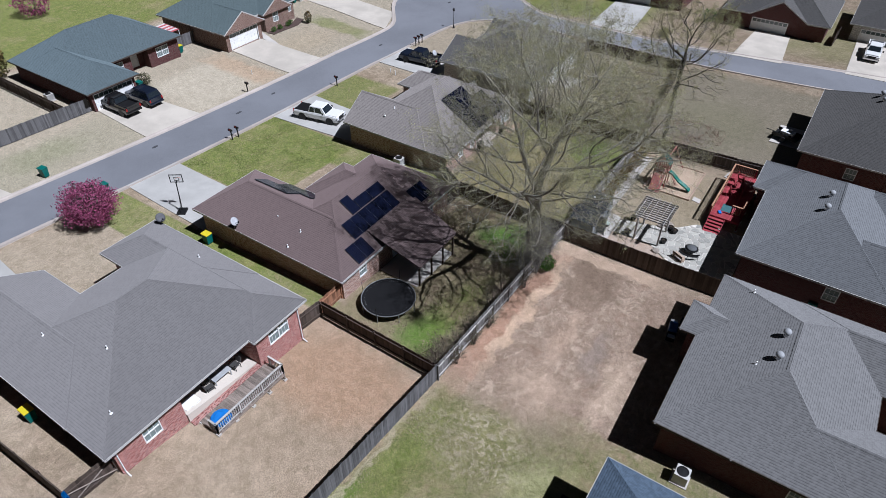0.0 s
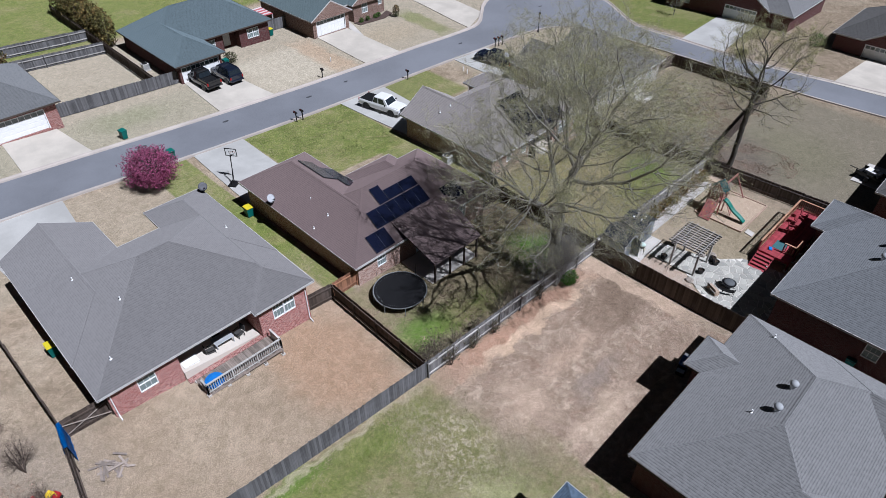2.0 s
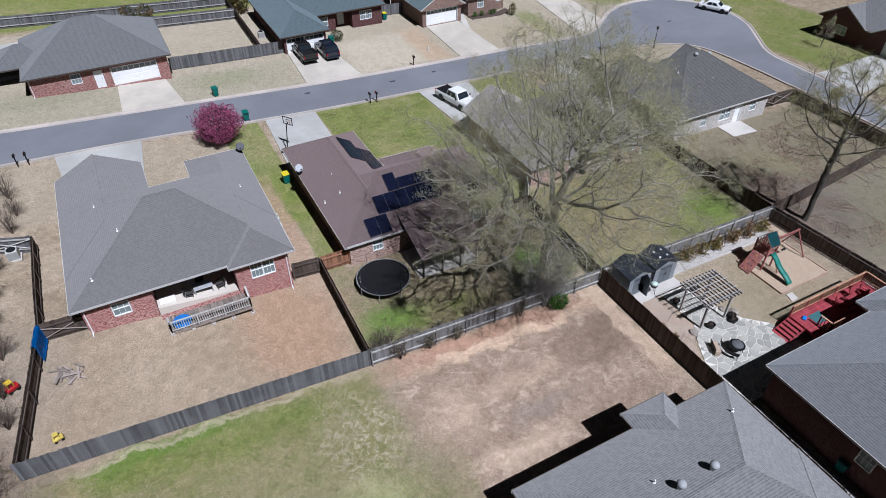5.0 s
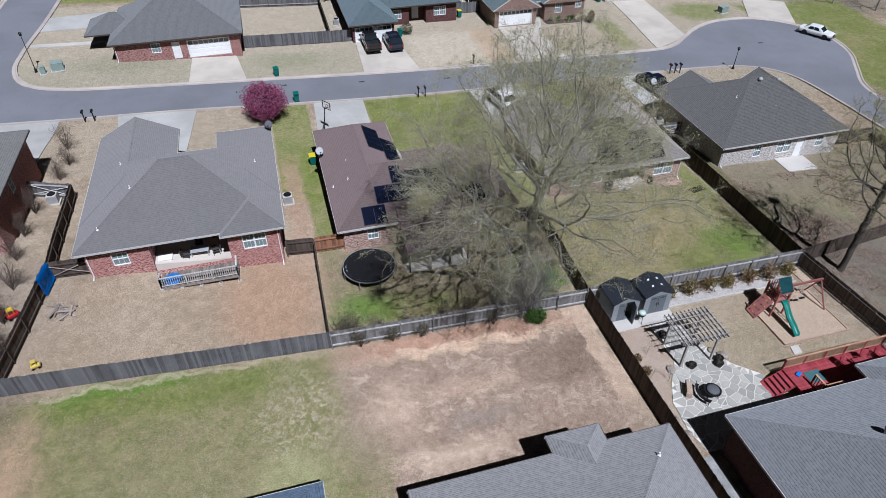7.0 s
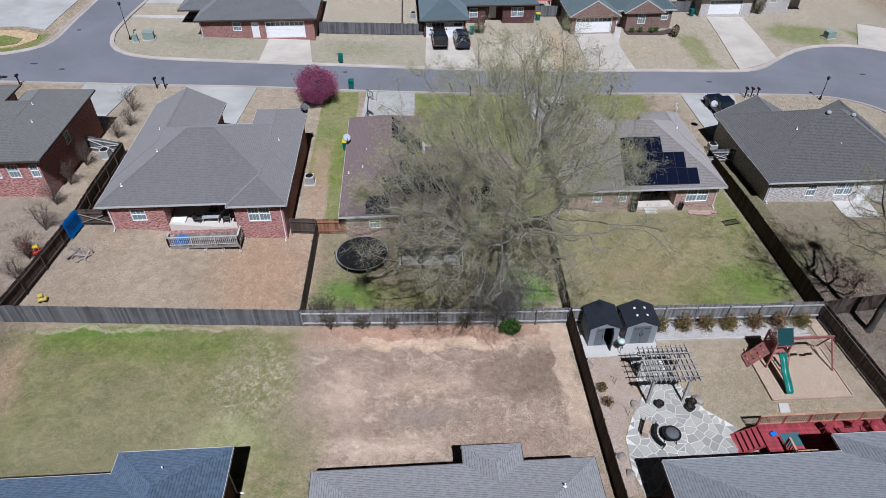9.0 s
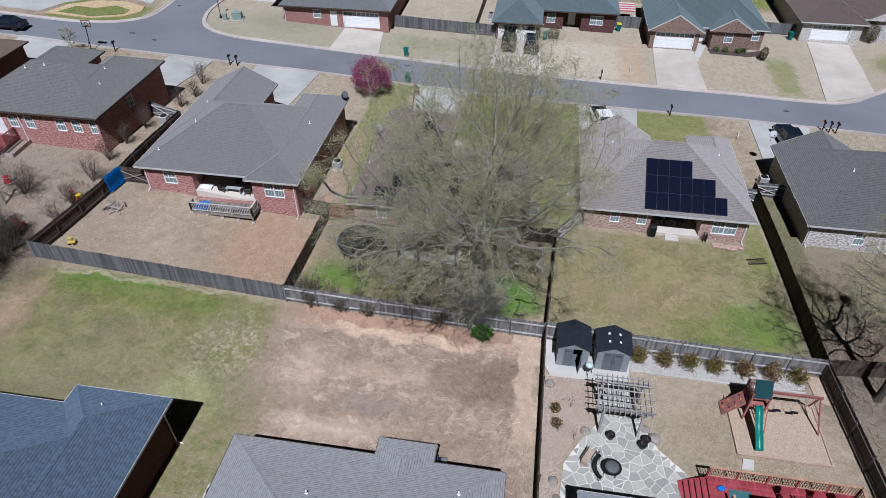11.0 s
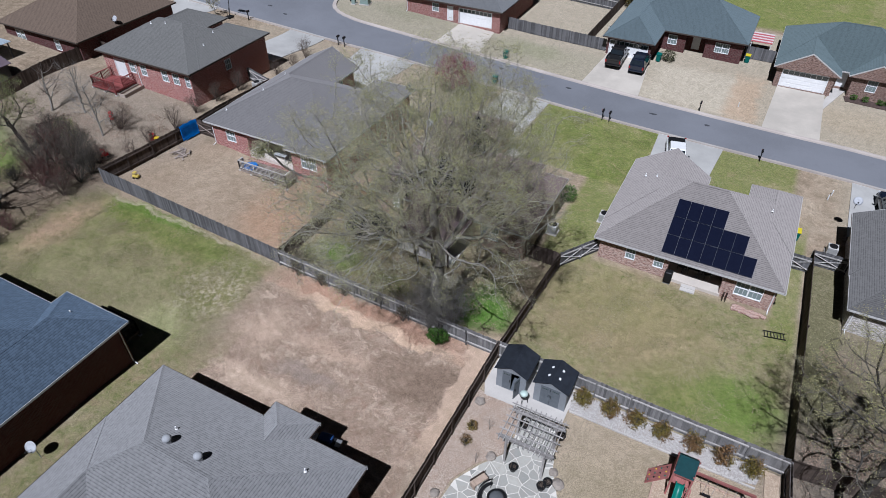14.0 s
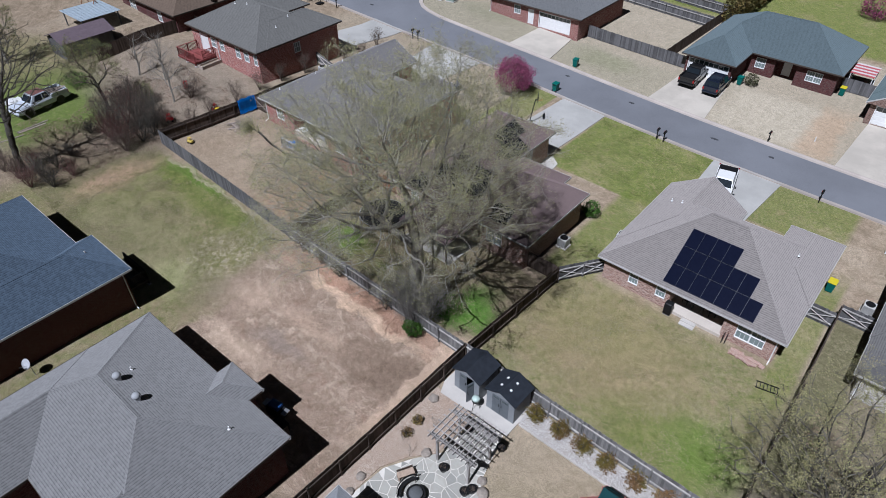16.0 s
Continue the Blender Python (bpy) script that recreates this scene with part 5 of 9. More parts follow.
def build_patio():
    base = slab("terrace", PATIO, mat_mortar, "irregular grey flagstone terrace set in pale mortar", "patio", 0.03)
    rnd = random.Random(5)
    seeds = []
    for i in range(60):
        for j in range(70):
            x, y = 42.2 + i * 0.60 + (0.30 if j % 2 else 0) + rnd.uniform(-0.38, 0.38), 1.3 + j * 0.55 + rnd.uniform(-0.34, 0.34)
            if inside(PATIO, x, y):
                seeds.append((x, y))
    for k, (x, y) in enumerate(seeds):
        cell = [(x - 0.9, y - 0.9), (x + 0.9, y - 0.9), (x + 0.9, y + 0.9), (x - 0.9, y + 0.9)]
        for u, v in seeds:
            d = math.hypot(u - x, v - y)
            if 0 < d < 2.0:
                nx, ny = (u - x) / d, (v - y) / d
                cell = clip(cell, x + nx * (d / 2 - 0.027), y + ny * (d / 2 - 0.027), nx, ny)
        if len(cell) < 3:
            continue
        trimmed = []
        for p in cell:
            k = 1.0
            while not inside(PATIO, x + (p[0] - x) * k, y + (p[1] - y) * k) and k > 0.05:
                k -= 0.05
            trimmed.append((x + (p[0] - x) * k, y + (p[1] - y) * k))
        cell = trimmed
        bm = BM()
        top = [bm.verts.new((px, py, gz(px, py) + 0.05 + rnd.uniform(0, 0.006))) for px, py in cell]
        low = [bm.verts.new((x + (px - x) * 1.02, y + (py - y) * 1.02, gz(px, py) + 0.02)) for px, py in cell]
        bm.faces.new(top)
        for i in range(len(top)):
            j = (i + 1) % len(top)
            bm.faces.new((low[i], low[j], top[j], top[i]))
        bmesh.ops.recalc_face_normals(bm, faces=bm.faces[:])
        part("flagstone", bm, mat_stone_piece, base)


def stone_piece():
    m = Mat("flagstone_piece", 0.85, 0, 0.25)
    p = m.place()
    r = m.random()
    col = m.mix(r, (0.26, 0.26, 0.235), (0.44, 0.425, 0.375))
    col = m.mix(m.ramp(m.noise(p, 2.5, 5, 0.7), 0.4, 0.75, 0, 0.55), col, (0.31, 0.275, 0.235))
    col = m.mix(m.ramp(m.noise(p, 18, 3), 0.5, 0.8, 0, 0.4), col, (0.42, 0.41, 0.39))
    m.bump(m.noise(p, 9, 5), 0.4, 0.012)
    return m.done(col)


mat_stone_piece = stone_piece()
build_patio()


def rock(x, y, r, squash=0.6, seed=1, label="rough tan garden boulder beside the terrace"):
    bm = BM()
    bmesh.ops.create_icosphere(bm, subdivisions=2, radius=r)
    for v in bm.verts:
        v.co *= 1 + 0.28 * noise.noise(v.co * (1.6 / r) + Vector((seed * 3.1, seed, 0)))
        v.co.z *= squash
    return solo("boulder", bm, mat_boulder, label, "rock", "garden boulders", at=pose(x, y, gz(x, y) + r * squash * 0.55, 0, 0, seed * 40))


for i, (x, y, r) in enumerate(((48.1, 7.9, 0.38), (47.6, 8.5, 0.28), (43.9, 7.7, 0.33), (42.0, 4.0, 0.3), (42.2, 2.9, 0.28), (41.6, 11.0, 0.35), (59.3, 5.3, 0.4), (59.7, 4.4, 0.35), (59.2, 4.0, 0.3))):
    rock(x, y, r, 0.6, i + 1)


def planter(x, y, r=0.27):
    t = thing("planter", "dark round planter with dry plants on the terrace", "planter", (x, y, gz(x, y) + 0.05), group="planters")
    part("pot", lathe(BM(), [(r * 0.7, 0), (r, 0.32), (r * 1.06, 0.36), (r * 0.92, 0.36), (r * 0.86, 0.26)], 16), mat_black, t, smooth=False)
    bm = BM()
    rnd = random.Random(int(x * 10))
    for _ in range(26):
        a, b = rnd.uniform(0, 6.3), rnd.uniform(0, r * 0.7)
        p = Vector((b * math.cos(a), b * math.sin(a), 0.25))
        tube(bm, p, p + Vector((rnd.uniform(-0.15, 0.15), rnd.uniform(-0.15, 0.15), rnd.uniform(0.12, 0.35))), 0.012, 0.003, 4, False)
    part("plant", bm, mat_twig, t)


mat_twig = plain("dry_twig", (0.17, 0.13, 0.10), 0.9, vary=0.25)
for x, y in ((45.4, 7.55), (47.55, 7.6), (47.2, 10.9), (44.9, 10.6), (47.3, 7.2)):
    planter(x, y)


# ---- the two resin garden sheds ----
mat_shed_wall = plain("grey_resin", (0.225, 0.24, 0.255), 0.6, vary=0.06)
mat_shed_door = plain("dark_grey_resin", (0.115, 0.13, 0.145), 0.55, vary=0.1)
mat_shed_roof = plain("charcoal_shed_roof", (0.022, 0.026, 0.034), 0.6, vary=0.2)


def shed(x, y, w, d, open_doors=False, skylights=False):
    z = gz(x + w / 2, y + d / 2) + 0.08
    t = thing("garden_shed", "grey resin garden shed with charcoal gabled roof" + (", one door open" if open_doors else " and skylights"), "shed", (x, y, z), group="garden sheds")
    h, rise = 1.85, 0.5
    part("side_wall", box(BM(), 0, 0.05, 0, 0.06, d, h), mat_shed_wall, t)
    part("side_wall", box(BM(), w - 0.06, 0.05, 0, w, d, h), mat_shed_wall, t)
    part("back_wall", box(BM(), 0.06, d - 0.06, 0, w - 0.06, d, h), mat_shed_wall, t)
    part("floor", box(BM(), 0.06, 0.06, 0, w - 0.06, d - 0.06, 0.04), mat_shed_door, t)
    fr = BM()
    clean_wall(fr, (0, 0), (w, 0), 0, h, [(w * 0.2, w * 0.6, 0.03, 1.72)], 0.06)
    part("front_wall", fr, mat_shed_wall, t)
    for y0, y1 in ((-0.0, 0.06), (d - 0.06, d)):
        g = BM()
        vs = [g.verts.new(p) for p in ((0, y0, h), (w, y0, h), (w / 2, y0, h + rise), (0, y1, h), (w, y1, h), (w / 2, y1, h + rise))]
        for f in ((0, 1, 2), (5, 4, 3), (0, 3, 4, 1), (1, 4, 5, 2), (2, 5, 3, 0)):
            g.faces.new([vs[i] for i in f])
        bmesh.ops.recalc_face_normals(g, faces=g.faces[:])
        part("gable", g, mat_shed_wall, t)
    for s in (-1, 1):
        rf = BM()
        o, th = 0.14, 0.05
        xe = w / 2 + s * (w / 2 + o)
        ze = h - rise * o / (w / 2)
        pts = [(w / 2, -o, h + rise + 0.02), (w / 2, d + o, h + rise + 0.02), (xe, d + o, ze + 0.02), (xe, -o, ze + 0.02)]
        vs = [rf.verts.new(p) for p in pts] + [rf.verts.new((p[0], p[1], p[2] + th)) for p in pts]
        for f in ((0, 1, 2, 3), (7, 6, 5, 4), (0, 4, 5, 1), (1, 5, 6, 2), (2, 6, 7, 3), (3, 7, 4, 0)):
            rf.faces.new([vs[i] for i in f])
        bmesh.ops.recalc_face_normals(rf, faces=rf.faces[:])
        r = part("roof_panel", rf, mat_shed_roof, t)
        if skylights:
            for yy in (d * 0.3, d * 0.68):
                k = 0.32
                sx = w / 2 + s * (w / 2) * k
                part("skylight", box(BM(), -0.07, -0.07, 0, 0.07, 0.07, 0.05, Matrix.Translation((sx, yy, h + rise * (1 - k) + 0.075)) @ Matrix.Rotation(s * math.atan2(rise, w / 2), 4, "Y")), mat_white, r)
    dw = w * 0.3
    for s, ang in ((0, 0), (1, 75 if open_doors else 0)):
        hinge = Vector((w * 0.2 if s == 0 else w * 0.8, -0.0, 0.03))
        m = Matrix.Translation(hinge) @ Matrix.Rotation(radians(ang), 4, "Z")
        sgn = 1 if s == 0 else -1
        door = part("door", box(BM(), min(0, sgn * (dw - 0.01)), 0.0, 0, max(0, sgn * (dw - 0.01)), 0.045, 1.7, m), mat_shed_door, t)
        for j in range(4):
            xx = sgn * (0.1 + j * (dw - 0.2) / 4)
            part("pane", box(BM(), min(xx, xx + sgn * 0.08), -0.01, 1.42, max(xx, xx + sgn * 0.08), -0.001, 1.55, m), mat_glass, door)
        part("handle", box(BM(), sgn * (dw - 0.09) - 0.015, -0.05, 0.8, sgn * (dw - 0.09) + 0.015, -0.001, 1.0, m), mat_black, door)
    return t


shed(41.95, 12.75, 2.05, 2.0, open_doors=True)
shed(44.55, 12.85, 2.15, 1.85, skylights=True)
grill = thing("barbecue_grill", "dark kettle barbecue with pale lid by the shed", "grill", (44.1, 12.3, gz(44.1, 12.3) + 0.07))
part("bowl", lathe(BM(), [(0.05, 0.55), (0.22, 0.62), (0.29, 0.8), (0.29, 0.85), (0.05, 0.86)], 16), mat_black, grill, smooth=True)
part("lid", lathe(BM(), [(0.29, 0.87), (0.24, 1.0), (0.1, 1.07), (0.02, 1.08)], 16), plain("pale_green_enamel", (0.45, 0.55, 0.50), 0.4), grill, smooth=True)
for a in (0.4, 2.5, 4.6):
    part("leg", tube(BM(), (0.2 * math.cos(a), 0.2 * math.sin(a), 0.65), (0.28 * math.cos(a), 0.28 * math.sin(a), 0.0), 0.02), mat_black, grill)


# ---- pergola ----
def pergola(x0, y0, x1, y1):
    t = thing("pergola", "weathered grey timber pergola over the terrace", "pergola", (0, 0, 0))
    top = 1.9
    for x in (x0 + 0.5, x1 - 0.5):
        for y in (y0 + 0.25, y1 - 0.3):
            z = gz(x, y)
            part("post", box(BM(), x - 0.07, y - 0.07, z, x + 0.07, y + 0.07, top), mat_pergola, t)
            m = Matrix.Translation((x, y, top - 0.5))
            for s in (-1, 1):
                part("brace", box(BM(), -0.04, -0.04, 0, 0.04, 0.04, 0.62, m @ Matrix.Rotation(s * radians(45), 4, "Y")), mat_pergola, t)
    for y in (y0 + 0.17, y0 + 0.33, y1 - 0.38, y1 - 0.22):
        part("beam", box(BM(), x0, y - 0.02, top - 0.19, x1, y + 0.02, top), mat_pergola, t)
    n = 11
    for k in range(n):
        x = x0 + 0.12 + (x1 - x0 - 0.24) * k / (n - 1)
        part("rafter", box(BM(), x - 0.022, y0 - 0.15, top + 0.002, x + 0.022, y1 + 0.15, top + 0.14), mat_pergola, t)
    for k in range(6):
        y = y0 + 0.1 + (y1 - y0 - 0.2) * k / 5
        part("lath", box(BM(), x0 - 0.1, y - 0.03, top + 0.143, x1 + 0.1, y + 0.03, top + 0.19), mat_pergola, t)


pergola(44.2, 7.6, 47.55, 10.2)


# ---- fire pit and seats ----
fp = thing("fire_pit", "round black steel fire pit on legs", "fire pit", (45.35, 5.2, gz(45.35, 5.2) + 0.05))
part("bowl", lathe(BM(), [(0.1, 0.2), (0.38, 0.32), (0.48, 0.48), (0.56, 0.49), (0.56, 0.52), (0.46, 0.52), (0.36, 0.38), (0.05, 0.28)], 24), mat_black, fp)
for k in range(4):
    a = k * math.pi / 2 + 0.5
    part("leg", tube(BM(), (0.4 * math.cos(a), 0.4 * math.sin(a), 0.4), (0.5 * math.cos(a), 0.5 * math.sin(a), 0), 0.025), mat_black, fp)
part("mesh_lid", lathe(BM(), [(0.45, 0.525), (0.38, 0.62), (0.2, 0.69), (0.02, 0.71)], 24), plain("spark_screen_mesh", (0.10, 0.105, 0.11), 0.8), fp, "grey mesh spark screen", smooth=True)
bench = thing("curved_bench", "black curved metal bench round the fire pit", "bench", (45.35, 5.2, gz(45.35, 5.2) + 0.05))
seat = BM()
back = BM()
arc = [radians(a) for a in range(130, 231, 10)]
for bm_, r0_, r1_, z0_, z1_ in ((seat, 0.88, 1.08, 0.40, 0.43), (back, 1.08, 1.10, 0.58, 0.72)):
    rows_ = [[bm_.verts.new((r * math.cos(a), r * math.sin(a), z)) for r, z in ((r0_, z0_), (r1_, z0_), (r1_, z1_), (r0_, z1_))] for a in arc]
    for r, s in zip(rows_, rows_[1:]):
        for k in range(4):
            bm_.faces.new((r[k], r[(k + 1) % 4], s[(k + 1) % 4], s[k]))
    bm_.faces.new(rows_[0])
    bm_.faces.new(rows_[-1][::-1])
    bmesh.ops.recalc_face_normals(bm_, faces=bm_.faces[:])
part("seat", seat, mat_black, bench)
part("backrest", back, mat_black, bench)
for a in (134, 180, 226):
    for r in (0.92, 1.09):
        part("leg", tube(BM(), (r * math.cos(radians(a)), r * math.sin(radians(a)), 0), (r * math.cos(radians(a)), r * math.sin(radians(a)), 0.42 if r < 1 else 0.7), 0.016), mat_black, bench)
mat_bench_wood = timber("faded_bench_wood", (0.36, 0.275, 0.21), vary=0.15)
chest = thing("storage_bench", "brown wooden bench with dark back", "bench", (44.0, 5.8, gz(44.0, 5.8) + 0.05), 62)
part("seat", box(BM(), -0.5, -0.2, 0.36, 0.5, 0.2, 0.42), mat_bench_wood, chest)
part("backrest", box(BM(), -0.5, 0.2, 0.44, 0.5, 0.23, 0.62), mat_fence_dark, chest)
for x in (-0.48, 0.48):
    part("leg", box(BM(), x - 0.04, -0.18, 0, x + 0.04, 0.18, 0.355), mat_bench_wood, chest)


# ---- play set ----
def playset(x, y):
    z = gz(x, y) + 0.06
    green = plain("green_plastic", (0.012, 0.155, 0.118), 0.35, vary=0.08)
    tarp = plain("teal_canopy", (0.012, 0.085, 0.095), 0.6, vary=0.12)
    yellow = plain("yellow_plastic", (0.6, 0.42, 0.05), 0.5)
    t = thing("play_set", "red-stained timber play tower with green slide and swings", "play set", (x, y, z))
    for dx in (-0.52, 0.52):
        for dy in (-0.6, 0.6):
            part("post", box(BM(), dx - 0.05, dy - 0.05, 0, dx + 0.05, dy + 0.05, 2.55), mat_play_wood, t)
    for k in range(9):
        part("floor_board", box(BM(), -0.56, -0.64 + k * 0.143, 1.38, 0.56, -0.64 + k * 0.143 + 0.13, 1.42), mat_play_wood, t)
    for dy in (-0.62, 0.62):
        for h in (1.5, 2.12):
            if dy > 0 or h > 2:
                part("rail", box(BM(), -0.55, dy - 0.02, h, 0.55, dy + 0.02, h + 0.09), mat_play_wood, t)
    for dx in (-0.54, 0.54):
        for h in (1.5, 2.12):
            part("rail", box(BM(), dx - 0.02, -0.55, h, dx + 0.02, 0.55, h + 0.09), mat_play_wood, t)
        for k in range(6):
            yy = -0.48 + k * 0.19
            part("slat", box(BM(), dx - 0.035, yy - 0.03, 1.5, dx - 0.021, yy + 0.03, 2.15), mat_play_wood, t)
    for k in range(6):
        xx = -0.48 + k * 0.19
        part("slat", box(BM(), xx - 0.03, 0.64, 1.5, xx + 0.03, 0.655, 2.15), mat_play_wood, t)
    can = BM()
    pts = [(-0.53, -0.74, 2.4), (0.53, -0.74, 2.4), (0.53, 0.74, 2.4), (-0.53, 0.74, 2.4), (-0.53, 0, 3.25), (0.53, 0, 3.25)]
    vs = [can.verts.new(p) for p in pts]
    for f in ((0, 1, 5, 4), (2, 3, 4, 5)):
        can.faces.new([vs[i] for i in f])
    bmesh.ops.solidify(can, geom=can.faces[:], thickness=0.025)
    part("canopy", can, tarp, t, "teal fabric canopy")
    part("ridge_beam", box(BM(), -0.62, -0.03, 3.12, 0.62, 0.03, 3.2), mat_play_wood, t)
    for dx in (-0.56, 0.56):
        for k in range(7):
            yy = -0.54 + k * 0.18
            part("gable_slat", box(BM(), dx - 0.012, yy - 0.035, 2.3, dx + 0.012, yy + 0.035, 3.2 - 1.12 * abs(yy)), mat_play_wood, t)
        part("gable_rail", box(BM(), dx - 0.03, -0.66, 2.28, dx - 0.013, 0.66, 2.36), mat_play_wood, t)
    # wavy slide to the south
    sl = BM()
    prev = None
    for k in range(19):
        u = k / 18
        yy = -0.66 - 2.25 * u
        zz = 1.4 * (1 - u) + 0.12 * math.sin(u * 9.0) * (1 - u) + 0.14
        row = [sl.verts.new((xx, yy, zz + h)) for xx, h in ((-0.235, 0.15), (-0.2, 0.16), (-0.17, 0.02), (0.17, 0.02), (0.2, 0.16), (0.235, 0.15), (0.21, -0.03), (-0.21, -0.03))]
        if prev:
            for i in range(8):
                sl.faces.new((prev[i], prev[(i + 1) % 8], row[(i + 1) % 8], row[i]))
        else:
            sl.faces.new(row)
        prev = row
    sl.faces.new(prev[::-1])
    bmesh.ops.recalc_face_normals(sl, faces=sl.faces[:])
    part("slide", sl, green, t, "wavy green plastic slide", smooth=True)
    # climbing wall to the west and ladder
    wall_m = Matrix.Translation((-0.66, 0, 1.4)) @ Matrix.Rotation(radians(-52), 4, "Y")
    w = part("climbing_wall", box(BM(), -1.75, -0.5, -0.03, 0, 0.5, 0.03, wall_m), mat_play_wood, t, "sloped climbing wall")
    rnd = random.Random(4)
    for i in range(4):
        for j in range(3):
            m = wall_m @ Matrix.Translation((-0.25 - 0.42 * i, -0.3 + 0.3 * j + rnd.uniform(-0.06, 0.06), 0.05))
            bm = BM()
            bmesh.ops.create_icosphere(bm, subdivisions=1, radius=0.055, matrix=m)
            part("hold", bm, (green, yellow, mat_black)[(i + j) % 3], w)
    for s in (0.35, 0.62):
        part("ladder_side", tube(BM(), (s, -0.64, 1.4), (s, -1.5, 0), 0.035), mat_play_wood, t)
    for k in range(4):
        u = (k + 0.7) / 4.5
        part("rung", tube(BM(), (0.35, -1.5 + 0.86 * u, 1.4 * u), (0.62, -1.5 + 0.86 * u, 1.4 * u), 0.025), mat_play_wood, t)
    # swing beam and A-frame
    part("swing_beam", box(BM(), 0.6, -0.06, 2.12, 3.75, 0.06, 2.28), mat_play_wood, t)
    for s in (-1, 1):
        part("frame_leg", tube(BM(), (3.6, 0, 2.2), (3.95, s * 1.1, -0.05), 0.055, n=6), mat_play_wood, t)
    part("frame_brace", tube(BM(), (3.78, -0.55, 1.05), (3.78, 0.55, 1.05), 0.04, n=6), mat_play_wood, t)
    for i, xx in enumerate((1.55, 2.6)):
        sw = part("swing", box(BM(), xx - 0.24, -0.09, 0.5, xx + 0.24, 0.09, 0.53), mat_black, t, "black belt swing")
        for e in (-0.23, 0.23):
            part("chain", tube(BM(), (xx + e, 0, 0.52), (xx + e, 0, 2.13), 0.012, n=4), mat_metal, sw)
    return t


playset(54.3, 10.95)
mat_edging = timber("pale_edging_wood", (0.42, 0.30, 0.23), vary=0.15)
edging = thing("timber_edging", "low timber edging round the play surface", "edging", (0, 0, 0))
for (ax, ay), (bx, by) in (((53.0, 12.0), (53.05, 7.7)), ((53.05, 7.7), (58.5, 7.7)), ((58.5, 7.7), (58.45, 12.0)), ((58.45, 12.0), (53.0, 12.0))):
    bm = BM()
    d = Vector((bx - ax, by - ay, 0)).normalized()
    nn = Vector((-d.y, d.x, 0)) * 0.05
    vs = []
    for px, py in ((ax, ay), (bx, by)):
        for s in (-1, 1):
            for h in (-0.05, 0.14):
                vs.append(bm.verts.new((px + s * nn.x, py + s * nn.y, gz(px, py) + h)))
    for f in ((0, 1, 3, 2), (4, 6, 7, 5), (0, 4, 5, 1), (2, 3, 7, 6), (1, 5, 7, 3), (0, 2, 6, 4)):
        bm.faces.new([vs[i] for i in f])
    bmesh.ops.recalc_face_normals(bm, faces=bm.faces[:])
    part("board", bm, mat_edging, edging)
for x in range(12):
    xx = 47.0 + x * 0.95
    solo("edging_stone", bevelled(box(BM(), -0.46, -0.05, -0.03, 0.46, 0.05, 0.11), 0.015, 1), mat_concrete, "pale edging stone along the gravel bed", "edging", "edging stones", at=pose(xx + 0.45, 13.1, gz(xx, 13.1), 0, 0, 0))


# ---- decks ----
def deck(label, x0, y0, x1, y1, z, board_mat, rail_mat, along="y", rails=(), rail_h=0.95, post_mat=None, skip=()):
    """A timber deck: joist skirt, boards, posts, and railings along given edges."""
    t = thing("deck", label, "deck", (0, 0, 0))
    w = 0.14
    if along == "y":
        n = int((x1 - x0) / w)
        for k in range(n):
            part("board", box(BM(), x0 + k * w + 0.004, y0, z - 0.035, x0 + (k + 1) * w - 0.004, y1, z), board_mat, t)
    else:
        n = int((y1 - y0) / w)
        for k in range(n):
            part("board", box(BM(), x0, y0 + k * w + 0.004, z - 0.035, x1, y0 + (k + 1) * w - 0.004, z), board_mat, t)
    for a, b in (((x0, y0), (x1, y0 + 0.04)), ((x0, y1 - 0.04), (x1, y1)), ((x0, y0 + 0.05), (x0 + 0.04, y1 - 0.05)), ((x1 - 0.04, y0 + 0.05), (x1, y1 - 0.05))):
        part("joist", box(BM(), a[0], a[1], z - 0.22, b[0], b[1], z - 0.038), board_mat, t)
    nx = max(2, round((x1 - x0) / 1.5) + 1)
    for i in range(nx):
        for y in (y0 + 0.06, y1 - 0.06):
            x = x0 + 0.06 + (x1 - x0 - 0.12) * i / (nx - 1)
            g = gz(x, y)
            part("footing", box(BM(), x - 0.12, y - 0.12, g - 0.05, x + 0.12, y + 0.12, g + 0.1), mat_concrete, t)
            part("support", box(BM(), x - 0.05, y - 0.05, g + 0.1, x + 0.05, y + 0.05, z - 0.04), board_mat, t)
    for (ax, ay), (bx, by) in rails:
        d = Vector((bx - ax, by - ay, 0))
        L = d.length
        m = Matrix.Translation((ax, ay, z)) @ Matrix.Rotation(math.atan2(d.y, d.x), 4, "Z")
        n = max(1, round(L / 1.6))
        for k in range(n + 1):
            s = L * k / n
            part("rail_post", box(BM(), s - 0.045, -0.045, 0, s + 0.045, 0.045, rail_h + 0.04, m), post_mat or rail_mat, t)
        part("top_rail", box(BM(), -0.04, -0.065, rail_h, L + 0.04, 0.065, rail_h + 0.045, m), rail_mat, t)
        part("bottom_rail", box(BM(), 0, -0.03, 0.1, L, 0.03, 0.15, m), rail_mat, t)
        q = int(L / 0.15)
        for k in range(1, q):
            s = L * k / q
            part("baluster", box(BM(), s - 0.02, -0.02, 0.15, s + 0.02, 0.02, rail_h, m), rail_mat, t)
    return t


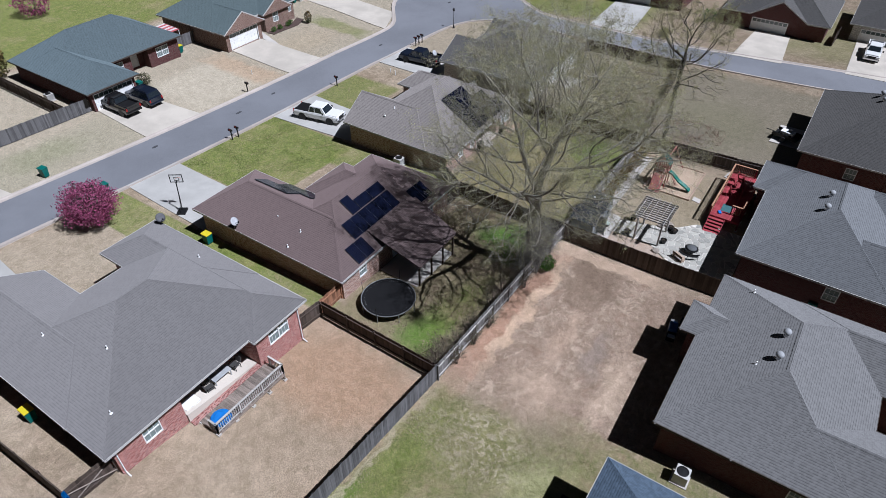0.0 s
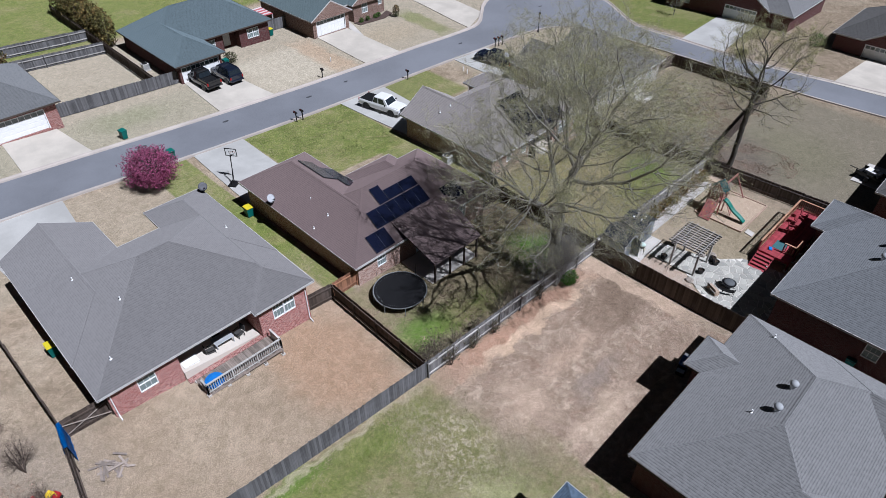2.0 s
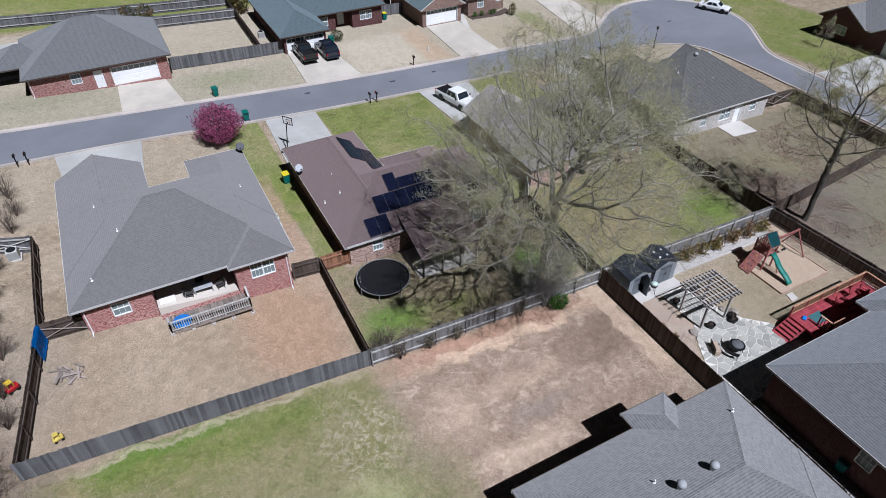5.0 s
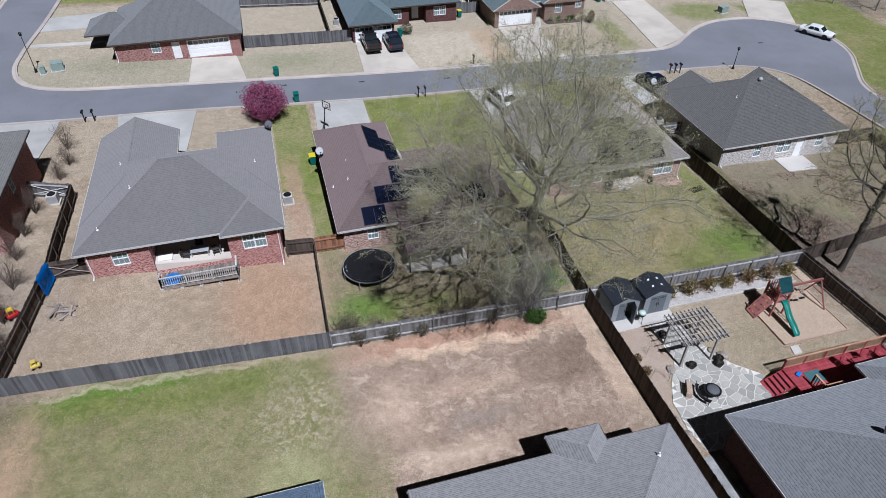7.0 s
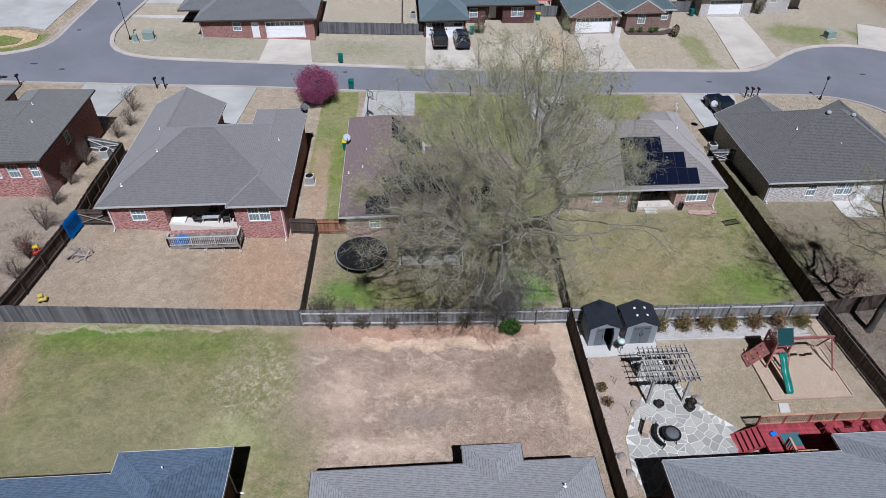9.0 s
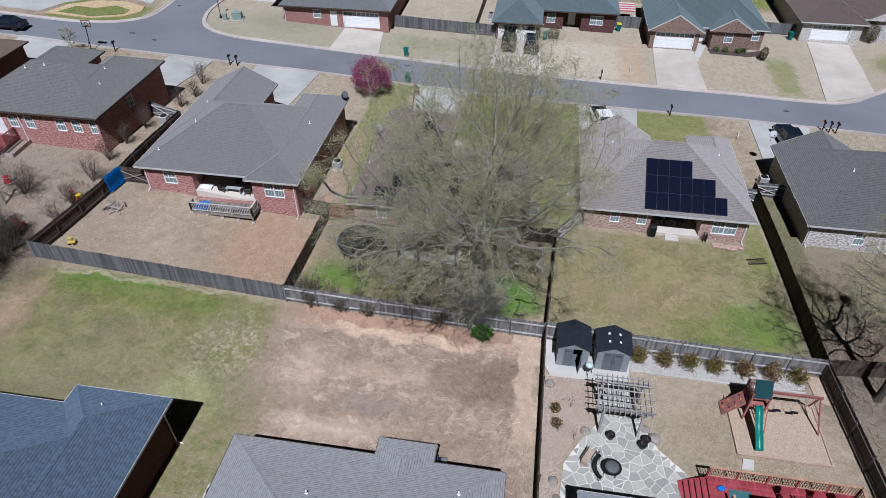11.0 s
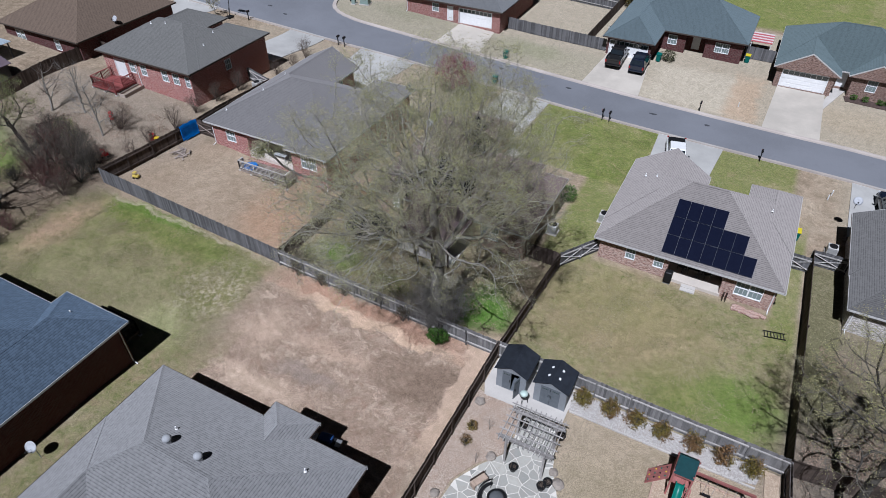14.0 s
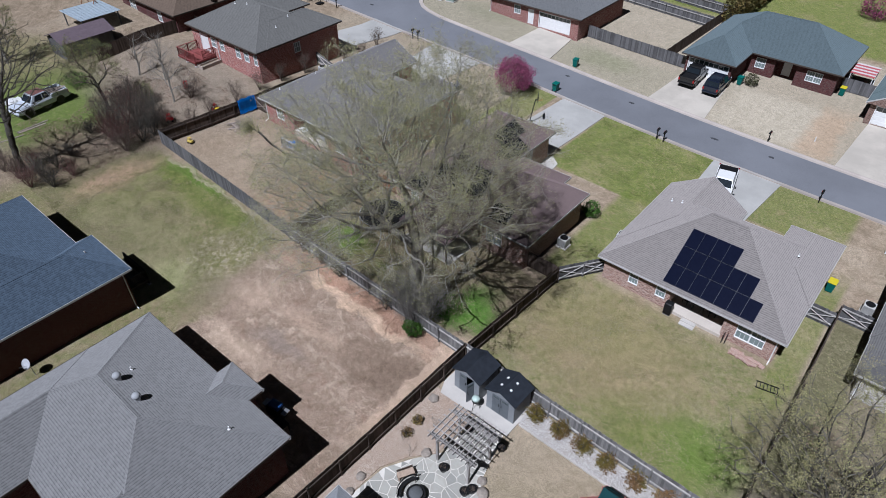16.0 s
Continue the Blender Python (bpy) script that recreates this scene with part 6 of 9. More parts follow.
def steps(label, x, y, z_top, n, rise, going, width, turn, mat):
    t = thing("steps", label, "steps", (x, y, 0), turn)
    for k in range(n):
        z = z_top - rise * (k + 1)
        part("tread", box(BM(), k * going, -width / 2, z - 0.04, (k + 1) * going + 0.02, width / 2, z), mat, t)
        part("riser", box(BM(), k * going, -width / 2 + 0.02, z - rise, k * going + 0.025, width / 2 - 0.02, z - 0.042), mat, t)
    for s in (-1, 1):
        bm = BM()
        L = n * going
        y0 = s * (width / 2 - 0.03)
        vs = [bm.verts.new((px, y0 + q, pz)) for q in (-0.02, 0.02) for px, pz in ((0, z_top - 0.25), (L, z_top - n * rise - 0.2), (L, z_top - n * rise + 0.02), (0, z_top - 0.05))]
        for f in ((0, 1, 2, 3), (7, 6, 5, 4), (0, 4, 5, 1), (1, 5, 6, 2), (2, 6, 7, 3), (3, 7, 4, 0)):
            bm.faces.new([vs[i] for i in f])
        bmesh.ops.recalc_face_normals(bm, faces=bm.faces[:])
        part("stringer", bm, mat, t)
    return t


deck("weathered timber deck with bleached baluster railing behind the house", 10.75, 23.25, 16.3, 24.9, 1.18, mat_deck_grey, mat_deck_white, "y",
     rails=[((10.8, 23.3), (16.25, 23.3)), ((16.25, 23.3), (16.25, 24.5)), ((10.8, 23.3), (10.8, 23.9))], rail_h=0.85)
steps("grey wooden steps at the side of the deck", 10.75, 24.4, 1.18, 2, 0.17, 0.28, 0.95, 180, mat_deck_grey)
solo("brick_sill", box(BM(), 10.4, 24.92, 0.5, 15.88, 25.34, 1.19), brick_plum, "brick edge between porch and deck", "wall", kind="structure")
solo("pool_cover", lathe(BM(), [(0.62, 0.0), (0.66, 0.1), (0.6, 0.2), (0.35, 0.24), (0.05, 0.2)], 22), plain("blue_plastic", (0.02, 0.16, 0.50), 0.4), "round blue plastic paddling pool on the deck", "paddling pool", at=pose(11.6, 23.95, 1.185))
deck("red-stained timber deck with cedar railing behind the house", 50.6, 2.75, 58.7, 5.35, 0.15, mat_deck_red, mat_deck_tan, "x",
     rails=[((50.6, 5.3), (58.65, 5.3)), ((58.65, 5.3), (58.65, 3.3)), ((51.6, 2.85), (51.6, 3.75)), ((51.6, 2.85), (52.9, 2.85))], rail_h=0.9, post_mat=mat_deck_red)
steps("red-stained wooden steps up to the deck", 50.6, 4.6, 0.15, 5, 0.17, 0.28, 1.4, 180, mat_deck_red)
deck("red-stained timber deck with rails behind the brick house", -12.5, 26.6, -8.9, 29.4, 3.08, mat_deck_old_red, mat_deck_old_red, "x",
     rails=[((-12.4, 26.7), (-9.0, 26.7)), ((-12.4, 26.7), (-12.4, 29.3)), ((-9.0, 27.8), (-9.0, 29.3))], rail_h=0.95)


# ---- porch furniture ----
def patio_chair(x, y, z, turn, mat, label, group="patio chairs"):
    t = thing("patio_chair", label, "chair", (x, y, z), turn, group)
    part("seat", bevelled(box(BM(), -0.26, -0.26, 0.38, 0.26, 0.26, 0.46), 0.02, 1), mat, t)
    part("backrest", box(BM(), -0.26, 0.22, 0.48, 0.26, 0.28, 0.95, Matrix.Rotation(radians(-8), 4, "X")), mat, t)
    for s in (-0.25, 0.25):
        part("armrest", box(BM(), s - 0.03, -0.25, 0.62, s + 0.03, 0.22, 0.66), mat, t)
        for yy in (-0.23, 0.23):
            part("leg", box(BM(), s - 0.02, yy - 0.02, 0, s + 0.02, yy + 0.02, 0.38), mat, t)
    return t


def patio_table(x, y, z, w, d, mat, label):
    t = thing("patio_table", label, "table", (x, y, z))
    part("tabletop", bevelled(box(BM(), -w / 2, -d / 2, 0.68, w / 2, d / 2, 0.73), 0.015, 1), mat, t)
    for sx in (-1, 1):
        for sy in (-1, 1):
            part("leg", box(BM(), sx * (w / 2 - 0.08) - 0.03, sy * (d / 2 - 0.08) - 0.03, 0, sx * (w / 2 - 0.08) + 0.03, sy * (d / 2 - 0.08) + 0.03, 0.68), mat, t)


mat_grey_table = plain("grey_table_top", (0.36, 0.37, 0.38), 0.5)
mat_wicker = plain("dark_wicker", (0.05, 0.047, 0.045), 0.8)
PZ = 1.27
patio_table(13.6, 26.2, PZ, 1.35, 0.85, mat_grey_table, "grey rectangular table on the covered porch")
patio_chair(12.6, 26.0, PZ, 80, mat_wicker, "dark wicker chair on the covered porch")
patio_chair(14.75, 26.1, PZ, -80, mat_wicker, "dark wicker chair on the covered porch")
patio_chair(13.5, 27.1, PZ, 0, mat_wicker, "dark wicker chair on the covered porch")
ob = thing("storage_box", "white plastic storage box with lid on the porch", "storage box", (11.1, 26.0, PZ))
part("body", box(BM(), -0.5, -0.35, 0, 0.5, 0.35, 0.55), mat_white, ob)
part("lid", bevelled(box(BM(), -0.53, -0.38, 0.552, 0.53, 0.38, 0.63), 0.02, 1), mat_white, ob)
DZ = 0.155
for x, a in ((54.6, 20), (56.2, -15), (57.4, 10)):
    patio_chair(x, 4.3, DZ, a, mat_deck_red, "dark red metal chair on the deck")
patio_table(55.4, 4.0, DZ, 0.9, 0.7, mat_deck_red, "dark red metal table on the deck")
solo("door_mat", box(BM(), -0.6, -0.45, 0, 0.6, 0.45, 0.015), plain("teal_mat", (0.05, 0.13, 0.14), 0.9), "dark teal mat lying on the red deck", "mat", at=pose(52.3, 4.2, DZ))
solo("blue_toy", bevelled(box(BM(), -0.2, -0.13, 0, 0.2, 0.13, 0.12), 0.04, 2), plain("bright_blue_plastic", (0.02, 0.18, 0.6), 0.4), "small bright blue toy on the deck", "toy", at=pose(51.3, 4.6, DZ, 0, 0, 25))
PA4 = gz(51.5, 29.8) + 0.25
patio_table(51.4, 30.0, PA4, 0.9, 0.6, mat_wicker, "small dark table on the covered porch")
patio_chair(50.5, 30.2, PA4, 60, mat_wicker, "dark chair on the covered porch")
patio_chair(52.4, 30.2, PA4, -60, mat_wicker, "dark chair on the covered porch")
smoker = thing("covered_grill", "barbecue under a black cover beside the porch", "grill", (49.75, 28.45, gz(49.75, 28.45)))
part("cover", bevelled(box(BM(), -0.3, -0.28, 0.05, 0.3, 0.28, 1.15), 0.12, 3), mat_black, smoker, smooth=True)
part("base", box(BM(), -0.26, -0.24, 0, 0.26, 0.24, 0.06), mat_metal, smoker)
for k in range(2):
    solo("porch_step", box(BM(), -0.55, -0.17, 0, 0.55, 0.17, 0.16 - 0.07 * k), mat_concrete, "low concrete step below the porch", "step", "porch steps", at=pose(51.4, 28.5 - 0.34 * k, gz(51.4, 28.4)))
for k in range(9):
    rr = random.Random(k)
    solo("paver", bevelled(box(BM(), -0.3, -0.2, 0, 0.3, 0.2, 0.06), 0.01, 1), brick_tan, "loose pinkish paver lying by the wall", "paver", "loose pavers", at=pose(55.0 + (k % 5) * 0.5 + rr.uniform(-0.1, 0.1), 28.2 - (k // 5) * 0.35 - 0.06 * (k % 5), gz(55.5, 28) + 0.005 * k, 0, 0, rr.uniform(-25, 25)))
rack = thing("metal_rack", "rusty dark metal rack lying on the grass", "rack", (58.0, 26.4, gz(58.0, 26.4) + 0.03), 12)
for k in range(7):
    part("bar", box(BM(), -0.7 + k * 0.22, -0.3, 0, -0.66 + k * 0.22, 0.3, 0.05), mat_black, rack)
for yy in (-0.3, 0.3):
    part("side_bar", box(BM(), -0.75, yy - 0.02, 0.0, 0.75, yy + 0.02, 0.06), mat_black, rack)
folded = thing("folding_chairs", "dark folded garden chairs leaning on the wall", "chair", (54.0, 28.55, gz(54, 28.5)))
for k in range(2):
    part("frame", box(BM(), -0.02, -0.25 + 0.02 * k, 0, 0.02, 0.2, 0.85, Matrix.Translation((k * 0.22, 0, 0)) @ Matrix.Rotation(radians(10), 4, "X")), mat_black, folded)


# ---- solar panels ----
def solar_array(label, cells, origin, across, up, w=0.95, h=1.56):
    """Panels on a roof slope: origin, unit vectors across and up the slope; cells are (u, v, turned)."""
    t = thing("solar_array", label, "solar panels", (0, 0, 0), group="solar arrays")
    a, u = Vector(across).normalized(), Vector(up).normalized()
    n = a.cross(u)
    for cu, cv, turned in cells:
        pw, ph = (h, w) if turned else (w, h)
        m = Matrix((a, u, n)).transposed().to_4x4()
        m.translation = Vector(origin) + a * cu + u * cv + n * 0.12
        pan = part("panel", box(BM(), 0.006, 0.006, -0.035, pw - 0.006, ph - 0.006, 0.0, m), mat_pv_frame, t)
        part("glass", box(BM(), 0.016, 0.016, 0.001, pw - 0.016, ph - 0.016, 0.004, m), mat_pv_glass, pan)
    return t


def slope_up(p):
    return Vector((0, 1, p)).normalized()


S4 = slope_up(0.62)
solar_array("large array of dark solar panels on a taupe roof", [(0.95 * i, 1.575 * r, False) for r, n in ((0, 7), (1, 6), (2, 4)) for i in range(n)], (48.72, 28.72, 1.55 + 0.62 * 0.32), (1, 0, 0), S4)
S3 = slope_up(0.6)
solar_array("array of dark solar panels on a brown roof", [(26.25 - 26.25 + 0.95 * i, 0.08, False) for i in range(2)] + [(1.36 + 0.95 * i, 1.72, False) for i in range(6)] + [(2.87, 3.34, False), (3.86, 3.36, True), (5.45, 3.36, True)] + [(8.4, 0.6, False), (9.4, 0.6, False)],
            (26.25, 24.98, 2.3 + 0.6 * 0.08), (1, 0, 0), S3)
solar_array("array of dark solar panels on the garage roof", [(0.95 * i, 1.66, False) for i in range(4)] + [(0.95 * i - 1.25, 0.05, False) for i in range(4)], (31.1, 33.9 + 0.3, 2.3 + 0.6 * 0.1), (0, 1, 0), Vector((-1, 0, 0.6)))

# porch roof on posts behind the brown-roofed house
porch = thing("porch_roof", "lean-to porch roof with mauve-brown shingles on posts", "porch", (0, 0, 0))
bm = BM()
pts = [(28.85, 21.3, 2.02), (33.95, 21.3, 2.02), (35.0, 26.4, 3.22), (29.0, 26.4, 3.22)]
vs = [bm.verts.new(p) for p in pts] + [bm.verts.new((p[0], p[1], p[2] - 0.12)) for p in pts]
for f in ((0, 1, 2, 3), (7, 6, 5, 4), (0, 4, 5, 1), (1, 5, 6, 2), (2, 6, 7, 3), (3, 7, 4, 0)):
    bm.faces.new([vs[i] for i in f])
bmesh.ops.recalc_face_normals(bm, faces=bm.faces[:])
part("roof", bm, roof_a3, porch)
part("beam", box(BM(), 28.95, 21.45, 1.72, 33.85, 21.57, 1.9), mat_trim_white, porch)
for x in (29.05, 30.7, 32.3, 33.75):
    part("post", box(BM(), x - 0.06, 21.45, gz(x, 21.5), x + 0.06, 21.57, 1.72), mat_fence_dark, porch)


# ---- trampoline ----
tr = thing("trampoline", "round black trampoline with worn spring pad", "trampoline", (25.95, 22.15, gz(25.95, 22.15)))
R_ = 2.04
# black mat coloured blue to imitate the sky's sheen on it
part("mat", lathe(BM(), [(0.02, 0.79), (1.0, 0.795), (1.78, 0.815), (1.78, 0.825), (1.0, 0.805), (0.02, 0.80)][::-1], 40), plain("trampoline_mat_sky_sheen", (0.07, 0.115, 0.19), 0.35), tr)
part("safety_pad", lathe(BM(), [(1.80, 0.83), (R_ - 0.06, 0.835), (R_ - 0.06, 0.85), (1.80, 0.845), (1.799, 0.831)], 48), mat_black, tr)
part("rim", lathe(BM(), [(R_ - 0.02, 0.81), (R_ + 0.02, 0.81), (R_ + 0.02, 0.85), (R_ - 0.02, 0.85), (R_ - 0.021, 0.815)], 48), mat_metal, tr)
for k in range(72):
    a = 2 * math.pi * k / 72
    part("spring", tube(BM(), (1.74 * math.cos(a), 1.74 * math.sin(a), 0.82), ((R_ - 0.03) * math.cos(a), (R_ - 0.03) * math.sin(a), 0.83), 0.014, n=4, caps=False), mat_metal, tr)
for k in range(8):
    a = 2 * math.pi * (k + 0.3) / 8
    c, s = math.cos(a), math.sin(a)
    part("leg", tube(BM(), (R_ * c, R_ * s, 0.0), (R_ * c, R_ * s, 0.82), 0.03), mat_metal, tr)
    if k % 2 == 0:
        part("net_pole", tube(BM(), (R_ * 1.02 * c, R_ * 1.02 * s, 0.5), (R_ * 1.06 * c, R_ * 1.06 * s, 1.75), 0.018), mat_black, tr)


# ---- small yard things ----
def ac_unit(x, y, label="pale grey air conditioning unit on a pad", turn=0):
    z = gz(x, y)
    t = thing("air_conditioner", label, "air conditioner", (x, y, z), turn, "air conditioners")
    part("pad", box(BM(), -0.5, -0.5, -0.03, 0.5, 0.5, 0.07), mat_concrete, t)
    part("cabinet", bevelled(box(BM(), -0.4, -0.4, 0.07, 0.4, 0.4, 0.85), 0.03, 2), plain("ac_metal", (0.50, 0.49, 0.46), 0.5, vary=0.05), t)
    part("fan_grille", lathe(BM(), [(0.34, 0.852), (0.34, 0.88), (0.29, 0.89), (0.28, 0.856)], 20), mat_black, t)
    part("fan", lathe(BM(), [(0.27, 0.853), (0.1, 0.86), (0.02, 0.87)], 16), mat_black, t)
    for k in range(9):
        zz = 0.16 + k * 0.075
        part("louvre", box(BM(), -0.36, -0.412, zz, 0.36, -0.402, zz + 0.03), mat_metal, t)


for x, y in ((20.7, 33.2), (39.55, 30.0), (42.95, 33.9), (61.2, 38.9), (23.6, -0.6), (62.6, -4.0), (31.2, 76.0), (1.4, 36.9)):
    ac_unit(x, y)


mat_dish = plain("dish_grey", (0.42, 0.43, 0.45), 0.6)
mat_dish_dark = plain("dish_dark", (0.10, 0.10, 0.11), 0.6)


def dish(x, y, z, turn, tall=0.6, label="grey satellite dish on a short mast", mat=None):
    t = thing("satellite_dish", label, "satellite dish", (x, y, z), turn, "satellite dishes")
    part("mast", tube(BM(), (0, 0, -0.1), (0, 0, tall), 0.025), mat_metal, t)
    m = Matrix.Translation((0, -0.08, tall + 0.12)) @ Matrix.Rotation(radians(55), 4, "X")
    part("reflector", lathe(BM(), [(0.02, 0.0), (0.2, 0.02), (0.36, 0.075), (0.37, 0.085), (0.2, 0.035), (0.02, 0.015)], 20, m), mat or mat_dish, t, smooth=True)
    part("arm", tube(BM(), (0, -0.05, tall - 0.05), (0, -0.52, tall + 0.22), 0.015), mat_metal, t)
    part("receiver", box(BM(), -0.05, -0.58, tall + 0.18, 0.05, -0.5, tall + 0.28), mat_black, t)


dish(24.15, 36.2, 2.35, 10)
dish(61.95, 42.6, 1.45, 0)
dish(20.9, -5.3, gz(20.9, -5.3), 20, 1.1, "grey satellite dish on a ground mast")
dish(20.15, 39.4, 4.05, -10, 0.5, "dark grey aerial dish at the eave", mat_dish_dark)
dish(-18.3, 36.0, 5.45, 0)
dish(19.1, -1.4, gz(19.1, -1.4), 10, 1.3, "grey satellite dish on a ground mast")

mat_bin_green = plain("green_bin_plastic", (0.008, 0.125, 0.105), 0.45, vary=0.06)
mat_bin_yellow = plain("yellow_bin_lid", (0.60, 0.50, 0.02), 0.45, vary=0.06)


def wheelie_bin(x, y, turn=0, lid=None, label="green wheeled refuse bin with closed lid"):
    t = thing("refuse_bin", label, "refuse bin", (x, y, gz(x, y) + 0.02), turn, "refuse bins")
    bm = BM()
    b, tp = ((-0.24, -0.27), (0.24, 0.27)), ((-0.30, -0.36), (0.30, 0.36))
    vs = [bm.verts.new((px, py, z)) for (p, q), z in ((b, 0.06), (tp, 0.95)) for px, py in ((p[0], p[1]), (q[0], p[1]), (q[0], q[1]), (p[0], q[1]))]
    for f in ((3, 2, 1, 0), (4, 5, 6, 7), (0, 1, 5, 4), (1, 2, 6, 5), (2, 3, 7, 6), (3, 0, 4, 7)):
        bm.faces.new([vs[i] for i in f])
    part("body", bm, mat_bin_green, t)
    part("lid", bevelled(box(BM(), -0.32, -0.39, 0.955, 0.32, 0.40, 1.03), 0.025, 2), lid or mat_bin_green, t)
    part("handle", tube(BM(), (-0.22, 0.43, 0.93), (0.22, 0.43, 0.93), 0.02), mat_black, t)
    for s in (-1, 1):
        part("wheel", tube(BM(), (s * 0.2, 0.3, 0.11), (s * 0.27, 0.3, 0.11), 0.11, n=14), mat_black, t)


for x, y, a in ((21.7, 60.9, 8), (23.4, 53.7, 180), (39.2, 70.2, 0), (73.2, 77.6, 10), (43.6, -4.4, 90)):
    wheelie_bin(x, y, a)
for x, y in ((49.4, 75.6), (58.3, 39.6), (5.2, 33.6), (23.6, 39.6)):
    wheelie_bin(x, y, 0, mat_bin_yellow, "green wheeled recycling bin with yellow lid")


def mailbox(x, y, turn, mat=None, label="black mailbox on a post beside the kerb"):
    t = thing("mailbox", label, "mailbox", (x, y, gz(x, y) + 0.02), turn, "mailboxes")
    m = mat or mat_black
    part("post", box(BM(), -0.05, -0.05, -0.1, 0.05, 0.05, 1.05), m, t)
    bm = BM()
    prof = [(-0.1, 0), (0.1, 0), (0.1, 0.12), (0.07, 0.19), (0, 0.22), (-0.07, 0.19), (-0.1, 0.12)]
    a = [bm.verts.new((px, -0.32, 1.05 + pz)) for px, pz in prof]
    b = [bm.verts.new((px, 0.2, 1.05 + pz)) for px, pz in prof]
    bm.faces.new(a)
    bm.faces.new(b[::-1])
    for i in range(7):
        bm.faces.new((a[i], b[i], b[(i + 1) % 7], a[(i + 1) % 7]))
    bmesh.ops.recalc_face_normals(bm, faces=bm.faces[:])
    box_ = part("box", bm, m, t)
    part("flag", box(BM(), 0.102, -0.15, 1.15, 0.112, 0.0, 1.3), plain("red_flag", (0.4, 0.03, 0.02), 0.5), box_)
    part("bracket", tube(BM(), (0, 0, 0.75), (0, -0.22, 1.04), 0.025), m, t)


for x, y, a in ((37.3, 52.05, 180), (38.1, 52.0, 180), (54.0, 51.8, 180), (1.6, 52.4, 180), (2.5, 52.45, 180), (70.3, 51.4, 180), (71.0, 51.35, 180), (71.7, 51.3, 180), (46.5, 59.6, 0), (85.6, 17.5, 90), (-13.0, 52.1, 180)):
    mailbox(x, y, a)


def clear_plastic():
    m = bpy.data.materials.new("clear_plastic")
    m.use_nodes = True
    b = m.node_tree.nodes["Principled BSDF"]
    b.inputs["Base Color"].default_value = (0.92, 0.93, 0.94, 1)
    b.inputs["Roughness"].default_value = 0.03
    b.inputs["IOR"].default_value = 1.05
    b.inputs["Transmission Weight"].default_value = 1.0
    return m


mat_clear = clear_plastic()


def hoop(x, y, turn):
    t = thing("basketball_hoop", "portable basketball hoop with black backboard frame", "basketball hoop", (x, y, gz(x, y) + 0.06), turn)
    part("base", bevelled(box(BM(), -0.4, -0.9, 0, 0.4, 0.1, 0.18), 0.06, 2), mat_black, t)
    part("pole", tube(BM(), (0, -0.3, 0.1), (0, 0.15, 2.9), 0.05), mat_black, t)
    part("brace", tube(BM(), (0, -0.8, 0.15), (0, -0.1, 1.4), 0.03), mat_black, t)
    bb = part("backboard", box(BM(), -0.56, 0.385, 2.75, 0.56, 0.395, 3.5), mat_clear, t, "clear plastic backboard")
    fr = BM()
    clean_wall(fr, (-0.58, 0.36), (0.58, 0.36), 2.72, 3.53, [(0.06, 1.04, 2.78, 0.69)], 0.05)
    part("frame", fr, mat_black, bb)
    fr = BM()
    clean_wall(fr, (-0.22, 0.405), (0.22, 0.405), 2.88, 3.25, [(0.04, 0.36, 2.92, 0.29)], 0.01)
    part("target_mark", fr, mat_black, bb)
    part("arm", box(BM(), -0.05, 0.1, 2.8, 0.05, 0.38, 2.9), mat_black, t)
    ring = BM()
    for k in range(16):
        a, b = 2 * math.pi * k / 16, 2 * math.pi * (k + 1) / 16
        tube(ring, (0.23 * math.cos(a), 0.65 + 0.23 * math.sin(a), 2.88), (0.23 * math.cos(b), 0.65 + 0.23 * math.sin(b), 2.88), 0.012, n=5)
    part("rim", ring, plain("orange_rim", (0.5, 0.1, 0.02), 0.5), t)


hoop(25.7, 45.5, -55)
hoop(-15.6, 51.6, 0)


def street_lamp(x, y, tall=4.3):
    t = thing("street_lamp", "black post-top street lamp by the kerb", "street lamp", (x, y, gz(x, y)), group="street lamps")
    part("base", lathe(BM(), [(0.16, 0), (0.16, 0.1), (0.09, 0.4), (0.07, 0.5)], 12), mat_black, t)
    part("pole", tube(BM(), (0, 0, 0.4), (0, 0, tall), 0.05, 0.035), mat_black, t)
    part("lantern", lathe(BM(), [(0.05, tall), (0.13, tall + 0.06), (0.18, tall + 0.3), (0.2, tall + 0.32), (0.08, tall + 0.44), (0.02, tall + 0.48)], 12), mat_black, t)


street_lamp(-5.3, 65.6)
street_lamp(79.5, 51.0, 2.5)


def utility_box(x, y, w, d, h, mat, label):
    t = thing("utility_box", label, "utility box", (x, y, gz(x, y)), 10)
    part("pad", box(BM(), -w / 2 - 0.12, -d / 2 - 0.12, -0.02, w / 2 + 0.12, d / 2 + 0.12, 0.08), mat_concrete, t)
    part("cabinet", bevelled(box(BM(), -w / 2, -d / 2, 0.08, w / 2, d / 2, h), 0.04, 2), mat, t)
    part("lid", bevelled(box(BM(), -w / 2 - 0.02, -d / 2 - 0.02, h + 0.002, w / 2 + 0.02, d / 2 + 0.02, h + 0.06), 0.02, 1), mat, t)


mat_util = plain("pale_green_cabinet", (0.25, 0.32, 0.29), 0.5)
utility_box(-4.4, 65.0, 0.55, 0.5, 0.9, mat_util, "pale green telephone pedestal near the corner")
utility_box(-3.0, 65.9, 1.3, 1.0, 0.95, mat_util, "grey-green transformer cabinet near the corner")
utility_box(90.6, 69.6, 1.3, 1.0, 0.95, mat_util, "grey-green transformer cabinet on the lawn")

